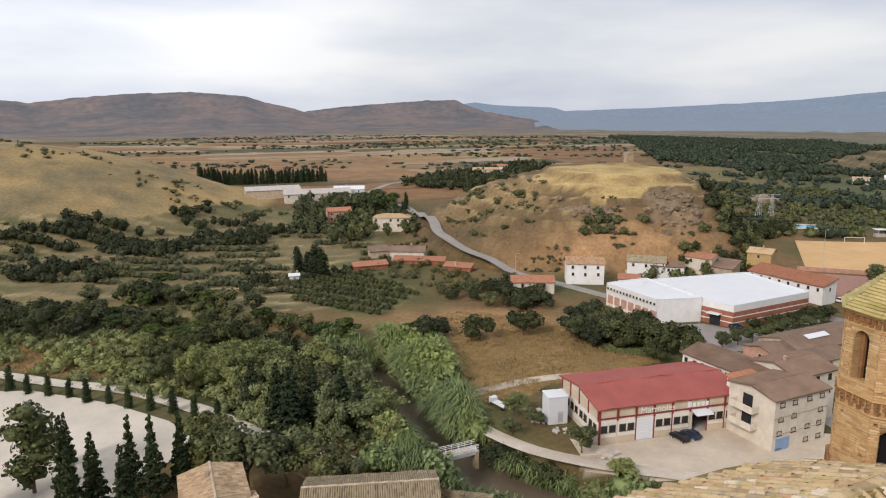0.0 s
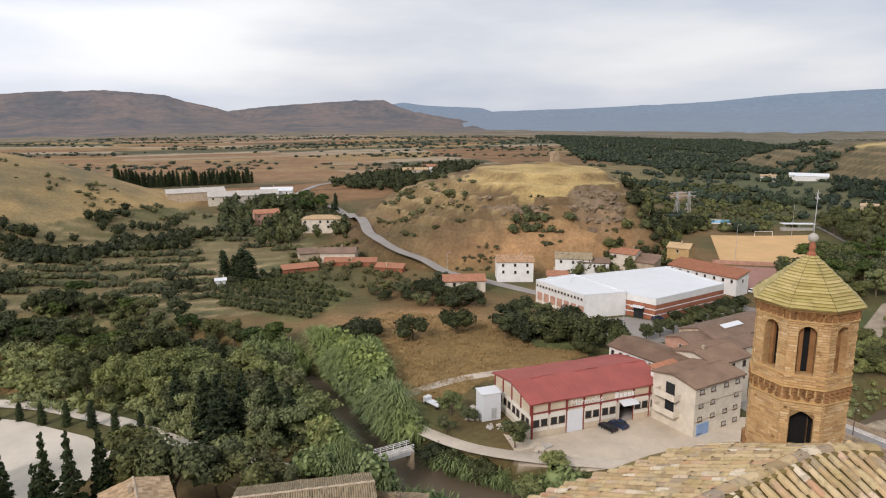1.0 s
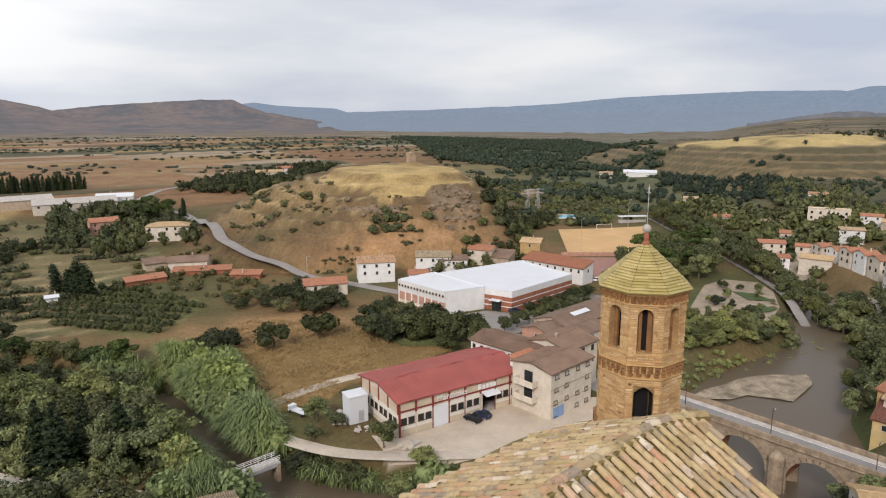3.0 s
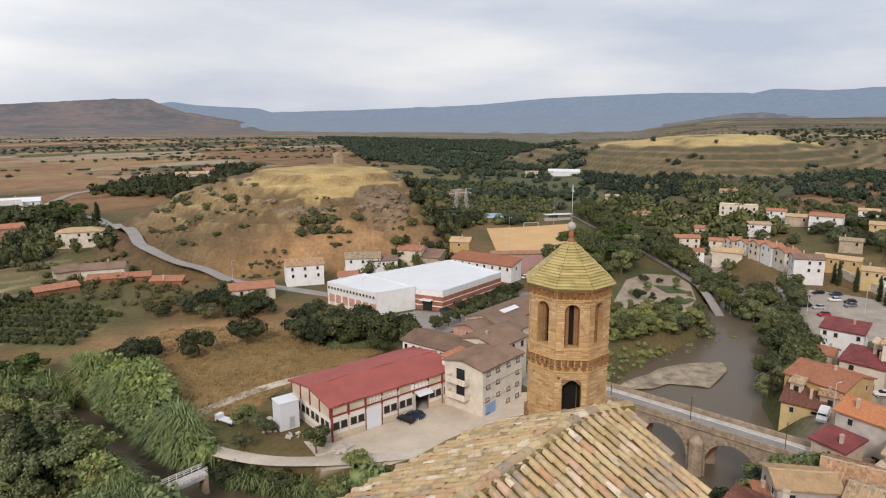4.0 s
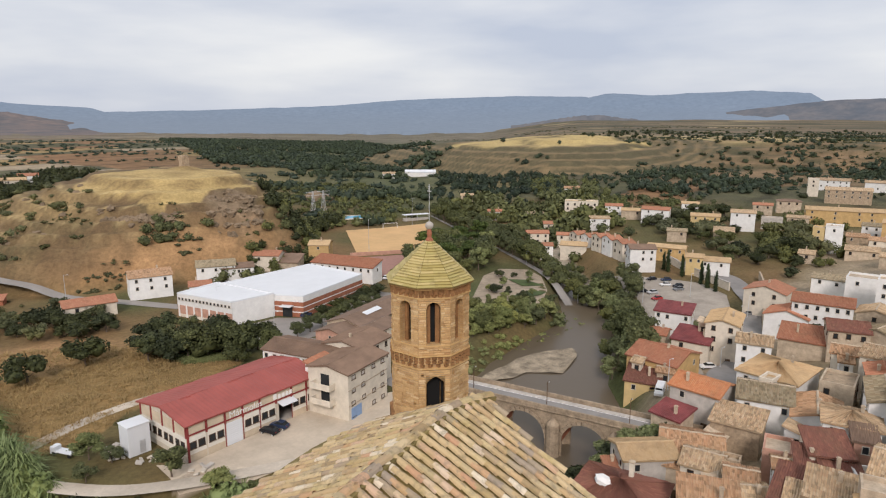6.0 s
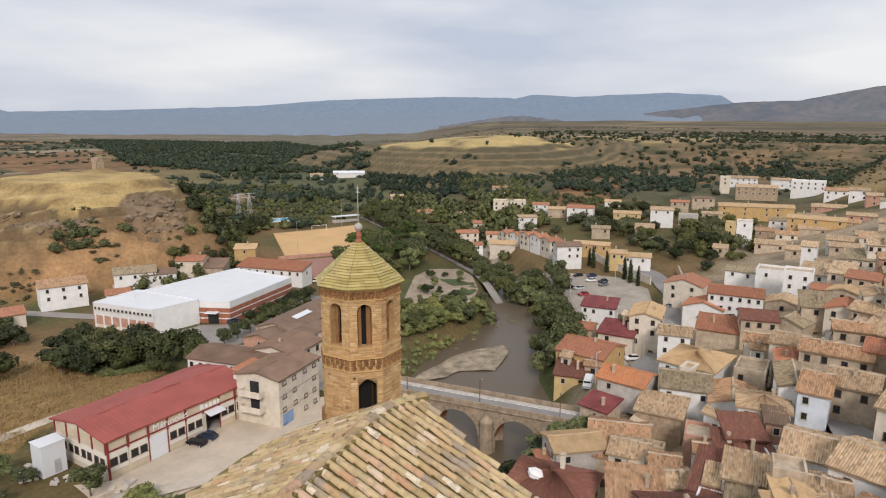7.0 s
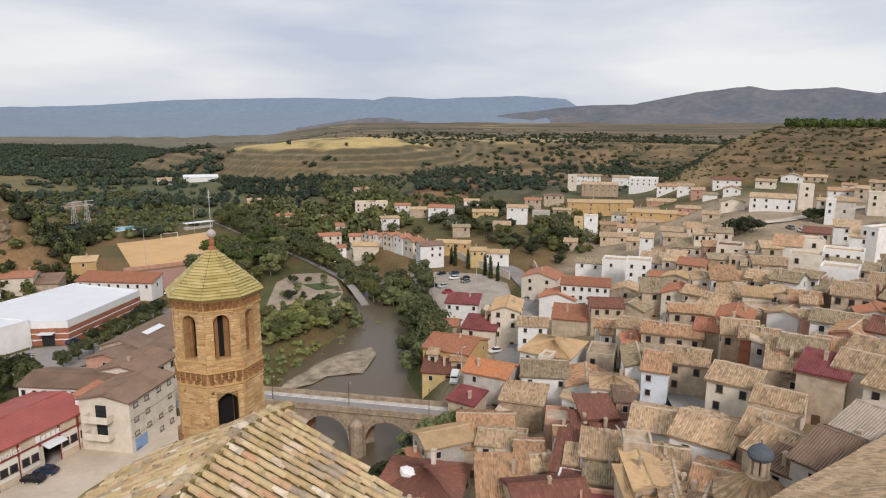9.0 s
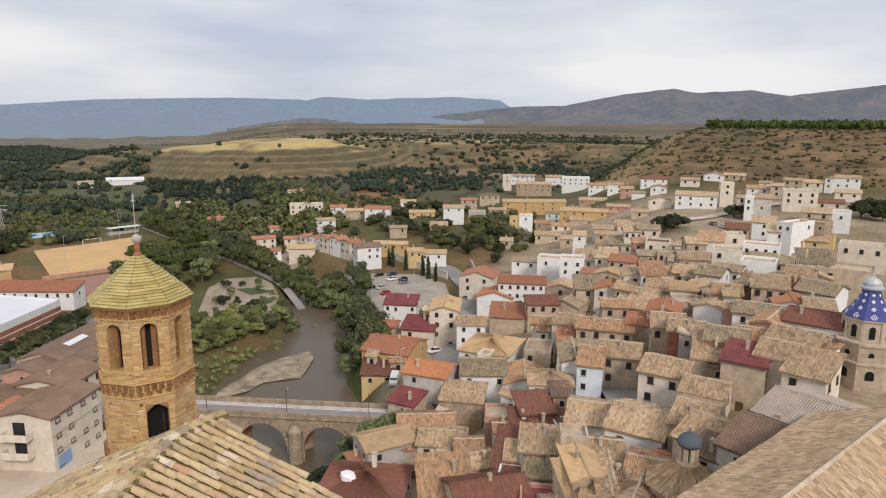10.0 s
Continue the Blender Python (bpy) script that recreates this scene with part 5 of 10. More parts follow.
for k in range(8):
    for j in range(ROWS):
        f0, f1 = j / ROWS, (j + 1.25) / ROWS
        ra, rb = pyr_r * (1 - f0) + 0.09 * f0, pyr_r * (1 - f1) + 0.09 * f1
        za, zc = pyr_z0 + (pyr_z1 - pyr_z0) * f0, pyr_z0 + (pyr_z1 - pyr_z0) * min(1.05, f1)
        wa, wb = ra * math.tan(math.pi / 8), max(0.01, rb * math.tan(math.pi / 8))
        n = max(1, round(wa * 2 / 0.42))
        up = Vector((0, -(ra - rb), zc - za)).normalized()
        nrm = Vector((0, up.z, -up.y))
        for i in range(n):
            bm = bmesh.new()
            x0, x1 = -wa + 2 * wa * i / n, -wa + 2 * wa * (i + 1) / n
            y0, y1 = -wb + 2 * wb * i / n, -wb + 2 * wb * (i + 1) / n
            lift = 0.03 + 0.006 * ((i + j) % 3)
            v = [bm.verts.new(q) for q in (Vector((x0, ra, za)) + nrm * lift, Vector((x1, ra, za)) + nrm * lift, Vector((y1, rb, zc)), Vector((y0, rb, zc)), Vector((x0, ra, za)), Vector((x1, ra, za)))]
            bm.faces.new((v[0], v[1], v[2], v[3]))
            bm.faces.new((v[4], v[5], v[1], v[0]))
            t = part("glazed_tile", bm, MAT["glazed"], turret)
            t.matrix_local = pose(0, 0, 0, 0, 0, 45.0 * k - 90)
bm = bmesh.new()
add_turned(bm, [(0.12, pyr_z1 - 0.05), (0.10, pyr_z1 + 0.05), (0.06, pyr_z1 + 0.1), (0.075, pyr_z1 + 0.2), (0.055, pyr_z1 + 0.33)], 12)
fin = part("finial", bm, MAT["brickred"], turret, "dark red ceramic finial")
bm = bmesh.new()
bmesh.ops.create_uvsphere(bm, u_segments=16, v_segments=10, radius=0.118, matrix=Matrix.Translation((0, 0, pyr_z1 + 0.43)))
part("ball", bm, MAT["grey"], fin, "pale stone ball")
bm = box(0, 0, pyr_z1 + 1.05, 0.014, 0.014, 1.1)
add_box(bm, 0, 0, pyr_z1 + 1.40, 0.17, 0.012, 0.02, 30)
add_box(bm, 0, 0, pyr_z1 + 1.52, 0.10, 0.012, 0.02, 30)
add_box(bm, 0, 0, pyr_z1 + 1.43, 0.05, 0.012, 0.12, 30)
part("weather_cross", bm, MAT["metal"], fin)


# ---- roads, yards, paths ----
ROAD_HILL = [(53, 172), (28.8, 203.8), (22.0, 210.2), (16.4, 216.6), (10.9, 222.3), (4.9, 227.0), (1.0, 233.7), (-0.9, 240.6), (-2.9, 250.5), (-7.0, 277.2), (-14.5, 316.5), (-10, 300), (-18, 331), (-34, 350), (-44, 366), (-42, 386), (-35, 418), (-18, 440)]
MAT["paleroad"] = plain("sun_bleached_asphalt", (0.31, 0.285, 0.26), vary=0.12, scale=0.15, fine=2.5)
strip("road", ROAD_HILL, [2.1] * len(ROAD_HILL), MAT["paleroad"], 0.14, "grey asphalt country road winding round the hill")
strip("road", [(53, 172), (58, 160), (50, 146), (58, 138), (66, 128), (64, 112), (66, 96), (68, 84)], [2.2] * 8, MAT["paleroad"], 0.12, "asphalt street beside the factory")
strip("path", [(-99, 126), (-89, 123), (-74, 118), (-63, 116.5), (-55, 113), (-43, 106.5), (-31, 98), (-19.5, 90.3), (-10, 87.2)], [1.5, 1.5, 1.5, 1.5, 1.7, 1.7, 1.4, 1.2, 1.2], MAT["sand"], 0.2, "pale sandy riverside path", category="path")
strip("path", [(2, 110), (12, 117), (23, 121), (33, 122), (44, 118)], [1.3] * 5, MAT["gravel"], 0.12, "pale dirt track along the dry field", category="path")
strip("path", [(2, 110), (2, 105), (8, 97), (14, 91), (22, 87), (30, 85), (40, 82)], [1.4] * 7, MAT["gravel"], 0.14, "pale dirt track curving to the yard", category="path")
strip("road", [(86, 52), (100, 50), (112, 56), (128, 62), (150, 72), (170, 80), (193, 100), (206, 145)], [3.0, 3.2, 5.0, 3.4, 3.0, 3.0, 3.0, 3.0], MAT["asphalt"], 0.13, "grey asphalt street through the town")
strip("road", [(86, 14), (92, 20), (100, 23), (110, 26), (123, 29), (140, 34), (158, 37)], [4, 2.4, 1.6, 1.3, 1.3, 1.3, 1.3], MAT["asphalt"], 0.12, "narrow paved alley between old houses")
strip("path", [(140, 118), (147, 128), (156, 146), (166, 172), (178, 208), (200, 268)], [1.1, 1.3, 1.2, 0.9, 0.8, 0.8], MAT["paleroad"], 0.13, "pale park promenade", category="path")
strip("path", [(66, 92), (80, 106), (96, 124), (108, 140), (112, 158)], [1.6, 2.2, 2.4, 2.4, 2.0], MAT["gravel"], 0.13, "pale lane along the river wall", category="path")
strip("road", [(225, 40), (240, 24), (262, 14), (285, 2), (300, -14)], [2.2] * 5, MAT["gravel"], 0.15, "pale steep street in the upper town")
patch("plaza", [(-93, 115), (-78, 115), (-60, 109), (-47, 102), (-40, 96), (-40, 92), (-45, 79), (-65, 74), (-95, 80)], MAT["sand"], 0.18, "broad pale sandy esplanade")
patch("park_ground", [(117, 137), (138, 156), (149, 160), (156, 153), (152, 143), (142, 131), (129, 121), (117, 115), (108, 116), (101, 116), (108, 126)], plain("park_earth", (0.37, 0.30, 0.22), vary=0.25, scale=0.25, fine=2.0), 0.08, "pale gravel park")
MAT["lawn"] = plain("mown_lawn", (0.075, 0.105, 0.035), vary=0.2, scale=0.5, fine=5.0)
for poly in ([(140.5, 147), (144.5, 143), (144, 134), (138, 138)], [(126, 131), (136, 133), (139, 128.5), (135, 127), (127, 128)], [(119, 129), (126, 127), (124, 119), (121, 114.5), (114, 119)]):
    patch("lawn", poly, MAT["lawn"], 0.3, "green mown lawn bed in the park")
bar = patch("sandbar", [(86, 97.5), (90, 99), (95, 99.6), (100, 101), (106, 101.2), (111, 100), (115.5, 98), (114.5, 95.5), (112, 93.5), (107, 91), (102, 88.8), (99, 91.5), (96, 94), (91, 93.5), (87.5, 94.8)], plain("pale_shingle", (0.36, 0.295, 0.21), vary=0.45, scale=0.35, fine=3.0), 0.0, "pale shingle bank in the river", grid=0.8)
for v in bar.data.vertices:
    v.co.z = -3.62 + 0.3 * float(lumps(np.array([v.co.x]), np.array([v.co.y]), 5.0, 14)[0])
patch("gravel_yard", [(20, 95), (21, 87.5), (30, 83.5), (44, 81), (62, 90), (66, 95), (49, 99), (24, 92.5)], plain("packed_dust", (0.56, 0.475, 0.37), vary=0.13, scale=0.18, fine=1.5), 0.1, "pale dusty yard with wheel marks")
patch("parking_lot", [(171, 129), (178, 114), (181, 104), (175, 92), (160, 82), (152, 86), (140, 85), (127, 82), (124, 71), (115, 63), (111, 68), (107, 68), (116, 79), (132, 92), (146, 104)], plain("worn_tarmac", (0.37, 0.325, 0.27), vary=0.2, scale=0.2, fine=1.5), 0.16, "pale worn asphalt car park", "parking lot")
patch("sports_pitch", [(143, 257), (186, 250), (147, 202), (121, 209)], MAT["pitch"], 0.25, "orange earth football pitch", "pitch")
patch("court", [(122, 204), (141, 197), (121, 175), (106, 176)], MAT["track"], 0.15, "faded red sports court")
patch("yard", [(54, 141), (60, 133), (66, 134), (104, 152), (99, 161), (72, 147.5), (64.5, 153.5), (55, 152)], MAT["paleroad"], 0.1, "grey asphalt factory yard")


def rounded_wall(name, pts, thick, high, mat, label, base=None, category="wall"):
    bm = bmesh.new()
    for (ax, ay), (bx, by) in zip(pts, pts[1:]):
        n = max(1, int(math.hypot(bx - ax, by - ay) / 4))
        for k in range(n):
            x0, y0, x1, y1 = ax + (bx - ax) * k / n, ay + (by - ay) * k / n, ax + (bx - ax) * (k + 1) / n, ay + (by - ay) * (k + 1) / n
            z = (gz((x0 + x1) / 2, (y0 + y1) / 2) if base is None else base)
            add_box(bm, (x0 + x1) / 2, (y0 + y1) / 2, z + high / 2 - 0.6, math.hypot(x1 - x0, y1 - y0) + thick * 0.6, thick, high + 1.2, math.degrees(math.atan2(y1 - y0, x1 - x0)))
    return tagged(part(name, bm, mat), label, category, kind="structure")


rounded_wall("retaining_wall", [(198, 94), (182, 84), (164, 76), (152, 70)], 0.5, 2.6, MAT["mud"], "tan retaining wall along the rising street")
rounded_wall("river_wall", [(68, 92), (82, 106), (98, 124), (112, 142)], 0.4, 0.9, MAT["stone"], "low stone wall along the river lane")
rounded_wall("pitch_wall", [(118, 209), (142, 200)], 0.3, 1.4, MAT["pink"], "low faded red wall of the sports ground")


# ---- the marble works ----
def warehouse():
    ob = new("warehouse")
    ob.matrix_world = pose(34.9, 102.6, 0.0, 0, 0, 13.7)
    W, D, H, RISE = 12.85, 6.85, 6.0, 1.1
    prof = [(-D, -1.0), (D, -1.0), (D, H), (0, H + RISE), (-D, H)]
    # shell with the open doorway cut through the front wall
    bm = bmesh.new()
    t = 0.3
    door_x, door_w, door_h = 5.2, 2.9, 3.6
    for x0, x1, z0, z1 in ((-W, door_x - door_w / 2, -1, H), (door_x + door_w / 2, W, -1, H), (door_x - door_w / 2, door_x + door_w / 2, door_h, H)):
        add_box(bm, (x0 + x1) / 2, -D + t / 2, (z0 + z1) / 2, x1 - x0, t, z1 - z0)
    add_box(bm, 0, D - t / 2, H / 2 - 0.5, 2 * W, t, H + 1)
    for sx in (-1, 1):
        ring = []
        for e in (W, W - t):
            ring.append([bm.verts.new((sx * e, y, z)) for y, z in ((-D + t, -1), (D - t, -1), (D - t, H), (0, H + RISE - 0.05), (-D + t, H))])
        bm.faces.new(ring[0])
        bm.faces.new(ring[1])
        for i in range(5):
            j = (i + 1) % 5
            bm.faces.new((ring[0][i], ring[0][j], ring[1][j], ring[1][i]))
    bmesh.ops.recalc_face_normals(bm, faces=bm.faces[:])
    wall = part("wall", bm, MAT["cream"], ob, "cream rendered panel wall")
    part("inside_floor", box(0, 0, 0.02, 2 * W - 0.7, 2 * D - 0.7, 0.08), MAT["grey"], ob)
    # low plinth and white middle band between the pilasters
    MAT.setdefault("panel", plain("pale_panel", (0.74, 0.70, 0.62), vary=0.06))
    MAT.setdefault("plinth", plain("tan_plinth", (0.60, 0.50, 0.37), vary=0.1))
    bay = 2 * W / 8
    for k in range(8):
        xc = -W + (k + 0.5) * bay
        if k in (2, 5):
            continue
        part("plinth_panel", box(xc, -D - 0.03, 0.55, bay - 0.3, 0.1, 1.15), MAT["plinth"], ob)
        part("panel", box(xc, -D - 0.025, 2.55, bay - 0.3, 0.08, 2.8), MAT["panel"], ob)
        for dx in (-0.72, 0.72):
            window(ob, xc + dx, -D - 0.07, 2.0, 0, 0.95, 1.05, "darkframe")
    for k in range(8):
        xc = -W + (k + 0.5) * bay
        part("upper_panel", box(xc, -D - 0.03, 5.15, bay - 0.55, 0.1, 1.3), MAT["plinth"], ob)
    for k in range(9):
        x = max(-W + 0.15, min(W - 0.15, -W + k * bay))
        part("pilaster", box(x, -D - 0.06, 2.95 if k in (0, 8) else 4.9, 0.32 if k not in (2, 3, 5, 6) else 0.3, 0.16, 6.1 if k in (0, 8) else 2.2), MAT["redpaint"], ob)
    part("beam", box(0, -D - 0.05, 4.27, 2 * W, 0.12, 0.22), MAT["redpaint"], ob)
    part("beam", box(0, -D - 0.05, 5.9, 2 * W, 0.12, 0.18), MAT["redpaint"], ob)
    for k in (2, 3, 4, 6, 7):
        part("downpipe", box(-W + k * bay, -D - 0.05, 2.0, 0.1, 0.1, 4.0), MAT["redpaint"], ob)
    # left gable end
    for k in range(5):
        y = -D + 0.15 + k * (2 * D - 0.3) / 4
        top = H + RISE * (1 - abs(y) / D) - 0.2
        part("pilaster", box(-W - 0.05, y, (top + 3.9) / 2, 0.14, 0.3, top - 3.9), MAT["redpaint"], ob)
        if k < 4:
            yc = y + (2 * D - 0.3) / 8
            part("upper_panel", box(-W - 0.03, yc, 5.0, 0.09, 2.7, 1.5), MAT["plinth"], ob)
            part("panel", box(-W - 0.025, yc, 2.4, 0.07, 3.2, 3.0), MAT["panel"], ob)
            for dy in (-0.75, 0.75):
                window(ob, -W - 0.06, yc + dy, 2.0, -90, 0.9, 1.05, "darkframe")
    # sheet roof with standing ribs
    bm = bmesh.new()
    o = 0.45
    for sg in (-1, 1):
        tiled_slope(bm, (-sg * -1 * (W + o), sg * (D + o), H - RISE / D * o + 0.05), (-sg * (W + o), sg * (D + o), H - RISE / D * o + 0.05), (-sg * (W + o), 0, H + RISE + 0.05), (sg * (W + o), 0, H + RISE + 0.05), pitch=0.75, wave=0.04, rows=2, sag=0.0)
    part("roof", bm, MAT["redmetal"], ob, "dark red ribbed sheet metal roof")
    part("ridge_cap", box(0, 0, H + RISE + 0.1, 2 * W + 0.9, 0.5, 0.08), MAT["redmetal"], ob)
    # roller door and the open doorway with its awning
    door = part("roller_door", box(-W + 2.5 * bay, -D - 0.01, 1.87, 2.8, 0.08, 3.74), MAT["whiteroof"], ob, "white roller door")
    for k in range(11):
        part("slat", box(-W + 2.5 * bay, -D - 0.06, 0.17 + k * 0.34, 2.8, 0.06, 0.31, 0, 0.02), MAT["whiteroof"], door)
    bm = bmesh.new()
    m = pose(door_x - 0.1, -D - 0.75, 3.75, 14, 0, 0) @ Matrix.Diagonal((3.2, 1.6, 0.06, 1))
    bmesh.ops.create_cube(bm, size=1.0, matrix=m)
    part("awning", bm, MAT["whiteroof"], ob, "white sloping awning")
    # the sign: one trade word in raised letters, the name as a plain bar
    cu = bpy.data.curves.new("lettering", "FONT")
    cu.body = "Mármoles"
    cu.size = 1.55
    cu.extrude = 0.03
    tmp = new("lettering_source", cu)
    me = bpy.data.meshes.new_from_object(tmp.evaluated_get(bpy.context.evaluated_depsgraph_get()))
    bpy.data.objects.remove(tmp)
    me.materials.append(MAT["signwhite"])
    let = new("lettering", me)
    let.parent = ob
    let.matrix_local = pose(-5.75, -D - 0.17, 4.5, 90, 0, 0)
    for x, w, h in ((3.0, 0.72, 1.05), (3.85, 0.58, 0.75), (4.65, 0.62, 0.75), (5.45, 0.6, 0.75), (6.2, 0.55, 0.75)):
        part("letter_bar", box(x, -D - 0.15, 4.55 + h / 2, w, 0.06, h, 0, 0.02), MAT["signwhite"], ob)
    return tagged(ob, "cream warehouse with dark red sheet roof and white sign lettering", "warehouse")


warehouse()
# white silo-like box beside it
ob = tagged(new("white_container"), "white rectangular cabin standing on the yard beside rubble", "cabin")
ob.matrix_world = pose(18.7, 101.3, 0.3, 0, 0, 12)
part("body", box(0, 0, 2.2, 3.4, 3.0, 4.8, 0, 0.05), MAT["whiteroof"], ob)
part("roof", box(0, 0, 4.66, 3.6, 3.2, 0.14, 0, 0.03), MAT["whiteroof"], ob)
part("door", box(0.4, -1.53, 1.1, 0.9, 0.06, 2.0, 0, 0.02), MAT["metal"], ob)


def slab_pile(x, y, n, seed):
    rng = random.Random(seed)
    ob = tagged(new("stone_pile"), "pile of pale offcut marble slabs on bare earth", "stone pile")
    ob.location = (x, y, gz(x, y))
    for k in range(n):
        s = part("slab", box(0, 0, 0, rng.uniform(0.5, 1.4), rng.uniform(0.4, 0.9), rng.uniform(0.15, 0.4), 0, 0.03), MAT["sand" if k % 2 else "grey"], ob)
        s.matrix_local = pose(rng.uniform(-1.6, 1.6), rng.uniform(-1.2, 1.2), 0.15 + 0.1 * k * rng.random(), rng.uniform(-20, 20), rng.uniform(-20, 20), rng.uniform(0, 180))


slab_pile(15.8, 101.5, 14, 1)
slab_pile(16.6, 104, 9, 2)
slab_pile(19.5, 96.5, 8, 3)
slab_pile(25.0, 89.8, 6, 4)
ob = tagged(new("flatbed_trailer"), "white flatbed trailer parked on rough ground", "trailer")
ob.matrix_world = pose(10.0, 106.5, gz(10, 106.5) + 0.1, 0, 0, 125) @ Matrix.Diagonal((0.7, 0.7, 0.7, 1))
part("bed", box(0, 0, 0.9, 4.6, 2.0, 0.25, 0, 0.03), MAT["whiteroof"], ob)
part("cab", box(2.9, 0, 1.1, 1.4, 1.9, 1.7, 0, 0.12), MAT["whiteroof"], ob)
for sx in (-1.6, 2.6):
    for sy in (-0.9, 0.9):
        bm = bmesh.new()
        bmesh.ops.create_cone(bm, cap_ends=True, segments=14, radius1=0.42, radius2=0.42, depth=0.25, matrix=pose(sx, sy, 0.42, 90, 0, 0))
        part("wheel", bm, MAT["tyre"], ob)

# ---- cream apartment house with its neighbour, white long shed ----
flat = house(53.4, 96.4, 11.7, 8.6, 8.4, 23.7, "cream", "fibre", "gable", pitch=0.2, rows=4, cols=4, z=0.0, chimney=False, side=0, wsize=(0.85, 0.62), pane="grey", label="cream three-storey apartment house with a garage and balconies", name="apartment_house", door=False, group="")
for zf in (2.6, 5.4):
    part("balcony", box(-6.6, 0.6, zf, 1.6, 4.2, 0.18, 0, 0.03), MAT["cream"], flat)
    bm = box(-7.35, 0.6, zf + 0.55, 0.1, 4.2, 0.95)
    add_box(bm, -6.6, -1.45, zf + 0.55, 1.5, 0.1, 0.95)
    add_box(bm, -6.6, 2.65, zf + 0.55, 1.5, 0.1, 0.95)
    part("balcony_parapet", bm, MAT["cream"], flat)
    dr = part("balcony_door", box(-5.9, 0.6, zf + 1.2, 0.08, 1.8, 2.1, 0, 0.02), MAT["glass"], flat)
part("garage_door", box(-3.7, -4.33, 1.05, 2.9, 0.12, 2.1, 0, 0.02), MAT["blue"], flat, "pale blue garage door")
for zf in (2.75, 5.5):
    part("floor_band", box(0, -4.33, zf, 11.76, 0.1, 0.12), MAT["mud"], flat)
house(60.0, 104.4, 9.5, 9, 8.6, 23.7, "cream", "fibre", "gable", pitch=0.25, rows=3, cols=3, z=0.0, side=1, label="cream block with a dark grey-brown roof behind the apartments", door=False, group="")
house(50.6, 99.5, 5.5, 5, 6.8, 23.7, "white", "redtile", "shed", rows=1, cols=2, z=0.0, side=1, label="small white rooftop annex with a red roof", door=False, group="", chimney=False)
house(52.2, 109.4, 16.0, 8, 6.9, -61.3, "white", "fibre", "gable", pitch=0.25, rows=1, cols=9, z=0.2, side=1, chimney=False, label="long white shed with small windows and mauve-brown roof", name="shed", door=False, group="", wsize=(0.7, 0.9))


# ---- the factory ----
def block(name, outline, z0, z1, mats, label, roof_mat, parapet=0.35, plain_sides=()):
    """A flat-roofed hall: one wall a side, in bands, with a roof sheet set inside a parapet."""
    cx, cy = sum(p[0] for p in outline) / len(outline), sum(p[1] for p in outline) / len(outline)
    ob = new(name)
    ob.location = (cx, cy, z0)
    pts = [(x - cx, y - cy) for x, y in outline]
    n = len(pts)
    for i in range(n):
        a, b = pts[i], pts[(i + 1) % n]
        L, ang = math.hypot(b[0] - a[0], b[1] - a[1]), math.degrees(math.atan2(b[1] - a[1], b[0] - a[0]))
        mx, my = (a[0] + b[0]) / 2, (a[1] + b[1]) / 2
        H = z1 - z0
        z = -1.0
        for k, (frac, mat) in enumerate(((1.0, "white"),) if i in plain_sides else mats):
            top = H * frac
            part("wall_band", box(mx, my, (z + top) / 2, L + 0.28 + 0.02 * k, 0.3 + 0.02 * k, top - z, ang), MAT[mat], ob)
            z = top
        part("parapet", box(mx, my, H + parapet / 2, L + 0.36, 0.38, parapet, ang, 0.03), MAT["whiteroof"], ob)
    bm = bmesh.new()
    add_prism(bm, pts if sum(a[0] * b[1] - b[0] * a[1] for a, b in zip(pts, pts[1:] + pts[:1])) > 0 else pts[::-1], H - 0.2, H + 0.06)
    part("roof", bm, MAT[roof_mat], ob, "white membrane roof")
    return tagged(ob, label, "factory")


hall = block("factory_hall", [(53.0, 154.0), (64.6, 155.6), (57.2, 176.0), (45.0, 171.0)], 0, 6.0, ((0.14, "cream"), (0.52, "pink"), (1.0, "white")), "white factory hall with a pink panel band and white roof", "whiteroof", plain_sides=(0, 1, 2))
for k in range(15):
    u = (k + 0.5) / 15
    x, y = 53.0 + (45.0 - 53.0) * u, 154.0 + (171.0 - 154.0) * u
    w = window(hall, 0, 0, 0, 0, 0.62, 0.6, "frame")
    w.matrix_local = pose(x - hall.location.x - 0.19, y - hall.location.y - 0.09, 4.55, 0, 0, -64.8)
for k in range(7):
    u = (k + 0.85) / 7
    x, y = 53.0 + (45.0 - 53.0) * u, 154.0 + (171.0 - 154.0) * u
    q = part("pilaster", box(0, 0, 0, 0.45, 0.16, 3.2), MAT["white"], hall)
    q.matrix_local = pose(x - hall.location.x - 0.18, y - hall.location.y - 0.08, 1.6, 0, 0, -64.8)
hall2 = block("factory_hall", [(65.0, 156.0), (70.2, 149.8), (95.0, 162.0), (89.0, 184.0), (58.2, 176.2)], 0, 5.5, ((0.22, "brickred"), (0.27, "white"), (0.48, "brickred"), (0.53, "white"), (0.74, "brickred"), (1.0, "white")), "red brick factory hall with white bands and white roof", "whiteroof")
dr = part("door", box(0, 0, 0, 2.6, 0.3, 2.8, 0, 0.02), MAT["glass"], hall2)
dr.matrix_local = pose(67.2 - hall2.location.x, 152.9 - hall2.location.y, 1.4, 0, 0, -50)
cn = part("canopy", box(0, 0, 0, 3.2, 2.0, 0.18, 0, 0.03), MAT["whiteroof"], hall2)
cn.matrix_local = pose(66.6 - hall2.location.x, 152.3 - hall2.location.y, 3.1, 0, 0, -50)
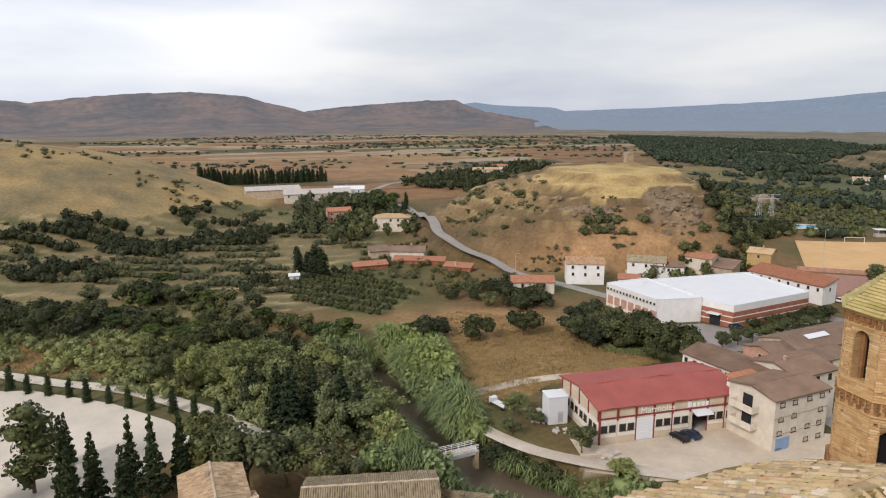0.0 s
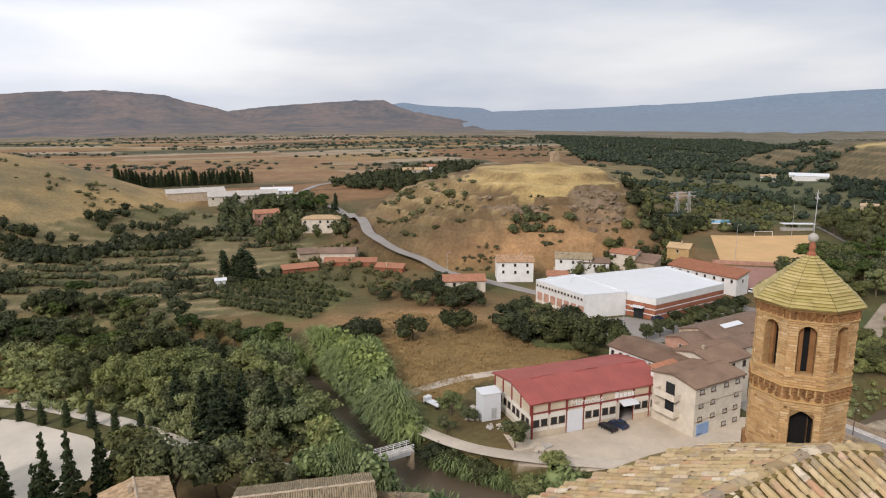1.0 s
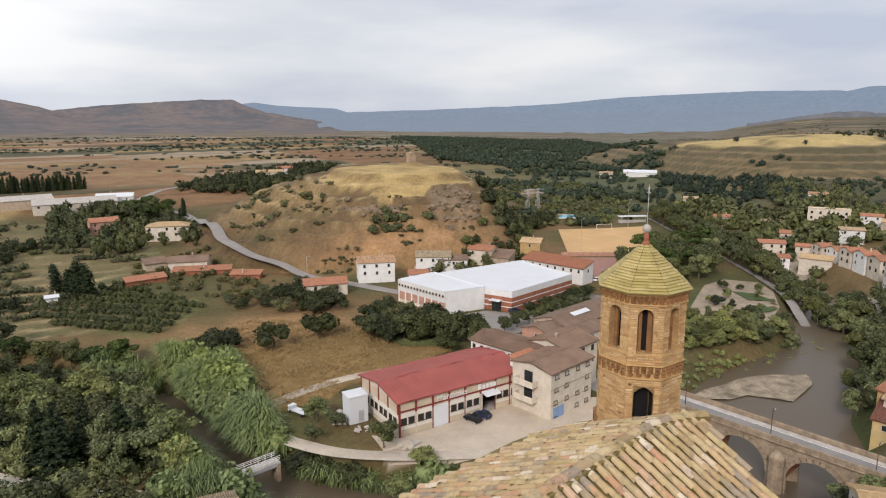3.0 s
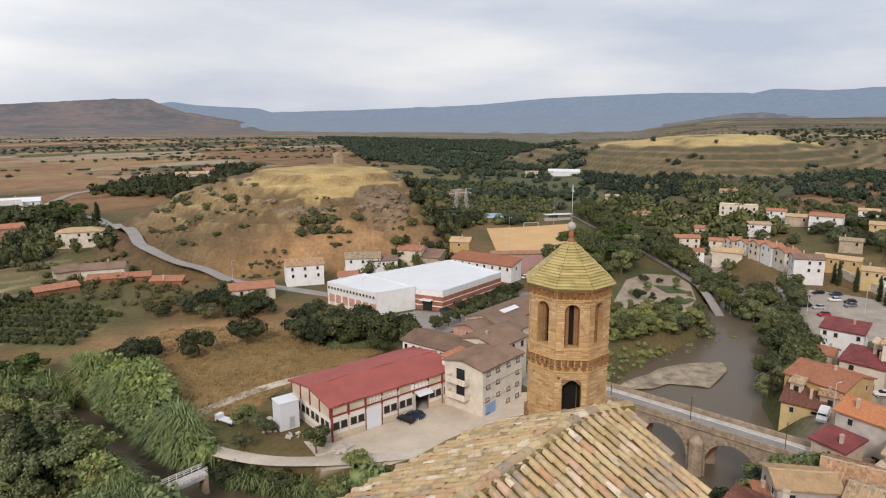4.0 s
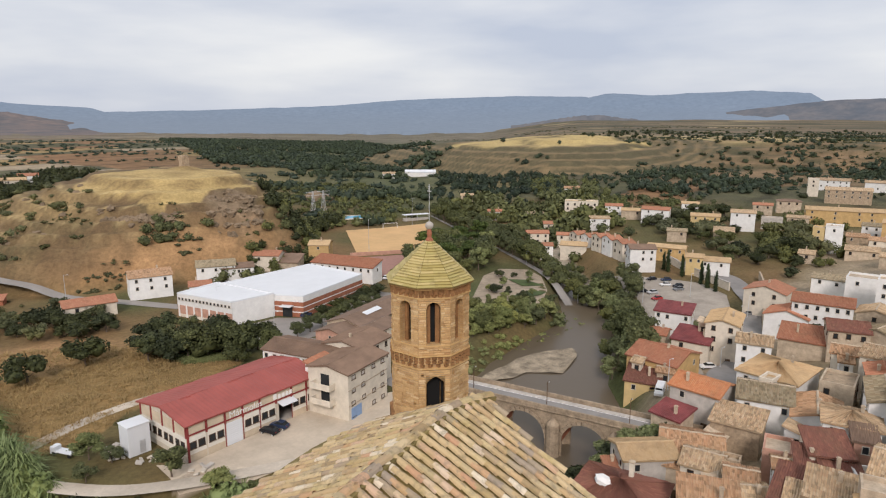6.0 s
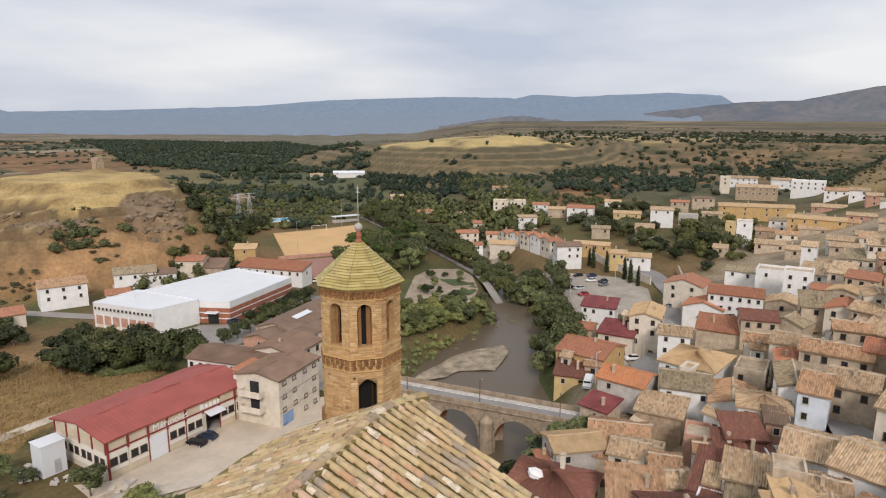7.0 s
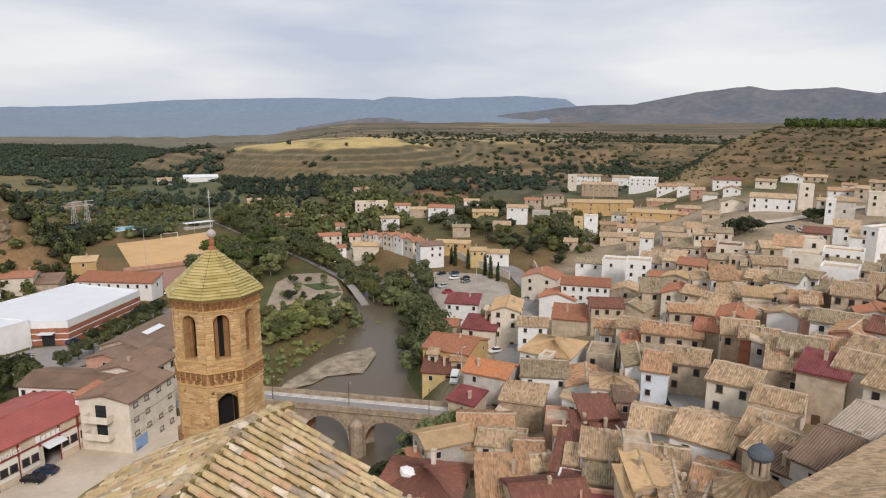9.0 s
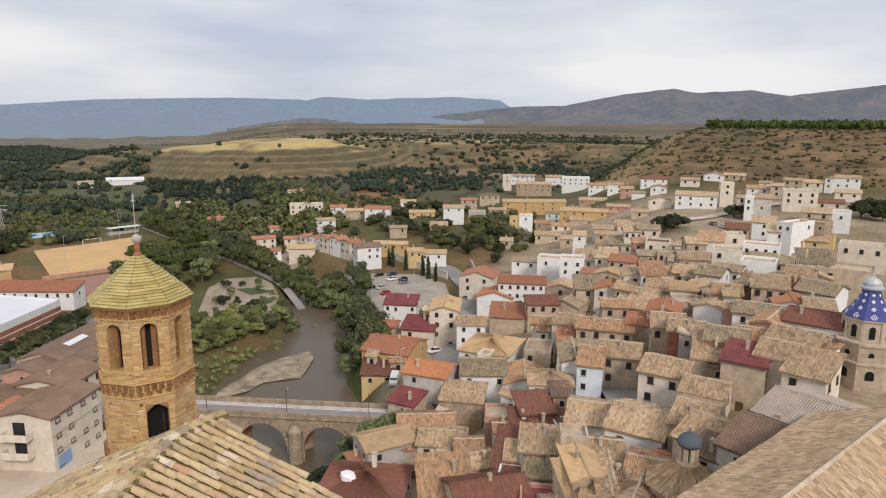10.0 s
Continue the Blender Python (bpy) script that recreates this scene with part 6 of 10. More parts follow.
house(100.0, 180.0, 23.0, 6, 4.9, -62, "white", "redtile", "shed", rows=1, cols=8, z=0.3, chimney=False, side=1, label="white annex with a red tiled roof along the factory", door=False, group="", name="annex")
for (x, y, w, d, h, r, wl) in ((82.0, 134.0, 25, 10, 3.4, 24, "mud"), (69.0, 127.6, 8.5, 8, 3.0, 24, "pink"), (76.5, 124.6, 9.5, 7, 3.0, 24, "cream")):
    house(x, y, w, d, h, r, wl, "fibre", "gable", pitch=0.3, rows=1, cols=4, chimney=False, side=1, label="low workshop with a brown fibre-cement roof", name="workshop", door=False, group="workshops", near=False)
sk = part("skylight", box(0, 0, 0, 6.5, 1.5, 0.1), MAT["whiteroof"])
sk.matrix_world = pose(79.6, 131.0, 4.68, 16.7, 0, 24)
tagged(sk, "white translucent roof sheet on the workshop", "skylight")


# ---- castle ruin on the hill ----
def castle():
    x, y = 82, 286
    z = gz(x, y)
    ob = tagged(new("castle_ruin"), "small ruined stone tower standing on the grassy hilltop", "ruin")
    ob.location = (x, y, z)
    bm = box(0, 0, 1.6, 3.0, 2.9, 4.8, 12)
    bmesh.ops.subdivide_edges(bm, edges=bm.edges[:], cuts=4, use_grid_fill=True)
    rng = random.Random(8)
    for v in bm.verts:
        v.co += Vector((rng.uniform(-0.2, 0.2), rng.uniform(-0.2, 0.2), rng.uniform(-0.25, 0.5) if v.co.z > 3.4 else 0))
    part("tower", bm, MAT["stone"], ob)


castle()


def rock(x, y, s, seed, label="weathered grey-brown rock outcrop on the hillside"):
    rng = np.random.RandomState(seed)
    bm = bmesh.new()
    bmesh.ops.create_icosphere(bm, subdivisions=2, radius=1.0)
    for v in bm.verts:
        k = 1 + 0.3 * math.sin(v.co.x * 4 + seed) * math.sin(v.co.y * 5 + seed * 2) + 0.12 * math.sin(v.co.z * 9 + seed) + rng.uniform(-0.2, 0.2)
        v.co = Vector((v.co.x * k * s * 1.25, v.co.y * k * s * 0.9, v.co.z * k * s * 0.85))
    ob = tagged(part("rock", bm, MAT["rock"]), label, "rock", "hillside rocks")
    ob.matrix_world = pose(x, y, gz(x, y) - 0.12 * s, 0, 0, rng.uniform(-35, 35))


rr = random.Random(77)
for k in range(230):
    x, y = rr.uniform(69, 95), rr.uniform(216, 242)
    if in_poly(np.array([x]), np.array([y]), CLIFF)[0] and lumps(np.array([x]), np.array([y]), 9, 61)[0] > -0.2:
        rock(x, y, rr.uniform(0.5, 1.9) * rr.uniform(0.6, 1.1), k)
for k in range(70):
    f = rr.random()
    x, y = 39 + 23 * f + rr.uniform(-1.5, 1.5), float(np.interp(f, [0, 0.4, 1], [238, 230, 226])) + rr.uniform(-2.5, 2.5)
    rock(x, y, rr.uniform(0.4, 1.5), 300 + k)
for k in range(18):
    x, y = rr.uniform(0, 40), rr.uniform(236, 275)
    rock(x, y, rr.uniform(0.4, 1.2), 200 + k)
for x, y, s in ((175, 350, 7), (182, 352, 5)):
    rock(x, y, s, int(x), "pale clay pinnacle among orchards")
for x, y, s in ((76, 60, 2.2), (73, 57, 1.7), (79, 57, 1.5), (70, 62, 1.4)):
    rock(x, y, s, int(x), "pale boulder in the shallow river bed")


# ---- bridges ----
MAT["bridge_stone"] = plain("weathered_bridge_stone", (0.34, 0.265, 0.185), vary=0.32, scale=0.8, fine=5.0)


def bridge():
    A, B = Vector((68.8, 86.6, 0)), Vector((84.0, 49.6, 0))
    L = (B - A).length
    ob = tagged(new("stone_bridge"), "stone road bridge with round arches and asphalt deck", "bridge")
    ang = math.degrees(math.atan2(B.y - A.y, B.x - A.x))
    ob.matrix_world = pose(A.x, A.y, 0, 0, 0, ang)
    Z = 3.6
    half = 2.5
    spans = [(1.4, 7.4), (11.5, 7.9), (22.3, 7.6), (32.4, 6.0)]
    # side walls with arches, then barrels
    for sy in (-half, half):
        bm = bmesh.new()
        xs, top = 0.0, Z
        edge = [(-3.0, -6.0), (-3.0, top), (L + 3, top), (L + 3, -6.0)]
        pts = []
        for x0, w in spans[::-1]:
            r = w / 2
            pts.append((x0 + w, -6.0))
            for i in range(15):
                a = math.pi * i / 14
                pts.append((x0 + r + r * math.cos(a), -1.25 + (r * 0.98) * math.sin(a)))
            pts.append((x0, -6.0))
        outline = edge + pts
        f = bm.faces.new([bm.verts.new((x, sy, z)) for x, z in outline])
        ext = bmesh.ops.extrude_face_region(bm, geom=[f])
        for v in [g for g in ext["geom"] if isinstance(g, bmesh.types.BMVert)]:
            v.co.y += -0.4 if sy > 0 else 0.4
        bmesh.ops.triangulate(bm, faces=[q for q in bm.faces if len(q.verts) > 4])
        bmesh.ops.recalc_face_normals(bm, faces=bm.faces[:])
        part("spandrel_wall", bm, MAT["bridge_stone"], ob)
        for x0, w in spans:
            r = w / 2
            for i in range(15):
                bm = bmesh.new()
                a = math.pi * (i + 0.5) / 15
                m = pose(x0 + r + (r + 0.3) * math.cos(a), sy * 1.03, -1.25 + (r * 0.98 + 0.3) * math.sin(a), 0, -math.degrees(a), 0) @ Matrix.Diagonal((0.6, 0.5, r * math.pi / 15 * 0.93, 1))
                bmesh.ops.create_cube(bm, size=1.0, matrix=m)
                part("voussoir", bm, MAT["bridge_stone"], ob)
        part("parapet", box(L / 2, sy, Z + 0.45, L + 6, 0.35, 0.9, 0, 0.04), MAT["bridge_stone"], ob)
        part("coping", box(L / 2, sy * 1.03, Z + 0.02, L + 6, 0.5, 0.2, 0, 0.03), MAT["bridge_stone"], ob)
    bm = bmesh.new()
    for x0, w in spans:
        r = w / 2
        ring = []
        for i in range(15):
            a = math.pi * i / 14
            ring.append((x0 + r + r * math.cos(a), -1.25 + r * 0.98 * math.sin(a)))
        for (ax, az), (bx, bz) in zip(ring, ring[1:]):
            bm.faces.new([bm.verts.new(q) for q in ((ax, -half, az), (ax, half, az), (bx, half, bz), (bx, -half, bz))])
    part("vault", bm, MAT["brickred"], ob)
    for x0, w in spans[1:]:
        for sy in (-1, 1):
            bm = bmesh.new()
            add_turned(bm, [(1.2, -6), (1.2, 1.6), (1.0, 1.9), (0.3, 2.6)], 10, 0.3, (x0 - 1.4, sy * (half + 0.2)))
            part("pier_cutwater", bm, MAT["bridge_stone"], ob)
    part("deck", box(L / 2, 0, Z - 0.15, L + 8, half * 2 - 0.4, 0.4), MAT["asphalt"], ob)
    part("kerb", box(L / 2, half - 0.75, Z + 0.11, L + 8, 0.9, 0.14, 0, 0.03), MAT["grey"], ob)
    part("edge_line", box(L / 2, half - 1.35, Z + 0.056, L + 8, 0.14, 0.012), MAT["signwhite"], ob)
    for x in (6.0, 19.5, 33):
        for sy in (-1,):
            bm = box(0, 0, 2.2, 0.1, 0.1, 4.4)
            add_box(bm, 0, 0.3, 4.4, 0.08, 0.7, 0.08)
            p = new("street_lamp")
            p.matrix_world = ob.matrix_world @ pose(x, sy * (half - 0.3), Z + 0.3)
            part("post", bm, MAT["darkframe"], p)
            part("lamp_head", box(0, 0.6, 4.32, 0.22, 0.4, 0.12, 0, 0.03), MAT["metal"], p)
            tagged(p, "thin dark street lamp on the bridge parapet", "street lamp", "bridge lamps")


bridge()


def footbridge():
    A, B = Vector((-7.2, 86.6, 0.0)), Vector((5.0, 92.0, 0.2))
    L = (B - A).length
    ob = tagged(new("footbridge"), "pale metal footbridge with railings over the stream", "footbridge")
    ob.matrix_world = pose(A.x, A.y, 0.1, 0, 0, math.degrees(math.atan2(B.y - A.y, B.x - A.x)))
    part("deck", box(L / 2, 0, 0.0, L, 1.6, 0.18), MAT["grey"], ob)
    part("girder", box(L / 2, 0.75, -0.3, L, 0.15, 0.5), MAT["metal"], ob)
    part("girder", box(L / 2, -0.75, -0.3, L, 0.15, 0.5), MAT["metal"], ob)
    for sy in (-0.78, 0.78):
        for zz in (0.55, 0.85, 1.1):
            part("rail", box(L / 2, sy, zz, L, 0.06, 0.06), MAT["signwhite"], ob)
        for k in range(12):
            part("post", box(L * (k + 0.5) / 12, sy, 0.6, 0.07, 0.07, 1.1), MAT["signwhite"], ob)
    for x in (0.3, L - 0.3):
        part("abutment", box(x, 0, -1.6, 0.6, 1.7, 2.9, 0, 0.05), MAT["stone"], ob)


footbridge()

# ---- the larger church roof, dome lantern and blue-tiled tower ----
nave = tagged(new("nave_roof"), "long church nave roof of pale straw-coloured barrel tiles", "church roof")
A, B = Vector((73.0, -14.1, 26.0)), Vector((33.0, 3.15, 26.0))
ax = (B - A).normalized()
nn = Vector((ax.y, -ax.x, 0))
if nn.y < 0:
    nn = -nn
bm = bmesh.new()
P = lambda s, n: A + ax * s + nn * n + Vector((0, 0, -abs(n) * 0.46))
LN = (B - A).length
tiled_slope(bm, P(LN, 7.2), P(8, 7.2), P(8, 0), P(LN, 0), pitch=0.3, wave=0.08, rows=24, sag=0.12)
part("north_slope", bm, MAT["oldtile"], nave)
bm = bmesh.new()
tiled_slope(bm, P(8, -9), P(LN, -9), P(LN, 0), P(8, 0), pitch=0.3, wave=0.08, rows=24, sag=0.12)
part("south_slope", bm, MAT["oldtile"], nave)
bm = bmesh.new()
for k in range(int(8 / 0.45), int(LN / 0.45)):
    p = A + ax * (k + 0.5) * 0.45
    m = Matrix.Translation(p + Vector((0, 0, 0.06))) @ Matrix.Rotation(math.atan2(ax.y, ax.x), 4, "Z") @ pose(0, 0, 0, 45, 0, 0) @ Matrix.Diagonal((0.43, 0.3, 0.3, 1))
    bmesh.ops.create_cube(bm, size=1.0, matrix=m)
part("ridge", bm, MAT["mud"], nave)
bm = bmesh.new()
quad = [P(8.3, 6.8), P(LN, 6.8), P(LN, -8.6), P(8.3, -8.6)]
lo = [bm.verts.new((p.x, p.y, 4.0)) for p in quad]
hi = [bm.verts.new((p.x, p.y, p.z - 0.2)) for p in quad]
for i in range(4):
    bm.faces.new((lo[i], lo[(i + 1) % 4], hi[(i + 1) % 4], hi[i]))
part("nave_wall", bm, MAT["stone"], nave)
bm = bmesh.new()
bm.faces.new([bm.verts.new(q - Vector((0, 0, 0.25))) for q in (P(8.3, 6.8), P(8.3, 0), P(8.3, -8.6))])
part("gable", bm, MAT["stone"], nave)


def small_dome():
    x, y = 62.8, 5.9
    ob = tagged(new("chapel_lantern"), "octagonal chapel roof with a slate-capped stone lantern", "chapel")
    ob.matrix_world = pose(x, y, 0, 0, 0, 10)
    g0 = 11.0
    bm = bmesh.new()
    add_turned(bm, [(3.6, g0 - 4), (3.6, 15.2), (3.75, 15.3), (3.75, 15.5)], 8, math.pi / 8)
    part("drum", bm, MAT["mud"], ob)
    for k in range(8):
        window(ob, 3.35 * math.cos(radians(45 * k)), 3.35 * math.sin(radians(45 * k)), 13.2, 45 * k + 90, 0.75, 1.3, "frame")
    for k in range(8):
        bm = bmesh.new()
        a0, a1 = radians(45 * k - 22.5), radians(45 * k + 22.5)
        e = 4.05
        tiled_slope(bm, (e * math.cos(a0), e * math.sin(a0), 15.4), (e * math.cos(a1), e * math.sin(a1), 15.4), (0.8 * math.cos(a1), 0.8 * math.sin(a1), 17.6), (0.8 * math.cos(a0), 0.8 * math.sin(a0), 17.6), pitch=0.3, wave=0.09, rows=5)
        part("roof_slope", bm, MAT["oldtile"], ob)
    bm = bmesh.new()
    add_turned(bm, [(1.05, 17.3), (1.05, 17.75), (0.95, 17.8), (0.95, 18.0)], 16)
    part("lantern_base", bm, MAT["mud"], ob)
    for k in range(8):
        a = radians(45 * k + 22.5)
        p = part("lantern_column", box(0, 0, 0.75, 0.3, 0.42, 1.5, 0, 0.03), MAT["mud"], ob)
        p.matrix_local = pose(0.75 * math.cos(a), 0.75 * math.sin(a), 18.0, 0, 0, math.degrees(a))
    # near-black cylinder stands for the lantern's shaded inside
    bm = bmesh.new()
    add_turned(bm, [(0.5, 18.0), (0.5, 19.5)], 12)
    part("lantern_shade_core", bm, MAT["dark"], ob)
    bm = bmesh.new()
    add_turned(bm, [(1.0, 19.45), (1.12, 19.6), (1.15, 19.75), (1.2, 19.8), (1.1, 20.1), (0.8, 20.5), (0.35, 20.8), (0.06, 21.0), (0.05, 21.3)], 16)
    part("cap", bm, MAT["slate"], ob, "dark grey-blue slate cap")


MAT["slate"] = plain("slate_blue", (0.10, 0.115, 0.14), rough=0.6, vary=0.2, fine=6)
small_dome()

m_b, nt_b, b_b = material("blue_white_tiles", 0.4)
uvn = nt_b.nodes.new("ShaderNodeTexCoord")
sep = nt_b.nodes.new("ShaderNodeSeparateXYZ")
nt_b.links.new(uvn.outputs["Object"], sep.inputs[0])
bn = noise_node(nt_b, 6.0, 3.0, 0.6)
nt_b.links.new(mix_node(nt_b, (0.055, 0.065, 0.22), (0.055, 0.065, 0.22), bn.outputs["Fac"]), b_b.inputs["Base Color"])
MAT["bluetile"] = m_b


def blue_tower():
    ob = tagged(new("church_tower"), "octagonal brick church tower with a blue and white tiled spire", "tower")
    ob.matrix_world = pose(103.0, -11.8, 2.0, 0, 0, 8) @ Matrix.Diagonal((0.86, 0.86, 0.86, 1))
    bm = bmesh.new()
    add_turned(bm, [(5.0, 8), (5.0, 19.2), (5.2, 19.3), (5.2, 19.6), (4.6, 19.7), (4.6, 22.2), (4.85, 22.3), (4.85, 22.7), (4.3, 22.8)], 8, math.pi / 8)
    part("lower_stage", bm, MAT["mud"], ob)
    bm = bmesh.new()
    add_turned(bm, [(3.5, 22.7), (3.5, 25.9), (3.75, 26.0), (3.75, 26.25), (3.3, 26.3)], 8, math.pi / 8)
    part("belfry", bm, MAT["mud"], ob)
    for k in range(8):
        a = radians(45 * k)
        # openings and niches are near-black slabs on the wall, their shade painted
        for r, z, w, h, nm in ((3.24, 23.3, 0.8, 2.0, "belfry_opening_shade"), (4.25, 20.6, 0.75, 0.75, "round_opening_shade"), (4.62, 17.0, 1.2, 1.5, "niche_shade")):
            bm = bmesh.new()
            n = 10
            low = [bm.verts.new((-w / 2, 0, 0)), bm.verts.new((w / 2, 0, 0))]
            arc = [bm.verts.new((w / 2 * math.cos(math.pi * i / n), 0, h - w / 2 + w / 2 * math.sin(math.pi * i / n))) for i in range(n + 1)]
            f = bm.faces.new(low + arc)
            ext = bmesh.ops.extrude_face_region(bm, geom=[f])
            for v in [g for g in ext["geom"] if isinstance(g, bmesh.types.BMVert)]:
                v.co.y -= 0.08
            bmesh.ops.recalc_face_normals(bm, faces=bm.faces[:])
            p = part(nm, bm, MAT["dark"], ob)
            p.matrix_local = pose(r * math.cos(a), r * math.sin(a), z, 0, 0, 45 * k + 90)
        p = part("pilaster", box(0, 0, 1.55, 0.45, 0.3, 3.1, 0, 0.03), MAT["mud"], ob)
        p.matrix_local = pose(3.45 * math.cos(a + math.pi / 8), 3.45 * math.sin(a + math.pi / 8), 22.75, 0, 0, 45 * k + 112.5)
    bm = bmesh.new()
    prof = [(3.75, 26.25), (3.3, 26.9), (2.6, 27.7), (1.9, 28.8), (1.45, 29.9), (1.25, 30.8)]
    add_turned(bm, prof, 8, math.pi / 8)
    sp = part("spire", bm, MAT["bluetile"], ob, "cobalt blue glazed tile spire")
    for k in range(8):
        a = radians(45 * k)
        for f, s in ((0.12, 0.62), (0.36, 0.42), (0.6, 0.36), (0.82, 0.28)):
            zz = 26.25 + f * 4.5
            r = np.interp(zz, [p[1] for p in prof], [p[0] for p in prof]) * math.cos(math.pi / 8) + 0.03
            bm = bmesh.new()
            m = pose(r * math.cos(a), r * math.sin(a), zz, 0, 0, 45 * k + 90) @ pose(0, 0, 0, -25, 0, 0) @ pose(0, 0, 0, 0, 45, 0)
            for dx, dz, lx, lz in ((0, s / 2, s, 0.1), (0, -s / 2, s, 0.1), (s / 2, 0, 0.1, s), (-s / 2, 0, 0.1, s), (0, 0, 0.2, 0.2)):
                bmesh.ops.create_cube(bm, size=1.0, matrix=m @ Matrix.Translation((dx, 0, dz)) @ Matrix.Diagonal((lx, 0.05, lz, 1)))
            part("white_diamond", bm, MAT["signwhite"], sp)
    bm = bmesh.new()
    add_turned(bm, [(1.5, 30.7), (1.65, 30.85), (1.65, 31.1), (1.3, 31.2), (1.3, 31.8), (0.9, 32.3), (0.3, 32.6), (0.08, 32.8), (0.05, 34.5)], 16)
    part("crown_cap", bm, MAT["metal"], ob, "pale grey-green cap with a rod")


blue_tower()

# roofs right below the tower
n1 = house(-27.5, 69.5, 6.5, 7, 5.0, 24, "mud", "oldtile", "cross", z=2.5, rows=0, chimney=True, side=0, label="old house with straw-coloured tiled roof and parapet walls", door=False)
n2 = house(-24.0, 66.0, 4.5, 5, 4.2, 24, "mud", "oldtile", "gable", z=2.5, rows=0, chimney=False, side=0, door=False)
n3 = house(-8.6, 68.0, 14.0, 8.5, 5.2, 6, "mud", "oldtile", "gable", z=1.8, pitch=0.4, rows=0, chimney=False, side=0, door=False, label="long tan house with weathered straw-coloured tile roof")
n4 = house(2.0, 66.5, 5.0, 6, 4.6, -12, "mud", "oldtile", "hip", z=1.6, rows=0, chimney=False, side=0, door=False)


# ---- vehicles ----
CAR_PAINT = {}
for tone, c in (("black", (0.015, 0.016, 0.02)), ("dark blue", (0.03, 0.045, 0.09)), ("white", (0.75, 0.75, 0.74)), ("silver", (0.45, 0.46, 0.47)), ("grey", (0.18, 0.185, 0.19)), ("red", (0.35, 0.03, 0.03))):
    CAR_PAINT[tone] = plain(tone.replace(" ", "_") + "_car_paint", c, rough=0.3, vary=0.05)
MAT["lamp_red"] = plain("red_lamp_glass", (0.35, 0.02, 0.02), rough=0.3, vary=0.05)


def wheel_meshes():
    bm = bmesh.new()
    bmesh.ops.create_cone(bm, cap_ends=True, segments=16, radius1=0.31, radius2=0.31, depth=0.2, matrix=pose(0, 0, 0, 90, 0, 0))
    a = bpy.data.meshes.new("tyre")
    bm.to_mesh(a)
    bm.free()
    a.materials.append(MAT["tyre"])
    bm = bmesh.new()
    bmesh.ops.create_cone(bm, cap_ends=True, segments=12, radius1=0.19, radius2=0.17, depth=0.22, matrix=pose(0, 0, 0, 90, 0, 0))
    b = bpy.data.meshes.new("rim")
    bm.to_mesh(b)
    bm.free()
    b.materials.append(MAT["metal"])
    return a, b


TYRE, RIM = wheel_meshes()


def extruded(profile, half, inset=0.0):
    """A side profile (x, z) drawn out to a width, narrowing with height by inset."""
    bm = bmesh.new()
    top = max(z for x, z in profile)
    bot = min(z for x, z in profile)
    rings = []
    for sg in (-1, 1):
        rings.append([bm.verts.new((x, sg * (half - inset * (z - bot) / (top - bot)), z)) for x, z in profile])
    bm.faces.new(rings[0])
    bm.faces.new(rings[1][::-1])
    n = len(profile)
    for i in range(n):
        bm.faces.new((rings[0][(i + 1) % n], rings[0][i], rings[1][i], rings[1][(i + 1) % n]))
    bmesh.ops.recalc_face_normals(bm, faces=bm.faces[:])
    bmesh.ops.bevel(bm, geom=bm.edges[:], offset=0.05, segments=2, affect="EDGES")
    return bm


def car(x, y, rot, tone, van=False, group="parked cars"):
    ob = new("van" if van else "car")
    ob.matrix_world = pose(x, y, gz(x, y) + 0.16, 0, 0, rot) @ Matrix.Diagonal((0.8, 0.8, 0.8, 1))
    if van:
        part("body", extruded([(-2.5, 0.3), (2.5, 0.3), (2.55, 0.95), (1.9, 1.15), (1.35, 1.95), (1.0, 2.15), (-2.5, 2.15)], 0.95, 0.1), CAR_PAINT[tone], ob)
        part("windscreen", box(1.68, 0, 1.5, 0.05, 1.5, 0.7), MAT["glass"], ob)
        for sy in (-1, 1):
            part("side_window", box(1.1, sy * 0.9, 1.55, 0.8, 0.05, 0.5), MAT["glass"], ob)
    else:
        part("body", extruded([(-2.0, 0.28), (2.0, 0.28), (2.05, 0.6), (1.85, 0.8), (0.95, 0.92), (-1.75, 0.95), (-2.05, 0.8)], 0.86, 0.06), CAR_PAINT[tone], ob)
        part("cabin", extruded([(-1.75, 0.92), (1.0, 0.9), (0.3, 1.4), (-1.2, 1.43)], 0.78, 0.14), MAT["glass"], ob)
        part("roof", box(-0.45, 0, 1.43, 1.5, 1.22, 0.05, 0, 0.02), CAR_PAINT[tone], ob)
    lx = 2.5 if van else 2.02
    for sy in (-0.62, 0.62):
        part("headlight", box(lx, sy, 0.68, 0.08, 0.3, 0.14, 0, 0.02), MAT["whiteroof"], ob)
        part("tail_light", box(-lx, sy, 0.72, 0.08, 0.22, 0.16, 0, 0.02), MAT["lamp_red"], ob)
    for wx in (-1.3, 1.3):
        for sy in (-0.8, 0.8):
            w = new("wheel", TYRE)
            w.parent = ob
            w.matrix_local = pose(wx, sy, 0.11)
            r = new("rim", RIM)
            r.parent = w
    return tagged(ob, "%s %s parked on the ground" % (tone, "delivery van" if van else "hatchback car"), "van" if van else "car", group)


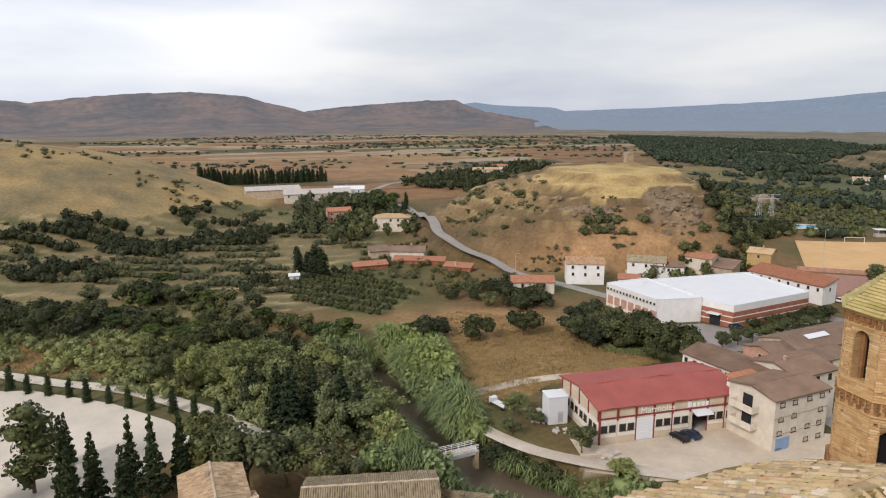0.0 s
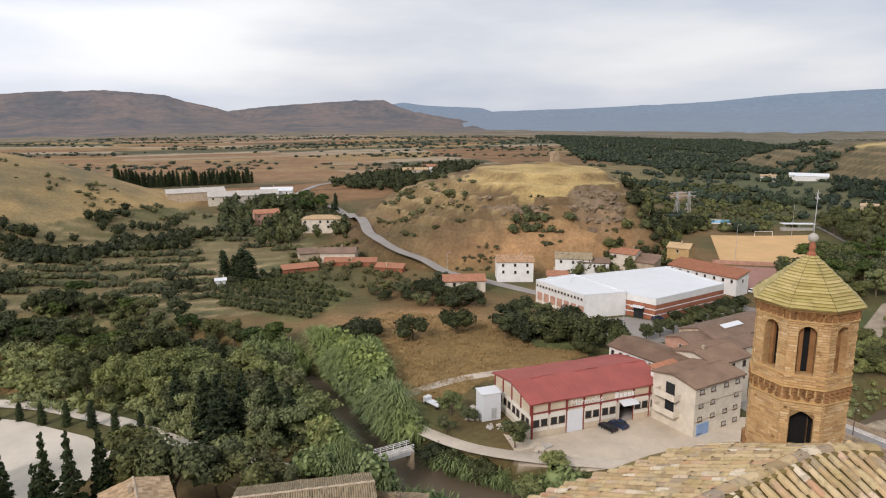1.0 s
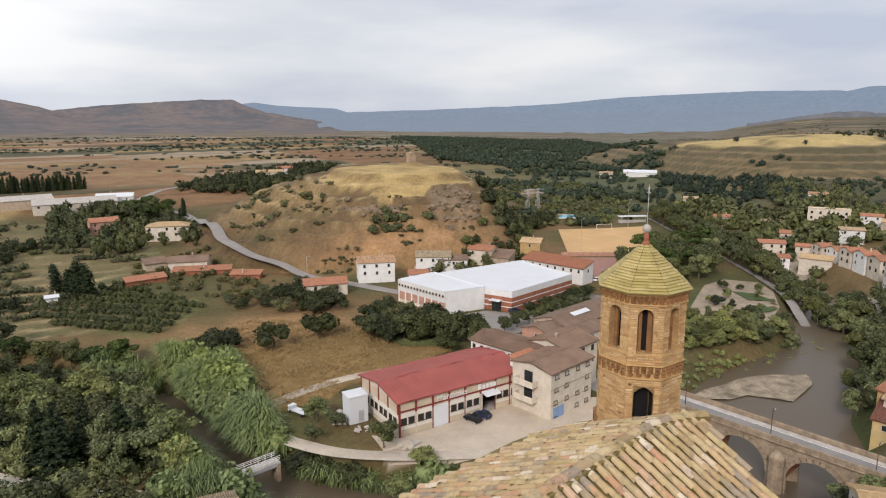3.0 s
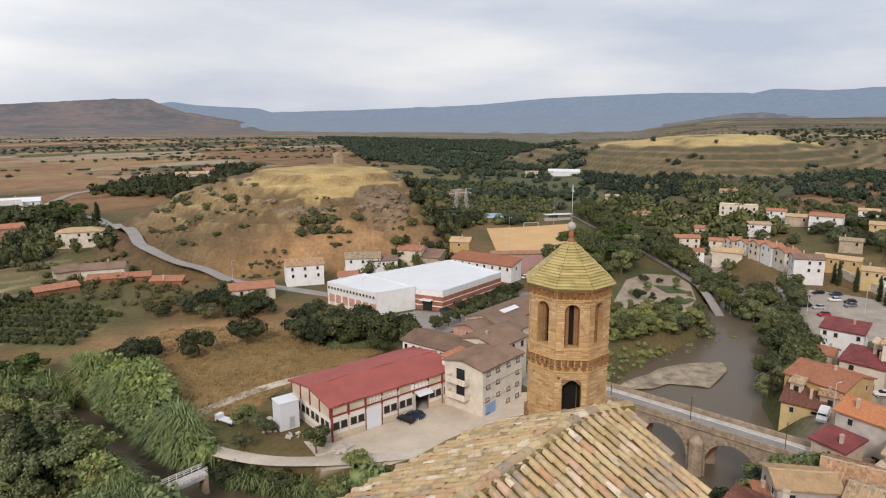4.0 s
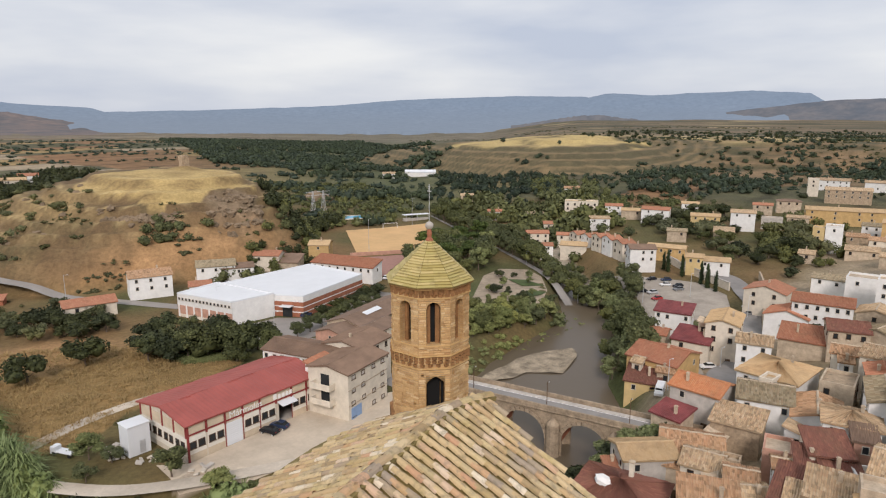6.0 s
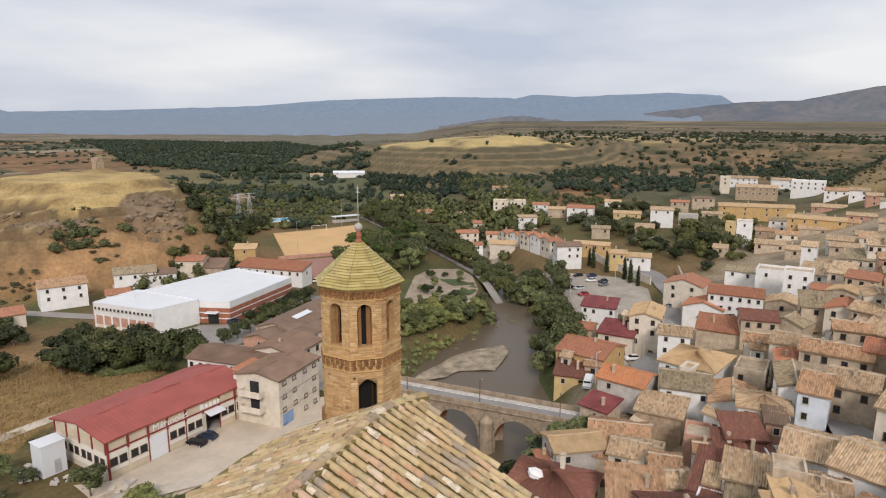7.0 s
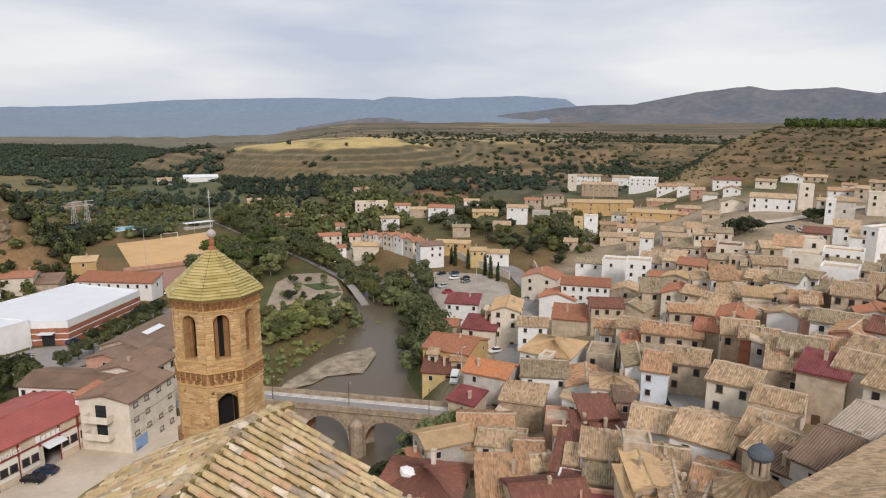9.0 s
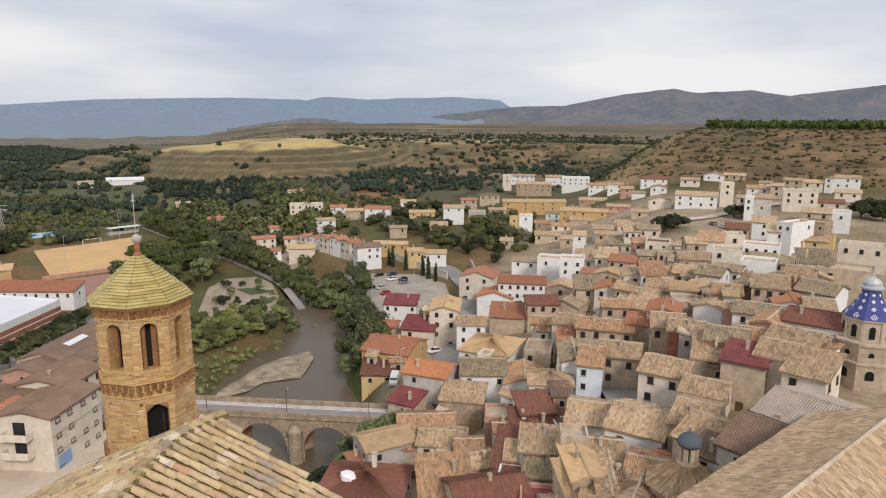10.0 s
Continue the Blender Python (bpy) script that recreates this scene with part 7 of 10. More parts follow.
car(37.4, 94.4, 118, "black", group="cars in the yard")
car(39.5, 95.2, 122, "dark blue", group="cars in the yard")
car(97.5, 62.0, 206, "white", van=True)
car(101.5, 66.0, 35, "black")
car(104.5, 67.5, 35, "grey")
for k, (x, y, tone) in enumerate(((160, 110, "black"), (161.2, 107.2, "silver"), (157, 102.8, "red"), (171, 109.4, "white"), (169.5, 104, "grey"), (172.5, 106, "black"), (176, 112.5, "dark blue"), (173.5, 116, "black"), (171, 119.5, "silver"))):
    car(x, y, 150 + 7 * (k % 3), tone)
for k in range(9):
    car(148.5 - k * 2.35, 103.8 - k * 1.95, -38, ("white", "dark blue", "white", "silver", "black", "white", "white", "grey", "white")[k], group="row of parked cars")
for x, y, r, tone in ((127.5, 74, 80, "silver"), (130.5, 71.5, 95, "white"), (120.5, 66, 140, "white"), (133.5, 68.2, 60, "black"), (162.4, 78.8, 160, "grey"), (168, 82, 160, "silver"), (228, 20, 40, "grey"), (224, 16.5, 30, "white"), (71, 150, 20, "dark blue"), (110, 172, 40, "white"), (96, 121, 50, "silver")):
    car(x, y, r, tone)


# ---- posts, pylon, pool and sports ground ----
def post(x, y, high, label="slender grey lighting post", arm=True):
    ob = tagged(new("street_lamp"), label, "street lamp", "street lamps")
    ob.location = (x, y, gz(x, y))
    bm = bmesh.new()
    add_turned(bm, [(0.11, -0.3), (0.09, 0.5), (0.05, high)], 8)
    part("post", bm, MAT["metal"], ob)
    if arm:
        part("arm", box(0.5, 0, high, 1.1, 0.06, 0.06), MAT["metal"], ob)
        part("lamp_head", box(1.0, 0, high - 0.04, 0.5, 0.2, 0.1, 0, 0.03), MAT["whiteroof"], ob)


for x, y, h in ((100, 62, 6), (118, 62, 6), (140, 70, 6), (160, 78, 6), (58, 140, 6), (54, 168, 7), (24, 208, 7), (148, 124, 5), (160, 158, 5), (172, 190, 5), (152, 104, 7), (166, 98, 7), (176, 251, 13), (128, 212, 13), (80, 108, 5), (96, 126, 5)):
    post(x, y, h)


def pylon(x, y, high):
    ob = tagged(new("electricity_pylon"), "grey steel lattice electricity pylon with crossarms", "pylon")
    ob.location = (x, y, gz(x, y))
    for sx in (-1, 1):
        for sy in (-1, 1):
            bm = bmesh.new()
            a, b = Vector((sx * 1.1, sy * 1.1, -0.3)), Vector((sx * 0.25, sy * 0.25, high))
            m = Matrix.Translation((a + b) / 2) @ (b - a).to_track_quat("Z", "Y").to_matrix().to_4x4() @ Matrix.Diagonal((0.14, 0.14, (b - a).length, 1))
            bmesh.ops.create_cube(bm, size=1.0, matrix=m)
            part("leg", bm, MAT["metal"], ob)
    for k in range(7):
        f0, f1 = k / 7, (k + 1) / 7
        for sy in (-1, 1):
            bm = bmesh.new()
            w0, w1 = 1.1 - 0.85 * f0, 1.1 - 0.85 * f1
            a, b = Vector(((-1) ** k * w0, sy * w0, f0 * high)), Vector((-((-1) ** k) * w1, sy * w1, f1 * high))
            m = Matrix.Translation((a + b) / 2) @ (b - a).to_track_quat("Z", "Y").to_matrix().to_4x4() @ Matrix.Diagonal((0.09, 0.09, (b - a).length, 1))
            bmesh.ops.create_cube(bm, size=1.0, matrix=m)
            part("brace", bm, MAT["metal"], ob)
    for z in (high - 0.4, high - 2.2):
        part("crossarm", box(0, 0, z, 7.5, 0.25, 0.2), MAT["metal"], ob)


pylon(151, 305, 12)
pylon(158, 307, 12)
goal = tagged(new("football_goal"), "white football goal frame on the orange pitch", "goal")
goal.matrix_world = pose(163, 250.5, gz(163, 250.5) + 0.25, 0, 0, -10)
for x in (-3.6, 3.6):
    part("post", box(x, 0, 1.2, 0.14, 0.14, 2.4), MAT["signwhite"], goal)
part("crossbar", box(0, 0, 2.4, 7.34, 0.14, 0.14), MAT["signwhite"], goal)
pool = tagged(new("swimming_pool"), "bright blue swimming pool with a pale surround", "pool")
pool.matrix_world = pose(163, 288, gz(163, 288) + 0.1, 0, 0, -12)
part("surround", box(0, 0, 0.05, 20, 13, 0.3, 0, 0.03), MAT["sand"], pool)
part("pool_water", box(0, 0, 0.22, 15, 8.5, 0.06), MAT["poolblue"], pool)
canopy = tagged(new("grandstand"), "low white grandstand canopy beside the pitch", "grandstand")
canopy.matrix_world = pose(186, 262, gz(186, 262), 0, 0, -12)
part("canopy", box(0, 0, 3.2, 14, 4, 0.2, 0, 0.04), MAT["whiteroof"], canopy)
for x in (-6, 0, 6):
    part("post", box(x, -1.7, 1.5, 0.15, 0.15, 3.3), MAT["metal"], canopy)
part("steps", box(0, 0.8, 0.6, 13, 2, 1.4, 0, 0.03), MAT["grey"], canopy)
shed = tagged(new("water_tank"), "pale blue steel container beside the yellow house", "container")
shed.matrix_world = pose(104.5, 71.5, gz(104.5, 71.5), 0, 0, -30)
part("body", box(0, 0, 1.1, 3.2, 2.2, 2.2, 0, 0.05), MAT["blue"], shed)
for k in range(4):
    b = tagged(new("recycling_bin"), "coloured recycling bin on the car park kerb", "bin", "recycling bins")
    b.matrix_world = pose(173 - k * 1.6, 122.5 - k * 0.9, gz(173, 122), 0, 0, 30)
    part("body", box(0, 0, 0.75, 1.1, 1.0, 1.4, 0, 0.08), MAT["blue" if k % 2 else "yellow"], b)
    part("lid", box(0, 0, 1.5, 1.15, 1.05, 0.12, 0, 0.04), MAT["darkframe"], b)


# ---- retaining wall above the car park ----
def retaining_wall():
    pts = [(204, 135), (193, 119), (186, 106), (180, 94)]
    ob = tagged(new("retaining_wall"), "pale plastered retaining wall with a coping above the car park", "wall", kind="structure")
    for (ax, ay), (bx, by) in zip(pts, pts[1:]):
        mx, my, L = (ax + bx) / 2, (ay + by) / 2, math.hypot(bx - ax, by - ay)
        ang = math.degrees(math.atan2(by - ay, bx - ax))
        z = gz(mx, my)
        for nm, zz, hh, th, mt in (("wall_panel", z + 0.6, 3.4, 0.4, "cream"), ("coping", z + 2.36, 0.14, 0.56, "grey")):
            q = part(nm, box(0, 0, 0, L + 0.3, th, hh, 0, 0.03), MAT[mt], ob)
            q.matrix_local = pose(mx, my, zz, 0, 0, ang)


retaining_wall()


# ---- roof light and chimney on the dark red roof ----
def roof_light():
    base = gz(59.5, 42.3) + 6.5
    ob = tagged(new("skylight"), "white hexagonal skylight on a dark red roof", "skylight")
    ob.matrix_world = pose(58.2, 43.6, base + 0.55, 14, 6, 20)
    bm = bmesh.new()
    bmesh.ops.create_cone(bm, cap_ends=True, segments=6, radius1=1.15, radius2=1.05, depth=0.5)
    part("curb", bm, MAT["white"], ob)
    bm = bmesh.new()
    bmesh.ops.create_cone(bm, cap_ends=True, segments=6, radius1=1.2, radius2=0.5, depth=0.3, matrix=Matrix.Translation((0, 0, 0.4)))
    part("dome", bm, MAT["signwhite"], ob)
    ob = tagged(new("chimney"), "slim plastered chimney on a dark red roof", "chimney")
    ob.matrix_world = pose(62.2, 42.6, base, 0, 0, 20)
    part("shaft", box(0, 0, 0.8, 0.55, 0.55, 2.4, 0, 0.03), MAT["cream"], ob)
    part("cap", box(0, 0, 2.08, 0.75, 0.75, 0.14, 0, 0.03), MAT["mud"], ob)


roof_light()


# ---- the town's houses ----

# near the church
house(59.5, 42.3, 9.3, 8.1, 6.5, -69, "mud", "darktile", "hip", rows=1, cols=2, chimney=False)
house(70.5, 46.6, 6.5, 5.2, 6.5, -34, "grey", "tantile", "gable", rows=1, cols=2, chimney=False)
house(73.3, 43.0, 3.0, 4.4, 5.0, -65, "mud", "oldtile", "shed", rows=1, cols=1, chimney=False)
house(74.4, 40.1, 4.3, 5.2, 5.5, -70, "cream", "oldtile", "gable", rows=2, cols=2, chimney=False)
house(84.2, 51.1, 4.2, 3.7, 4.5, -89, "mud", "crimson", "shed", rows=0, cols=1, door=False)
house(91.0, 50.3, 7.2, 5.9, 6.5, -83, "grey", "orangetile", "gable", rows=1, cols=2)
house(87.7, 42.6, 6.3, 4.4, 5.0, -74, "stone", "oldtile", "shed", rows=0, cols=1, door=False, chimney=False)
house(107.0, 46.1, 8.6, 9.6, 6.5, -85, "white", "tantile", "hip", rows=1, cols=3)
house(89.5, 28.9, 6.0, 5.9, 7.5, -68, "white", "oldtile", "hip", rows=2, cols=3)
house(96.7, 27.4, 4.0, 8.9, 9.0, -68, "white", "oldtile", "cross", rows=1, cols=1)
house(109.2, 37.6, 4.4, 5.9, 6.0, -76, "mud", "stone", "flat", rows=1, cols=2, chimney=False)
house(82.1, 28.8, 4.1, 4.4, 6.0, -53, "cream", "darktile", "shed", rows=1, cols=1, chimney=False)
house(79.8, 26.3, 3.7, 3.7, 4.0, -54, "cream", "darktile", "shed", rows=0, cols=1, door=False)
house(79.2, 29.3, 3.0, 3.7, 5.0, -60, "cream", "darktile", "shed", rows=0, cols=1, door=False)
house(82.5, 34.6, 3.2, 4.4, 5.0, -67, "pink", "oldtile", "flat", rows=1, cols=1, chimney=False)
house(69.6, 26.5, 4.7, 6.7, 5.5, -75, "mud", "darktile", "shed", rows=0, cols=1, door=False)
house(70.4, 22.9, 5.4, 4.4, 6.0, -72, "white", "oldtile", "shed", rows=1, cols=2)
house(67.0, 21.9, 4.2, 3.7, 4.5, -72, "mud", "oldtile", "shed", rows=1, cols=1)
house(64.8, 17.0, 3.0, 7.4, 7.0, -61, "mud", "tantile", "cross", rows=1, cols=1)
house(69.8, 15.7, 3.5, 5.2, 5.5, -73, "grey", "oldtile", "gable", rows=1, cols=1)
house(68.9, 19.1, 3.0, 3.0, 7.5, -68, "mud", "mud", "flat", rows=0, cols=1, door=False, chimney=False)
house(64.1, 13.5, 3.0, 5.9, 5.5, -70, "mud", "oldtile", "cross", rows=0, cols=1, door=False)
house(61.0, 26.5, 7.6, 5.9, 6.0, -47, "mud", "darktile", "gable", rows=1, cols=2)
house(62.0, 32.5, 5.6, 5.9, 6.0, -56, "white", "oldtile", "shed", rows=0, cols=2, door=False)
house(69.1, 31.6, 3.6, 4.4, 5.0, -53, "grey", "oldtile", "gable", rows=0, cols=1, door=False)
house(71.9, 34.0, 3.2, 3.7, 5.5, -61, "mud", "oldtile", "gable", rows=1, cols=1, chimney=False)
house(61.3, 19.9, 4.9, 5.2, 4.0, -70, "pink", "crimson", "flat", rows=0, cols=1, door=False, chimney=False)
house(62.9, 16.4, 4.2, 5.2, 5.0, -55, "mud", "tantile", "shed", rows=0, cols=1, door=False, chimney=False)
house(58.6, 13.0, 3.8, 5.2, 5.0, -78, "mud", "tantile", "gable", rows=0, cols=1, door=False, chimney=False)
house(60.2, 10.1, 4.5, 7.4, 5.5, -90, "white", "oldtile", "cross", rows=1, cols=1)
house(65.9, 9.2, 5.4, 6.7, 5.0, -86, "mud", "oldtile", "gable", rows=0, cols=2, door=False)
house(70.9, 3.0, 6.8, 7.4, 6.0, -112, "mud", "oldtile", "gable", rows=0, cols=2, door=False)
house(67.0, -2.4, 8.0, 9.6, 7.5, -112, "grey", "fibre", "gable", rows=1, cols=2)
house(71.9, -4.5, 6.4, 8.9, 8.5, -114, "grey", "sheet", "gable", rows=0, cols=2, door=False, chimney=False)
house(67.0, 2.4, 4.0, 4.4, 5.0, -112, "mud", "oldtile", "shed", rows=1, cols=1)
house(90.5, 2.3, 4.8, 5.2, 7.0, -97, "mud", "crimson", "shed", rows=1, cols=1)
house(97.4, 5.3, 4.8, 5.9, 8.0, -91, "pink", "oldtile", "gable", rows=1, cols=2)
house(103.4, 11.5, 4.7, 5.9, 8.0, -84, "brickred", "oldtile", "gable", rows=1, cols=1)
house(93.7, 7.4, 3.5, 5.9, 7.0, -85, "mud", "oldtile", "shed", rows=1, cols=1)
house(93.0, -1.6, 4.4, 6.7, 7.0, -103, "cream", "oldtile", "gable", rows=1, cols=2, chimney=False)
house(113.0, 1.9, 6.2, 6.7, 7.0, -94, "white", "oldtile", "gable", rows=1, cols=2, chimney=False)
house(98.4, -3.5, 5.5, 6.7, 7.0, -106, "mud", "oldtile", "gable", rows=1, cols=2)
house(88.9, -5.1, 4.5, 5.9, 6.0, -107, "cream", "oldtile", "shed", rows=1, cols=2, chimney=False)
house(106.3, -6.5, 7.9, 6.7, 7.5, -101, "white", "darktile", "gable", rows=1, cols=3)

house(79.8, 19.6, 6.0, 7.3, 6.0, -79, "white", "oldtile", "gable", rows=1, cols=2, side=1, door=True, chimney=False)
house(76.8, 12.7, 6.2, 8.0, 6.0, -94, "white", "oldtile", "gable", rows=1, cols=2, side=1, door=True)
house(77.5, 6.6, 4.3, 9.2, 6.0, -95, "mud", "oldtile", "gable", rows=1, cols=2, side=1, door=True)
house(84.9, 6.5, 4.6, 5.5, 5.5, -94, "cream", "oldtile", "gable", rows=1, cols=2, side=1, door=True, chimney=False)
house(90.2, 12.0, 5.4, 7.3, 7.0, -95, "cream", "oldtile", "gable", rows=2, cols=2, side=1, door=False, chimney=False)
house(94.7, 23.9, 3.4, 8.3, 8.5, -80, "paleblue", "oldtile", "gable", rows=2, cols=2, side=1, door=False, chimney=False)
house(98.4, 20.4, 5.2, 7.3, 7.6, -82, "mud", "oldtile", "gable", rows=2, cols=2, side=1, door=False)
house(111.2, 25.9, 9.0, 6.4, 8.0, -81, "mud", "oldtile", "gable", rows=2, cols=4, side=1, door=False)
house(96.2, 43.1, 6.8, 7.8, 6.0, -64, "white", "oldtile", "gable", rows=1, cols=3, side=1, door=True, chimney=False)
house(96.6, 35.7, 5.9, 7.8, 6.0, -67, "white", "oldtile", "cross", rows=1, cols=2, side=1, door=True)
house(79.5, 45.0, 7.4, 7.8, 5.0, -58, "mud", "oldtile", "gable", rows=1, cols=3, side=1, door=True, chimney=False)
house(121.8, 57.5, 5.4, 5.5, 8.0, -66, "white", "oldtile", "gable", rows=2, cols=2, side=1, door=False)

# beyond the bridge
house(102.2, 68.5, 5.9, 5.9, 6.0, -64, "yellow", "darktile", "shed", rows=1, cols=2)
house(109.4, 69.3, 9.1, 9.6, 6.5, -82, "ochre", "redtile", "gable", rows=1, cols=3)
house(134.9, 83.3, 7.3, 5.2, 6.0, -68, "white", "crimson", "shed", rows=1, cols=4)
house(122.6, 70.7, 6.6, 5.9, 5.0, -74, "cream", "crimson", "shed", rows=1, cols=2)
house(128.5, 67.3, 5.7, 8.9, 9.0, -68, "cream", "tantile", "cross", rows=3, cols=2)
house(123.1, 79.5, 3.6, 4.4, 4.0, -69, "mud", "redtile", "gable", rows=0, cols=1, door=False)
house(167.3, 76.5, 10.0, 8.9, 7.0, -79, "cream", "redtile", "cross", rows=2, cols=2, near=False, door=False)
house(153.3, 65.0, 8.5, 6.7, 6.0, -77, "white", "redtile", "cross", rows=0, cols=1, door=False)
house(156.2, 59.1, 10.7, 6.7, 9.0, -71, "white", "redtile", "gable", rows=3, cols=6, chimney=False)
house(138.0, 54.8, 8.8, 5.9, 5.0, -72, "mud", "redtile", "shed", rows=0, cols=2, door=False)
house(124.2, 41.7, 4.9, 5.2, 6.5, -71, "cream", "oldtile", "gable", rows=2, cols=1)

# upper town
house(189.3, 70.5, 8.0, 5.9, 6.5, -80, "white", "oldtile", "gable", rows=1, cols=2, near=False, door=False)
house(182.4, 58.5, 10.4, 6.7, 8.0, -76, "white", "oldtile", "flat", rows=1, cols=2, near=False, door=False, chimney=False)
house(170.8, 50.0, 6.4, 5.9, 9.5, -76, "white", "oldtile", "flat", rows=3, cols=2, near=False, door=False, chimney=False)
house(308.4, 111.8, 31.4, 7.4, 7.0, -62, "ochre", "tantile", "gable", rows=2, cols=7, near=False, door=False)
house(274.1, 76.1, 19.7, 6.7, 7.0, -80, "ochre", "tantile", "gable", rows=2, cols=5, near=False, door=False)
house(196.0, -3.5, 4.2, 10.4, 8.0, -121, "white", "oldtile", "flat", rows=2, cols=2, near=False, door=False, chimney=False)
house(175.5, 3.7, 8.2, 5.9, 5.5, -91, "white", "tantile", "flat", rows=1, cols=4, near=False, door=False, chimney=False)
house(155.5, 3.5, 6.2, 5.9, 6.0, -93, "white", "oldtile", "flat", rows=1, cols=2, chimney=False)
house(165.2, 10.6, 6.2, 5.9, 6.5, -88, "cream", "oldtile", "flat", rows=1, cols=2, chimney=False)
house(182.6, -18.0, 9.8, 6.7, 6.0, -98, "cream", "oldtile", "flat", rows=1, cols=3, near=False, door=False, chimney=False)
house(150.5, -12.5, 9.0, 6.7, 7.0, -97, "mud", "oldtile", "flat", rows=1, cols=2, chimney=False)

house(418.7, 160.3, 16.2, 7.7, 6.1, -71, "white", "oldtile", "gable", rows=2, cols=5, near=False, door=False, side=1)
house(383.1, 157.3, 5.3, 6.0, 9.5, -64, "cream", "oldtile", "flat", rows=2, cols=1, near=False, door=False, side=1, chimney=False)
house(366.8, 133.2, 20.6, 7.7, 7.3, -67, "stone", "oldtile", "gable", rows=2, cols=6, near=False, door=False, side=1, chimney=False)
house(424.1, 138.9, 12.6, 6.9, 5.7, -75, "white", "oldtile", "gable", rows=2, cols=3, near=False, door=False, side=1)
house(389.4, 114.2, 16.5, 7.7, 9.5, -75, "white", "whiteroof", "flat", rows=2, cols=5, near=False, door=False, side=1)
house(355.6, 91.5, 10.0, 7.0, 6.1, -79, "white", "oldtile", "gable", rows=2, cols=3, near=False, door=False, side=1)
house(338.6, 78.2, 7.7, 6.0, 6.3, -76, "white", "oldtile", "gable", rows=2, cols=2, near=False, door=False, side=1, chimney=False)
house(317.1, 67.7, 5.8, 6.0, 5.6, -72, "pink", "oldtile", "gable", rows=2, cols=1, near=False, door=False, side=1)
house(335.6, 58.6, 12.4, 7.0, 5.2, -75, "white", "darktile", "gable", rows=2, cols=3, near=False, door=False, side=1, chimney=False)
house(306.7, 60.0, 6.0, 5.0, 3.4, -76, "white", "oldtile", "gable", rows=1, cols=1, near=False, door=False, side=1, chimney=False)
house(268.9, 44.3, 8.4, 8.0, 4.9, -76, "cream", "oldtile", "cross", rows=1, cols=2, near=False, door=False, side=1, chimney=False)
house(308.0, 51.3, 7.1, 6.0, 4.0, -80, "white", "oldtile", "cross", rows=1, cols=2, near=False, door=False, side=1, chimney=False)
house(328.4, 40.4, 8.4, 6.0, 3.4, -87, "cream", "oldtile", "gable", rows=1, cols=2, near=False, door=False, side=1, chimney=False)
house(345.6, 31.6, 9.3, 6.0, 3.5, -87, "white", "oldtile", "cross", rows=1, cols=2, near=False, door=False, side=1)
house(265.2, 29.9, 14.8, 8.0, 5.5, -86, "white", "oldtile", "gable", rows=2, cols=4, near=False, door=False, side=1, chimney=False)
house(272.2, 20.1, 4.7, 7.0, 8.9, -80, "cream", "mud", "flat", rows=2, cols=1, near=False, door=False, side=1, chimney=False)
house(307.0, 10.2, 9.2, 7.0, 3.5, -84, "white", "oldtile", "gable", rows=1, cols=2, near=False, door=False, side=1, chimney=False)
house(327.5, 7.9, 5.2, 5.0, 3.4, -92, "white", "oldtile", "gable", rows=1, cols=1, near=False, door=False, side=1)
house(254.0, 13.5, 3.0, 5.0, 6.3, -85, "cream", "oldtile", "gable", rows=2, cols=1, near=False, door=False, side=1)
house(243.7, 10.4, 2.5, 5.0, 7.7, -91, "white", "oldtile", "flat", rows=2, cols=1, near=False, door=False, side=1, chimney=False)
house(249.9, 6.7, 5.6, 7.0, 7.2, -84, "grey", "oldtile", "gable", rows=2, cols=1, near=False, door=False, side=1)
house(271.3, -4.9, 11.2, 9.0, 7.4, -86, "cream", "mud", "flat", rows=2, cols=3, near=False, door=False, side=1)
house(329.1, -10.7, 8.1, 7.0, 4.3, -94, "cream", "tantile", "gable", rows=1, cols=2, near=False, door=False, side=1, chimney=False)
house(327.9, -16.9, 3.0, 6.0, 6.4, -99, "white", "oldtile", "cross", rows=2, cols=1, near=False, door=False, side=1, chimney=False)
house(301.4, 2.8, 4.7, 6.0, 5.4, -94, "mud", "oldtile", "gable", rows=2, cols=1, near=False, door=False, side=1, chimney=False)
house(327.1, -2.9, 7.1, 6.0, 5.1, -96, "mud", "oldtile", "gable", rows=2, cols=2, near=False, door=False, side=1, chimney=False)
house(274.7, -14.9, 8.9, 7.0, 3.4, -90, "cream", "darktile", "gable", rows=1, cols=2, near=False, door=False, side=1, chimney=False)
house(248.8, -10.3, 8.7, 7.0, 3.4, -95, "mud", "oldtile", "gable", rows=1, cols=2, near=False, door=False, side=1)
house(232.6, -16.3, 4.9, 8.0, 6.0, -94, "white", "oldtile", "flat", rows=2, cols=1, near=False, door=False, side=1, chimney=False)
house(195.6, 11.7, 7.1, 7.0, 3.4, -83, "white", "oldtile", "gable", rows=1, cols=2, near=False, door=False, side=1, chimney=False)
house(173.8, 10.5, 5.4, 7.0, 3.4, -83, "white", "oldtile", "gable", rows=1, cols=1, near=False, door=False, side=1, chimney=False)
house(191.4, 20.3, 5.6, 6.0, 3.4, -83, "cream", "oldtile", "gable", rows=1, cols=1, near=False, door=False, side=1)
house(189.5, 26.5, 4.0, 5.0, 3.4, -81, "white", "oldtile", "gable", rows=1, cols=1, near=False, door=False, side=1)
house(197.8, -2.6, 6.3, 6.0, 3.4, -92, "pink", "oldtile", "gable", rows=1, cols=1, near=False, door=False, side=1)
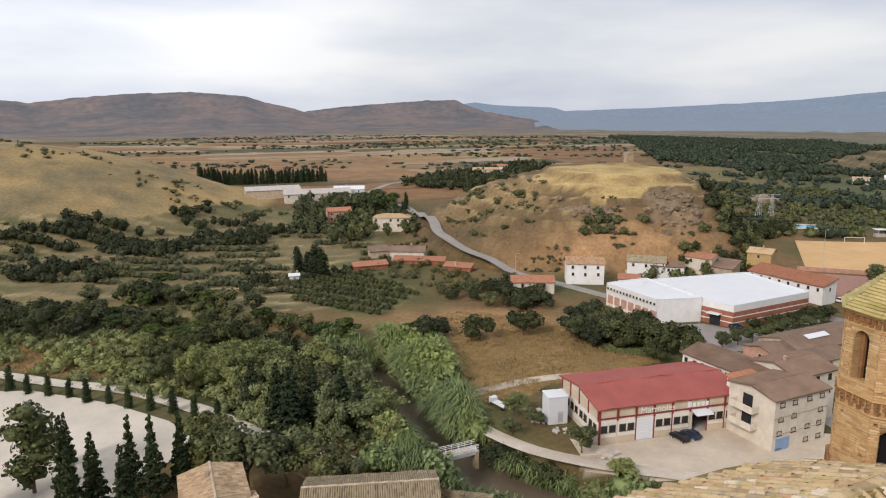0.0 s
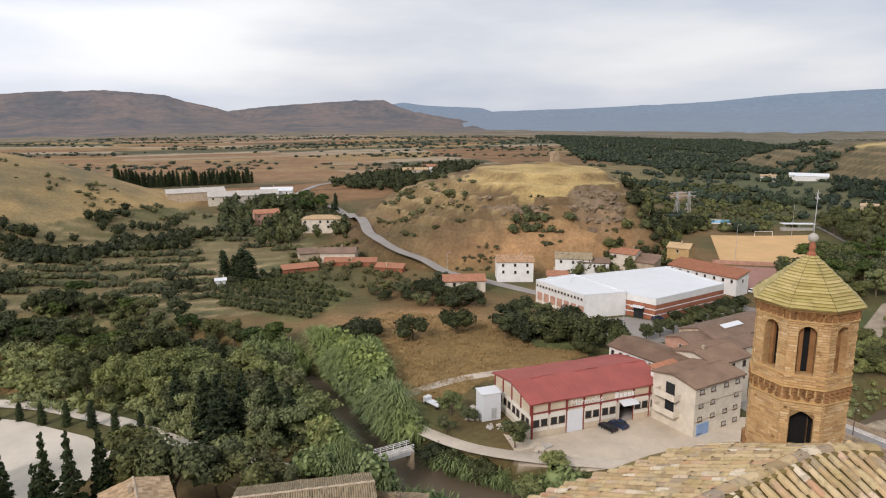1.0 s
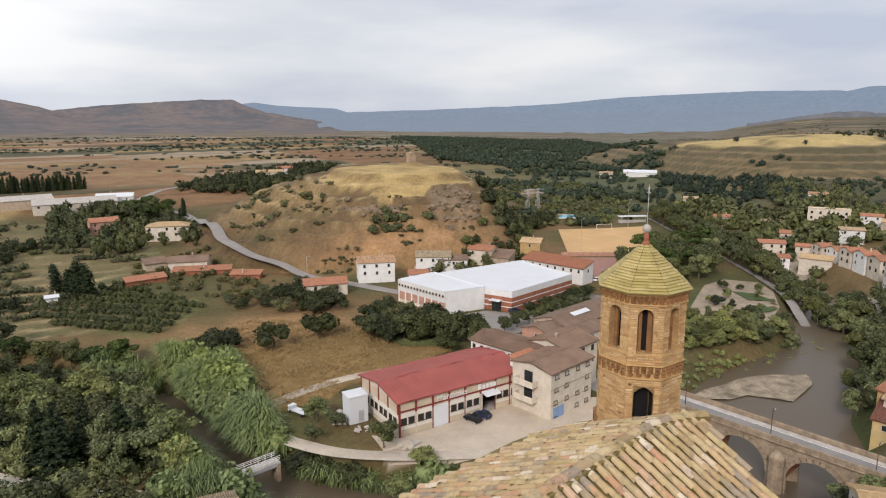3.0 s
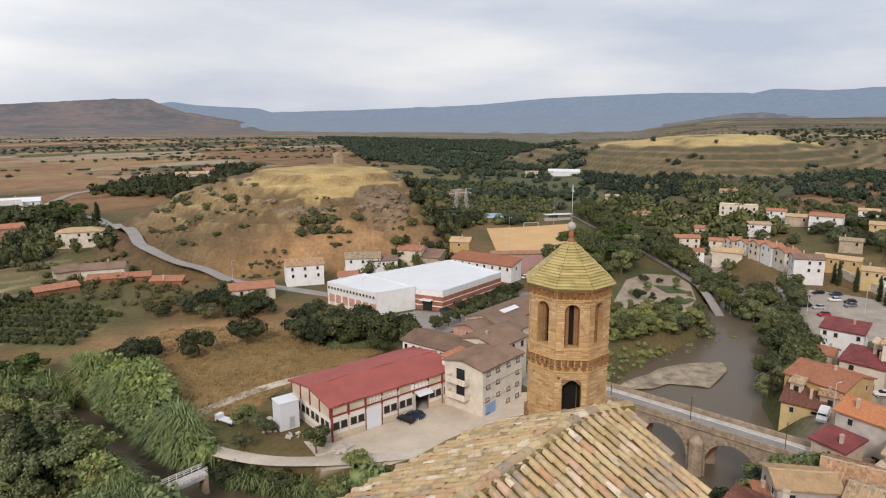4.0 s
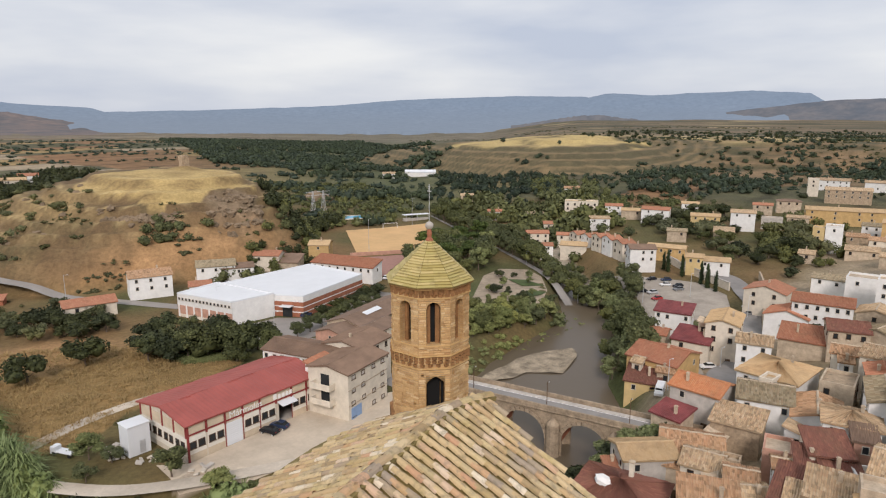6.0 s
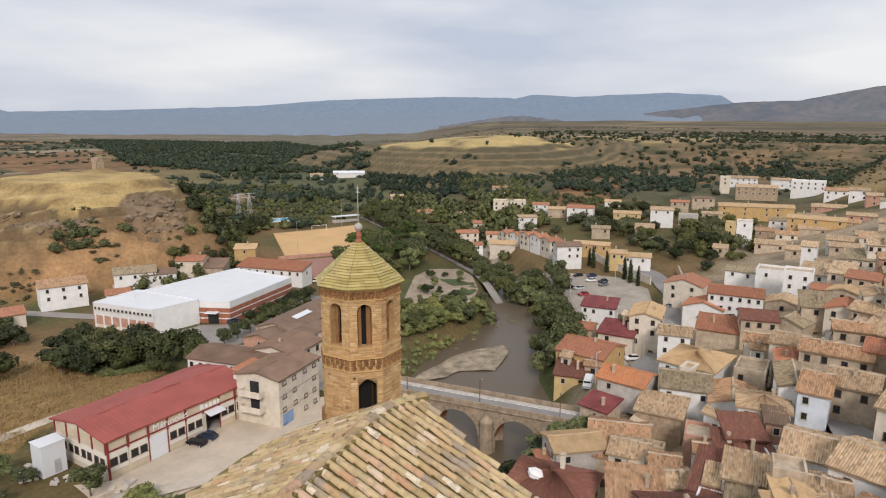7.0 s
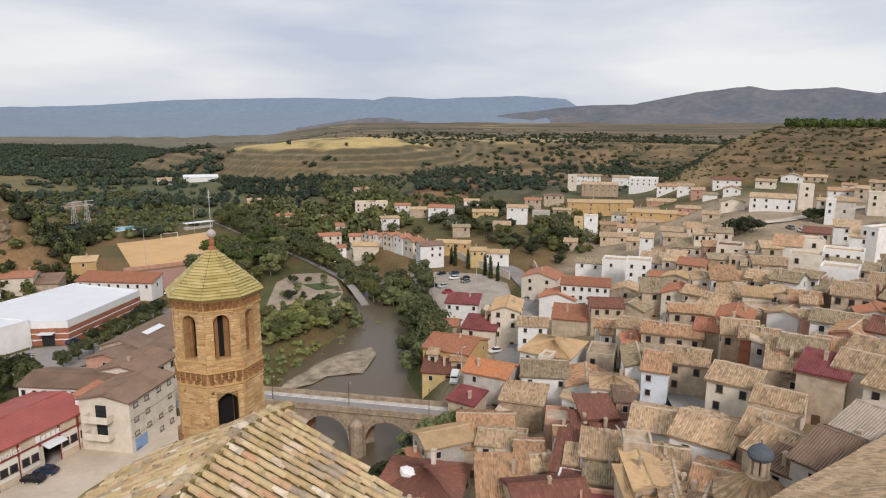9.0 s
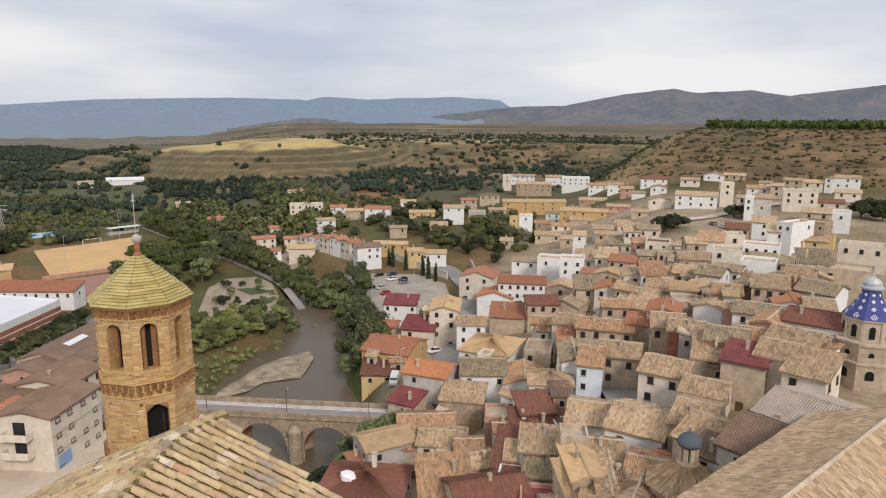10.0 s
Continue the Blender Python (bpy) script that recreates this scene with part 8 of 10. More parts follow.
house(198.8, -8.7, 5.7, 6.0, 3.4, -94, "yellow", "oldtile", "gable", rows=1, cols=1, near=False, door=False, side=1, chimney=False)
house(203.2, -12.3, 2.0, 5.0, 3.4, -99, "yellow", "mud", "flat", rows=1, cols=1, near=False, door=False, side=1, chimney=False)
house(170.7, -4.6, 3.7, 7.0, 3.9, -93, "stone", "mud", "flat", rows=1, cols=1, near=False, door=False, side=1, chimney=False)
house(171.6, -8.5, 4.4, 7.0, 4.3, -91, "mud", "oldtile", "shed", rows=1, cols=1, near=False, door=False, side=1, chimney=False)
house(212.0, 59.9, 4.0, 7.0, 8.1, -78, "white", "oldtile", "gable", rows=2, cols=1, near=False, door=False, side=1, chimney=False)
house(230.9, 56.9, 7.2, 7.0, 5.2, -76, "paleblue", "oldtile", "gable", rows=2, cols=2, near=False, door=False, side=1)
house(241.5, 52.6, 5.8, 6.0, 3.4, -72, "mud", "oldtile", "gable", rows=1, cols=1, near=False, door=False, side=1, chimney=False)
house(256.3, 49.0, 6.0, 6.0, 3.4, -82, "mud", "oldtile", "gable", rows=1, cols=1, near=False, door=False, side=1)
house(204.3, 52.2, 6.8, 6.0, 3.4, -70, "cream", "oldtile", "gable", rows=1, cols=2, near=False, door=False, side=1, chimney=False)
house(212.9, 47.7, 6.1, 6.0, 3.4, -77, "mud", "oldtile", "gable", rows=1, cols=1, near=False, door=False, side=1, chimney=False)
house(213.9, 41.8, 5.9, 6.0, 3.4, -81, "mud", "oldtile", "gable", rows=1, cols=1, near=False, door=False, side=1, chimney=False)
house(197.2, 32.7, 5.5, 6.0, 3.4, -85, "stone", "oldtile", "gable", rows=1, cols=1, near=False, door=False, side=1)
house(176.4, 35.6, 5.9, 6.0, 3.4, -82, "white", "oldtile", "gable", rows=1, cols=1, near=False, door=False, side=1, chimney=False)
house(177.0, 29.1, 6.2, 6.0, 3.4, -81, "mud", "oldtile", "shed", rows=1, cols=1, near=False, door=False, side=1, chimney=False)
house(171.2, 22.3, 5.1, 6.0, 3.4, -80, "mud", "oldtile", "gable", rows=1, cols=1, near=False, door=False, side=1, chimney=False)
house(172.1, 16.3, 5.6, 6.0, 3.4, -79, "cream", "oldtile", "gable", rows=1, cols=1, near=False, door=False, side=1, chimney=False)
house(173.2, 3.2, 5.8, 7.0, 3.4, -89, "mud", "oldtile", "gable", rows=1, cols=1, near=False, door=False, side=1, chimney=False)
house(168.2, -0.8, 3.9, 6.0, 3.4, -96, "mud", "oldtile", "gable", rows=1, cols=1, near=False, door=False, side=1, chimney=False)
house(327.0, 86.6, 13.6, 7.5, 3.4, -74, "pink", "oldtile", "gable", rows=1, cols=4, near=False, door=False, side=1)
house(283.5, 63.7, 9.6, 6.0, 3.4, -77, "pink", "oldtile", "gable", rows=1, cols=3, near=False, door=False, side=1, chimney=False)
house(277.9, 68.4, 11.5, 6.3, 3.4, -78, "mud", "oldtile", "gable", rows=1, cols=3, near=False, door=False, side=1, chimney=False)
house(283.6, 91.3, 9.9, 6.0, 5.4, -75, "white", "oldtile", "gable", rows=2, cols=3, near=False, door=False, side=1)
house(211.9, 4.6, 6.2, 5.0, 5.2, -86, "white", "oldtile", "shed", rows=2, cols=1, near=False, door=False, side=1, chimney=False)
house(348.0, 22.4, 9.6, 6.0, 3.4, -89, "mud", "oldtile", "gable", rows=1, cols=3, near=False, door=False, side=1, chimney=False)
house(333.3, -23.8, 9.8, 7.0, 6.4, -92, "white", "oldtile", "gable", rows=2, cols=3, near=False, door=False, side=1, chimney=False)
house(303.8, -22.4, 8.9, 7.0, 3.7, -92, "cream", "oldtile", "gable", rows=1, cols=2, near=False, door=False, side=1, chimney=False)
house(249.1, 98.5, 3.7, 6.0, 8.7, -71, "yellow", "mud", "flat", rows=2, cols=1, near=False, door=False, side=1)
house(251.2, 94.2, 5.5, 6.0, 9.5, -70, "white", "oldtile", "flat", rows=2, cols=1, near=False, door=False, side=1)
house(243.2, 81.9, 9.7, 7.0, 4.0, -71, "mud", "oldtile", "gable", rows=1, cols=3, near=False, door=False, side=1)
house(270.6, 93.2, 7.2, 6.0, 3.4, -71, "stone", "oldtile", "gable", rows=1, cols=2, near=False, door=False, side=1)
house(263.5, 83.1, 7.4, 6.0, 3.4, -70, "cream", "oldtile", "gable", rows=1, cols=2, near=False, door=False, side=1)
house(229.1, 69.0, 5.6, 6.0, 4.1, -76, "mud", "oldtile", "gable", rows=1, cols=1, near=False, door=False, side=1)
house(271.1, 76.5, 9.7, 6.0, 3.4, -69, "mud", "oldtile", "gable", rows=1, cols=3, near=False, door=False, side=1)
house(230.4, 94.0, 4.7, 6.0, 3.4, -73, "mud", "oldtile", "gable", rows=1, cols=1, near=False, door=False, side=1)
house(233.5, 48.3, 7.5, 6.0, 3.4, -81, "cream", "oldtile", "gable", rows=1, cols=2, near=False, door=False, side=1)
house(220.3, 38.4, 6.5, 6.0, 3.4, -76, "mud", "oldtile", "gable", rows=1, cols=2, near=False, door=False, side=1)
house(227.2, 54.7, 7.9, 6.0, 3.4, -74, "mud", "oldtile", "gable", rows=1, cols=2, near=False, door=False, side=1)
house(302.9, 86.6, 10.3, 6.0, 3.7, -70, "cream", "oldtile", "gable", rows=1, cols=3, near=False, door=False, side=1)

# old quarter
house(168.5, 43.5, 5.0, 5.8, 5.2, -83, "white", "redtile", "gable", rows=1, cols=3, near=False, door=False)
house(164.2, 37.8, 5.8, 5.8, 5.3, -91, "mud", "tantile", "cross", rows=2, cols=1, chimney=False)
house(149.7, 29.3, 4.6, 7.2, 7.9, -71, "cream", "oldtile", "cross", rows=2, cols=3, chimney=False)
house(146.4, 24.6, 4.6, 6.1, 7.8, -73, "white", "oldtile", "shed", rows=2, cols=3, chimney=False)
house(148.5, 20.8, 4.5, 6.1, 6.4, -95, "white", "tantile", "gable", rows=1, cols=2)
house(147.6, 16.7, 5.4, 6.5, 6.4, -93, "stone", "oldtile", "gable", rows=2, cols=2)
house(142.5, 11.7, 4.3, 6.7, 6.9, -99, "white", "oldtile", "gable", rows=1, cols=2)
house(159.1, 49.1, 6.4, 6.1, 5.5, -78, "mud", "oldtile", "cross", rows=2, cols=1, chimney=False)
house(147.8, 39.6, 5.2, 5.8, 7.0, -66, "mud", "oldtile", "shed", rows=2, cols=1)
house(147.6, 34.0, 5.8, 6.6, 6.1, -82, "cream", "redtile", "cross", rows=1, cols=2, chimney=False)
house(145.3, 28.2, 6.5, 5.9, 5.2, -99, "stone", "oldtile", "gable", rows=1, cols=3)
house(141.8, 21.8, 5.2, 7.4, 5.4, -83, "cream", "oldtile", "shed", rows=1, cols=1, chimney=False)
house(134.5, 16.2, 4.8, 5.9, 6.3, -82, "cream", "tantile", "gable", rows=1, cols=1, chimney=False)
house(136.4, 12.3, 4.5, 5.9, 5.7, -76, "mud", "oldtile", "cross", rows=1, cols=3, chimney=False)
house(125.3, 7.7, 4.4, 6.7, 7.4, -82, "pink", "oldtile", "gable", rows=1, cols=2)
house(133.9, 4.4, 4.5, 7.3, 5.9, -94, "stone", "oldtile", "cross", rows=2, cols=2, chimney=False)
house(127.5, 0.8, 5.5, 7.3, 7.9, -88, "mud", "oldtile", "gable", rows=2, cols=3, chimney=False)
house(133.0, -3.6, 5.6, 6.8, 6.4, -97, "cream", "darktile", "gable", rows=1, cols=1)
house(140.0, 48.1, 6.7, 7.0, 7.3, -62, "mud", "darktile", "gable", rows=2, cols=3, chimney=False)
house(142.9, 42.3, 6.4, 6.5, 5.1, -94, "mud", "oldtile", "cross", rows=1, cols=1)
house(125.0, 27.4, 5.5, 5.5, 7.5, -71, "mud", "oldtile", "gable", rows=2, cols=2)
house(130.4, 23.3, 4.6, 7.3, 5.3, -97, "cream", "oldtile", "shed", rows=2, cols=1)
house(116.8, 17.0, 4.8, 6.7, 7.8, -86, "mud", "redtile", "cross", rows=1, cols=1)
house(124.7, 13.7, 5.3, 7.1, 5.8, -71, "mud", "oldtile", "flat", rows=2, cols=1, chimney=False)
house(120.2, 8.9, 4.7, 6.9, 6.5, -105, "white", "oldtile", "cross", rows=1, cols=1, chimney=False)
house(123.0, -2.4, 4.9, 6.7, 5.9, -81, "grey", "redtile", "cross", rows=2, cols=3)
house(118.5, 34.7, 4.9, 6.7, 8.0, -83, "cream", "oldtile", "gable", rows=1, cols=2, chimney=False)
house(114.7, 20.3, 4.5, 7.2, 6.8, -83, "mud", "redtile", "gable", rows=1, cols=1, chimney=False)
house(108.4, 15.2, 4.7, 6.6, 7.8, -77, "mud", "oldtile", "gable", rows=1, cols=3)
house(105.0, -0.3, 4.6, 6.8, 7.6, -103, "pink", "oldtile", "cross", rows=1, cols=3, chimney=False)
house(183.3, 49.9, 6.3, 7.2, 6.2, -82, "white", "oldtile", "shed", rows=1, cols=2, near=False, door=False)
house(177.0, 42.2, 5.1, 6.8, 6.8, -85, "cream", "oldtile", "shed", rows=1, cols=2, near=False, door=False)
house(169.8, 35.8, 6.6, 7.3, 6.8, -88, "mud", "redtile", "gable", rows=2, cols=3, near=False, door=False)
house(173.4, 30.3, 6.3, 6.0, 5.9, -68, "stone", "oldtile", "gable", rows=2, cols=1, near=False, door=False, chimney=False)
house(172.8, 24.6, 5.6, 5.7, 5.1, -92, "mud", "oldtile", "flat", rows=2, cols=3, near=False, door=False, chimney=False)
house(159.0, 18.0, 5.9, 6.9, 7.0, -72, "mud", "oldtile", "gable", rows=1, cols=3, chimney=False)
house(197.3, 43.2, 6.9, 6.7, 5.3, -78, "cream", "oldtile", "shed", rows=1, cols=3, near=False, door=False, chimney=False)
house(186.3, 34.8, 4.9, 7.0, 6.8, -73, "pink", "oldtile", "gable", rows=1, cols=2, near=False, door=False)
house(181.6, 29.4, 6.3, 6.8, 6.8, -84, "cream", "darktile", "flat", rows=1, cols=2, near=False, door=False, chimney=False)
house(199.0, 40.1, 5.1, 6.2, 7.9, -71, "cream", "oldtile", "shed", rows=1, cols=3, near=False, door=False)
house(200.8, 35.8, 6.5, 6.8, 7.4, -77, "cream", "oldtile", "gable", rows=2, cols=2, near=False, door=False)
house(110.5, 31.9, 4.6, 6.3, 6.9, -66, "white", "redtile", "cross", rows=2, cols=3)
house(100.5, 2.2, 4.2, 6.8, 6.9, -89, "white", "oldtile", "gable", rows=1, cols=3)
house(130.8, -7.5, 5.6, 7.2, 6.5, -110, "white", "oldtile", "gable", rows=1, cols=1)
house(196.2, 10.8, 6.1, 7.3, 5.9, -88, "mud", "darktile", "gable", rows=1, cols=3, near=False, door=False)
house(195.5, 0.2, 5.9, 6.8, 5.8, -90, "white", "oldtile", "shed", rows=2, cols=1, near=False, door=False)
house(174.4, 19.4, 4.6, 7.3, 7.1, -71, "mud", "oldtile", "gable", rows=2, cols=1, near=False, door=False, chimney=False)
house(175.8, 15.5, 6.0, 6.3, 6.8, -89, "white", "oldtile", "shed", rows=1, cols=1, near=False, door=False, chimney=False)
house(183.2, 10.8, 4.7, 6.1, 6.1, -78, "cream", "oldtile", "flat", rows=1, cols=1, near=False, door=False, chimney=False)
house(152.2, 8.9, 4.8, 5.9, 5.1, -102, "white", "oldtile", "gable", rows=2, cols=3, chimney=False)
house(140.0, -0.8, 4.4, 6.7, 6.1, -111, "mud", "oldtile", "flat", rows=2, cols=1, chimney=False)
house(137.9, -4.0, 4.2, 6.6, 7.7, -96, "mud", "oldtile", "gable", rows=2, cols=3)
house(147.8, -7.7, 4.3, 6.3, 5.7, -93, "mud", "oldtile", "cross", rows=1, cols=2)
house(152.9, -6.6, 5.6, 6.9, 7.8, -84, "cream", "oldtile", "shed", rows=1, cols=3)
house(202.8, -8.3, 6.7, 6.4, 7.5, -111, "stone", "oldtile", "flat", rows=1, cols=3, near=False, door=False, chimney=False)
house(120.8, -6.6, 4.1, 6.8, 5.9, -84, "white", "oldtile", "gable", rows=2, cols=1)

# suburb
house(201.8, 193.4, 9.5, 5.9, 6.0, -36, "cream", "redtile", "gable", rows=2, cols=3, near=False, door=False, chimney=False)
house(195.5, 166.8, 10.1, 6.7, 6.0, -56, "cream", "tantile", "gable", rows=1, cols=2, near=False, door=False)
house(226.2, 203.8, 13.0, 5.9, 5.5, -42, "cream", "redtile", "gable", rows=2, cols=3, near=False, door=False)
house(208.5, 175.5, 5.3, 6.7, 6.5, -20, "cream", "redtile", "gable", rows=2, cols=2, near=False, door=False)
house(201.1, 163.2, 5.1, 6.7, 6.5, -21, "white", "redtile", "gable", rows=2, cols=2, near=False, door=False)
house(196.2, 154.1, 4.9, 6.7, 6.5, -22, "cream", "redtile", "gable", rows=2, cols=2, near=False, door=False)
house(193.1, 146.7, 4.8, 6.7, 6.5, -23, "white", "redtile", "gable", rows=2, cols=2, near=False, door=False)
house(190.4, 139.4, 5.1, 6.7, 6.5, -24, "cream", "redtile", "gable", rows=2, cols=2, near=False, door=False)
house(181.9, 126.4, 8.4, 6.7, 8.0, -41, "white", "fibre", "gable", rows=2, cols=3, near=False, door=False)
house(250.1, 209.9, 16.2, 6.7, 7.0, -50, "cream", "tantile", "flat", rows=3, cols=5, near=False, door=False, chimney=False)
house(257.7, 172.2, 12.1, 6.7, 7.0, -64, "white", "redtile", "gable", rows=2, cols=2, near=False, door=False, chimney=False)
house(258.6, 186.0, 9.6, 5.9, 4.5, -54, "mud", "tantile", "gable", rows=1, cols=2, near=False, door=False)
house(261.5, 150.0, 11.8, 5.9, 6.0, -60, "yellow", "tantile", "gable", rows=1, cols=3, near=False, door=False)
house(268.6, 136.9, 9.6, 6.7, 8.0, -63, "white", "oldtile", "gable", rows=2, cols=2, near=False, door=False, chimney=False)
house(322.4, 142.5, 10.6, 5.9, 6.0, -62, "mud", "fibre", "hip", rows=1, cols=3, near=False, door=False, chimney=False)
house(200.8, 128.7, 12.8, 5.2, 5.0, -67, "ochre", "tantile", "gable", rows=1, cols=4, near=False, door=False, chimney=False)
house(190.2, 111.6, 5.2, 5.2, 6.0, -60, "yellow", "tantile", "gable", rows=1, cols=2, near=False, door=False)
house(193.8, 107.2, 9.9, 5.9, 5.0, -61, "white", "tantile", "gable", rows=1, cols=2, near=False, door=False, chimney=False)
house(186.4, 175.5, 7.8, 5.2, 5.5, -37, "white", "redtile", "gable", rows=1, cols=2, near=False, door=False)
house(209.4, 183.6, 7.5, 5.2, 5.5, -49, "cream", "redtile", "gable", rows=1, cols=2, near=False, door=False, chimney=False)
house(228.2, 181.3, 8.8, 5.2, 5.5, -42, "white", "oldtile", "gable", rows=1, cols=2, near=False, door=False)
house(238.7, 230.8, 8.8, 5.2, 5.0, -46, "mud", "oldtile", "gable", rows=1, cols=2, near=False, door=False)
house(260.3, 197.9, 8.1, 5.2, 5.0, -53, "white", "redtile", "gable", rows=1, cols=2, near=False, door=False, chimney=False)
house(230.7, 144.0, 7.3, 5.2, 4.5, -58, "mud", "oldtile", "gable", rows=1, cols=2, near=False, door=False)
house(289.9, 174.8, 7.8, 5.2, 5.0, -59, "white", "tantile", "gable", rows=1, cols=2, near=False, door=False)
house(240.7, 129.8, 7.3, 5.2, 4.5, -62, "mud", "oldtile", "shed", rows=0, cols=2, near=False, door=False, chimney=False)
house(310.1, 148.9, 8.5, 5.2, 5.0, -64, "mud", "redtile", "gable", rows=1, cols=2, near=False, door=False)
house(280.3, 130.1, 8.2, 5.2, 4.5, -65, "grey", "oldtile", "flat", rows=0, cols=2, near=False, door=False, chimney=False)
house(287.5, 122.5, 8.3, 5.2, 5.0, -67, "mud", "oldtile", "gable", rows=1, cols=2, near=False, door=False, chimney=False)
house(213.9, 234.0, 6.8, 5.2, 4.5, -42, "white", "redtile", "gable", rows=1, cols=2, near=False, door=False)
house(245.6, 293.2, 7.4, 5.2, 4.0, -40, "mud", "oldtile", "gable", rows=1, cols=2, near=False, door=False)
house(330.8, 465.4, 19.1, 8.9, 4.0, -35, "white", "whiteroof", "gable", rows=1, cols=3, near=False, door=False, chimney=False)
house(297.6, 256.6, 10.4, 6.7, 4.0, -49, "white", "oldtile", "gable", rows=1, cols=2, near=False, door=False)

# under the castle hill
house(44.4, 197.6, 11.4, 8.5, 6.5, -7, "white", "oldtile", "gable", rows=2, cols=3, near=False, door=False)
house(26.5, 186.6, 12.3, 7.6, 3.5, -2, "cream", "redtile", "gable", rows=1, cols=2, near=False, door=False, chimney=False)
house(54.9, 184.5, 5.9, 5.7, 4.5, -17, "white", "redtile", "gable", rows=0, cols=2, near=False, door=False)
house(66.6, 206.0, 11.7, 8.5, 5.0, -18, "white", "oldtile", "gable", rows=1, cols=3, near=False, door=False, chimney=False)
house(72.5, 203.0, 9.7, 6.6, 4.0, -14, "white", "fibre", "gable", rows=1, cols=3, near=False, door=False)
house(85.7, 208.0, 8.9, 7.6, 5.5, -42, "cream", "redtile", "gable", rows=1, cols=2, near=False, door=False)
house(90.7, 202.1, 7.2, 6.6, 3.5, -44, "mud", "fibre", "shed", rows=0, cols=1, near=False, door=False, chimney=False)
house(105.9, 209.2, 7.2, 7.6, 6.5, -39, "ochre", "tantile", "gable", rows=1, cols=1, near=False, door=False)
house(-48.8, 299.0, 10.8, 8.5, 5.5, 17, "pink", "redtile", "gable", rows=2, cols=3, near=False, door=False, chimney=False)
house(-22.1, 280.6, 16.0, 8.5, 6.0, -6, "cream", "tantile", "hip", rows=2, cols=5, near=False, door=False, chimney=False)
house(-68.7, 351.9, 35.5, 13.3, 5.0, 15, "cream", "grey", "gable", rows=1, cols=8, near=False, door=False, chimney=False)
house(-52.7, 364.2, 16.9, 9.5, 5.0, 2, "white", "whiteroof", "gable", rows=1, cols=3, near=False, door=False)
house(-95.8, 361.5, 29.7, 11.4, 5.0, 23, "mud", "grey", "gable", rows=0, cols=3, near=False, door=False)
house(-12.6, 230.7, 12.4, 8.5, 3.5, -7, "cream", "fibre", "gable", rows=0, cols=3, near=False, door=False)
house(-23.9, 233.8, 7.0, 4.6, 2.4, 16, "mud", "fibre", "shed", rows=0, cols=2, near=False, door=False, chimney=False)
house(-25.2, 217.0, 11.8, 3.2, 1.5, 21, "brickred", "redtile", "shed", rows=0, cols=2, near=False, door=False, chimney=False)
house(-8.4, 223.3, 18.1, 3.2, 1.5, -8, "brickred", "redtile", "shed", rows=0, cols=2, near=False, door=False)
house(5.2, 213.9, 9.6, 3.2, 1.5, -21, "brickred", "redtile", "shed", rows=0, cols=2, near=False, door=False)
house(30.8, 463.0, 18.0, 8.5, 5.0, -4, "cream", "tantile", "gable", rows=1, cols=3, near=False, door=False)
house(43.2, 487.6, 11.2, 8.5, 5.0, -5, "white", "redtile", "gable", rows=1, cols=2, near=False, door=False)
house(332.0, 456.6, 21.8, 11.4, 4.0, -36, "white", "whiteroof", "gable", rows=0, cols=3, near=False, door=False, chimney=False)
house(301.0, 463.3, 10.7, 8.5, 4.0, -33, "white", "oldtile", "gable", rows=0, cols=2, near=False, door=False)
house(-47.3, 199.0, 3.0, 2.8, 2.4, 13, "white", "whiteroof", "gable", rows=0, cols=1, near=False, door=False)

# lean-tos against the nearer houses
house(54.7, 40.5, 2.0, 3.1, 5.8, -63, "grey", "mud", "gable", rows=1, cols=1, side=1, door=False, chimney=True, name="annex", label="small lean-to annex against an old house")
house(66.7, 48.3, 2.6, 2.4, 4.5, -34, "mud", "redtile", "shed", rows=1, cols=1, side=1, door=False, chimney=True, name="annex", label="small lean-to annex against an old house")
house(72.2, 45.1, 2.4, 2.7, 3.0, -65, "pink", "oldtile", "shed", rows=1, cols=1, side=1, door=False, chimney=True, name="annex", label="small lean-to annex against an old house")
house(76.0, 37.4, 2.0, 2.3, 4.8, -160, "stone", "oldtile", "flat", rows=1, cols=1, side=1, door=False, chimney=False, name="annex", label="small lean-to annex against an old house")
house(84.4, 43.9, 1.8, 2.4, 3.6, 9, "grey", "mud", "shed", rows=1, cols=1, side=1, door=False, chimney=False, name="annex", label="small lean-to annex against an old house")
house(101.2, 44.8, 2.1, 3.4, 6.2, -85, "cream", "oldtile", "flat", rows=1, cols=1, side=1, door=False, chimney=False, name="annex", label="small lean-to annex against an old house")
house(88.8, 34.7, 2.3, 3.1, 4.5, 10, "white", "oldtile", "shed", rows=1, cols=1, side=1, door=False, chimney=False, name="annex", label="small lean-to annex against an old house")
house(86.2, 26.2, 2.5, 3.1, 5.7, -62, "pink", "fibre", "shed", rows=1, cols=1, side=1, door=False, chimney=False, name="annex", label="small lean-to annex against an old house")
house(79.0, 27.4, 2.4, 3.5, 3.2, -47, "mud", "mud", "flat", rows=1, cols=1, side=1, door=False, chimney=True, name="annex", label="small lean-to annex against an old house")
house(80.9, 23.7, 3.3, 3.1, 3.0, -144, "white", "oldtile", "flat", rows=1, cols=1, side=1, door=False, chimney=False, name="annex", label="small lean-to annex against an old house")
house(78.0, 31.4, 3.1, 3.2, 4.7, -60, "white", "oldtile", "gable", rows=1, cols=1, side=1, door=False, chimney=True, name="annex", label="small lean-to annex against an old house")
house(65.3, 25.2, 3.3, 3.3, 4.5, 15, "white", "oldtile", "flat", rows=1, cols=1, side=1, door=False, chimney=False, name="annex", label="small lean-to annex against an old house")
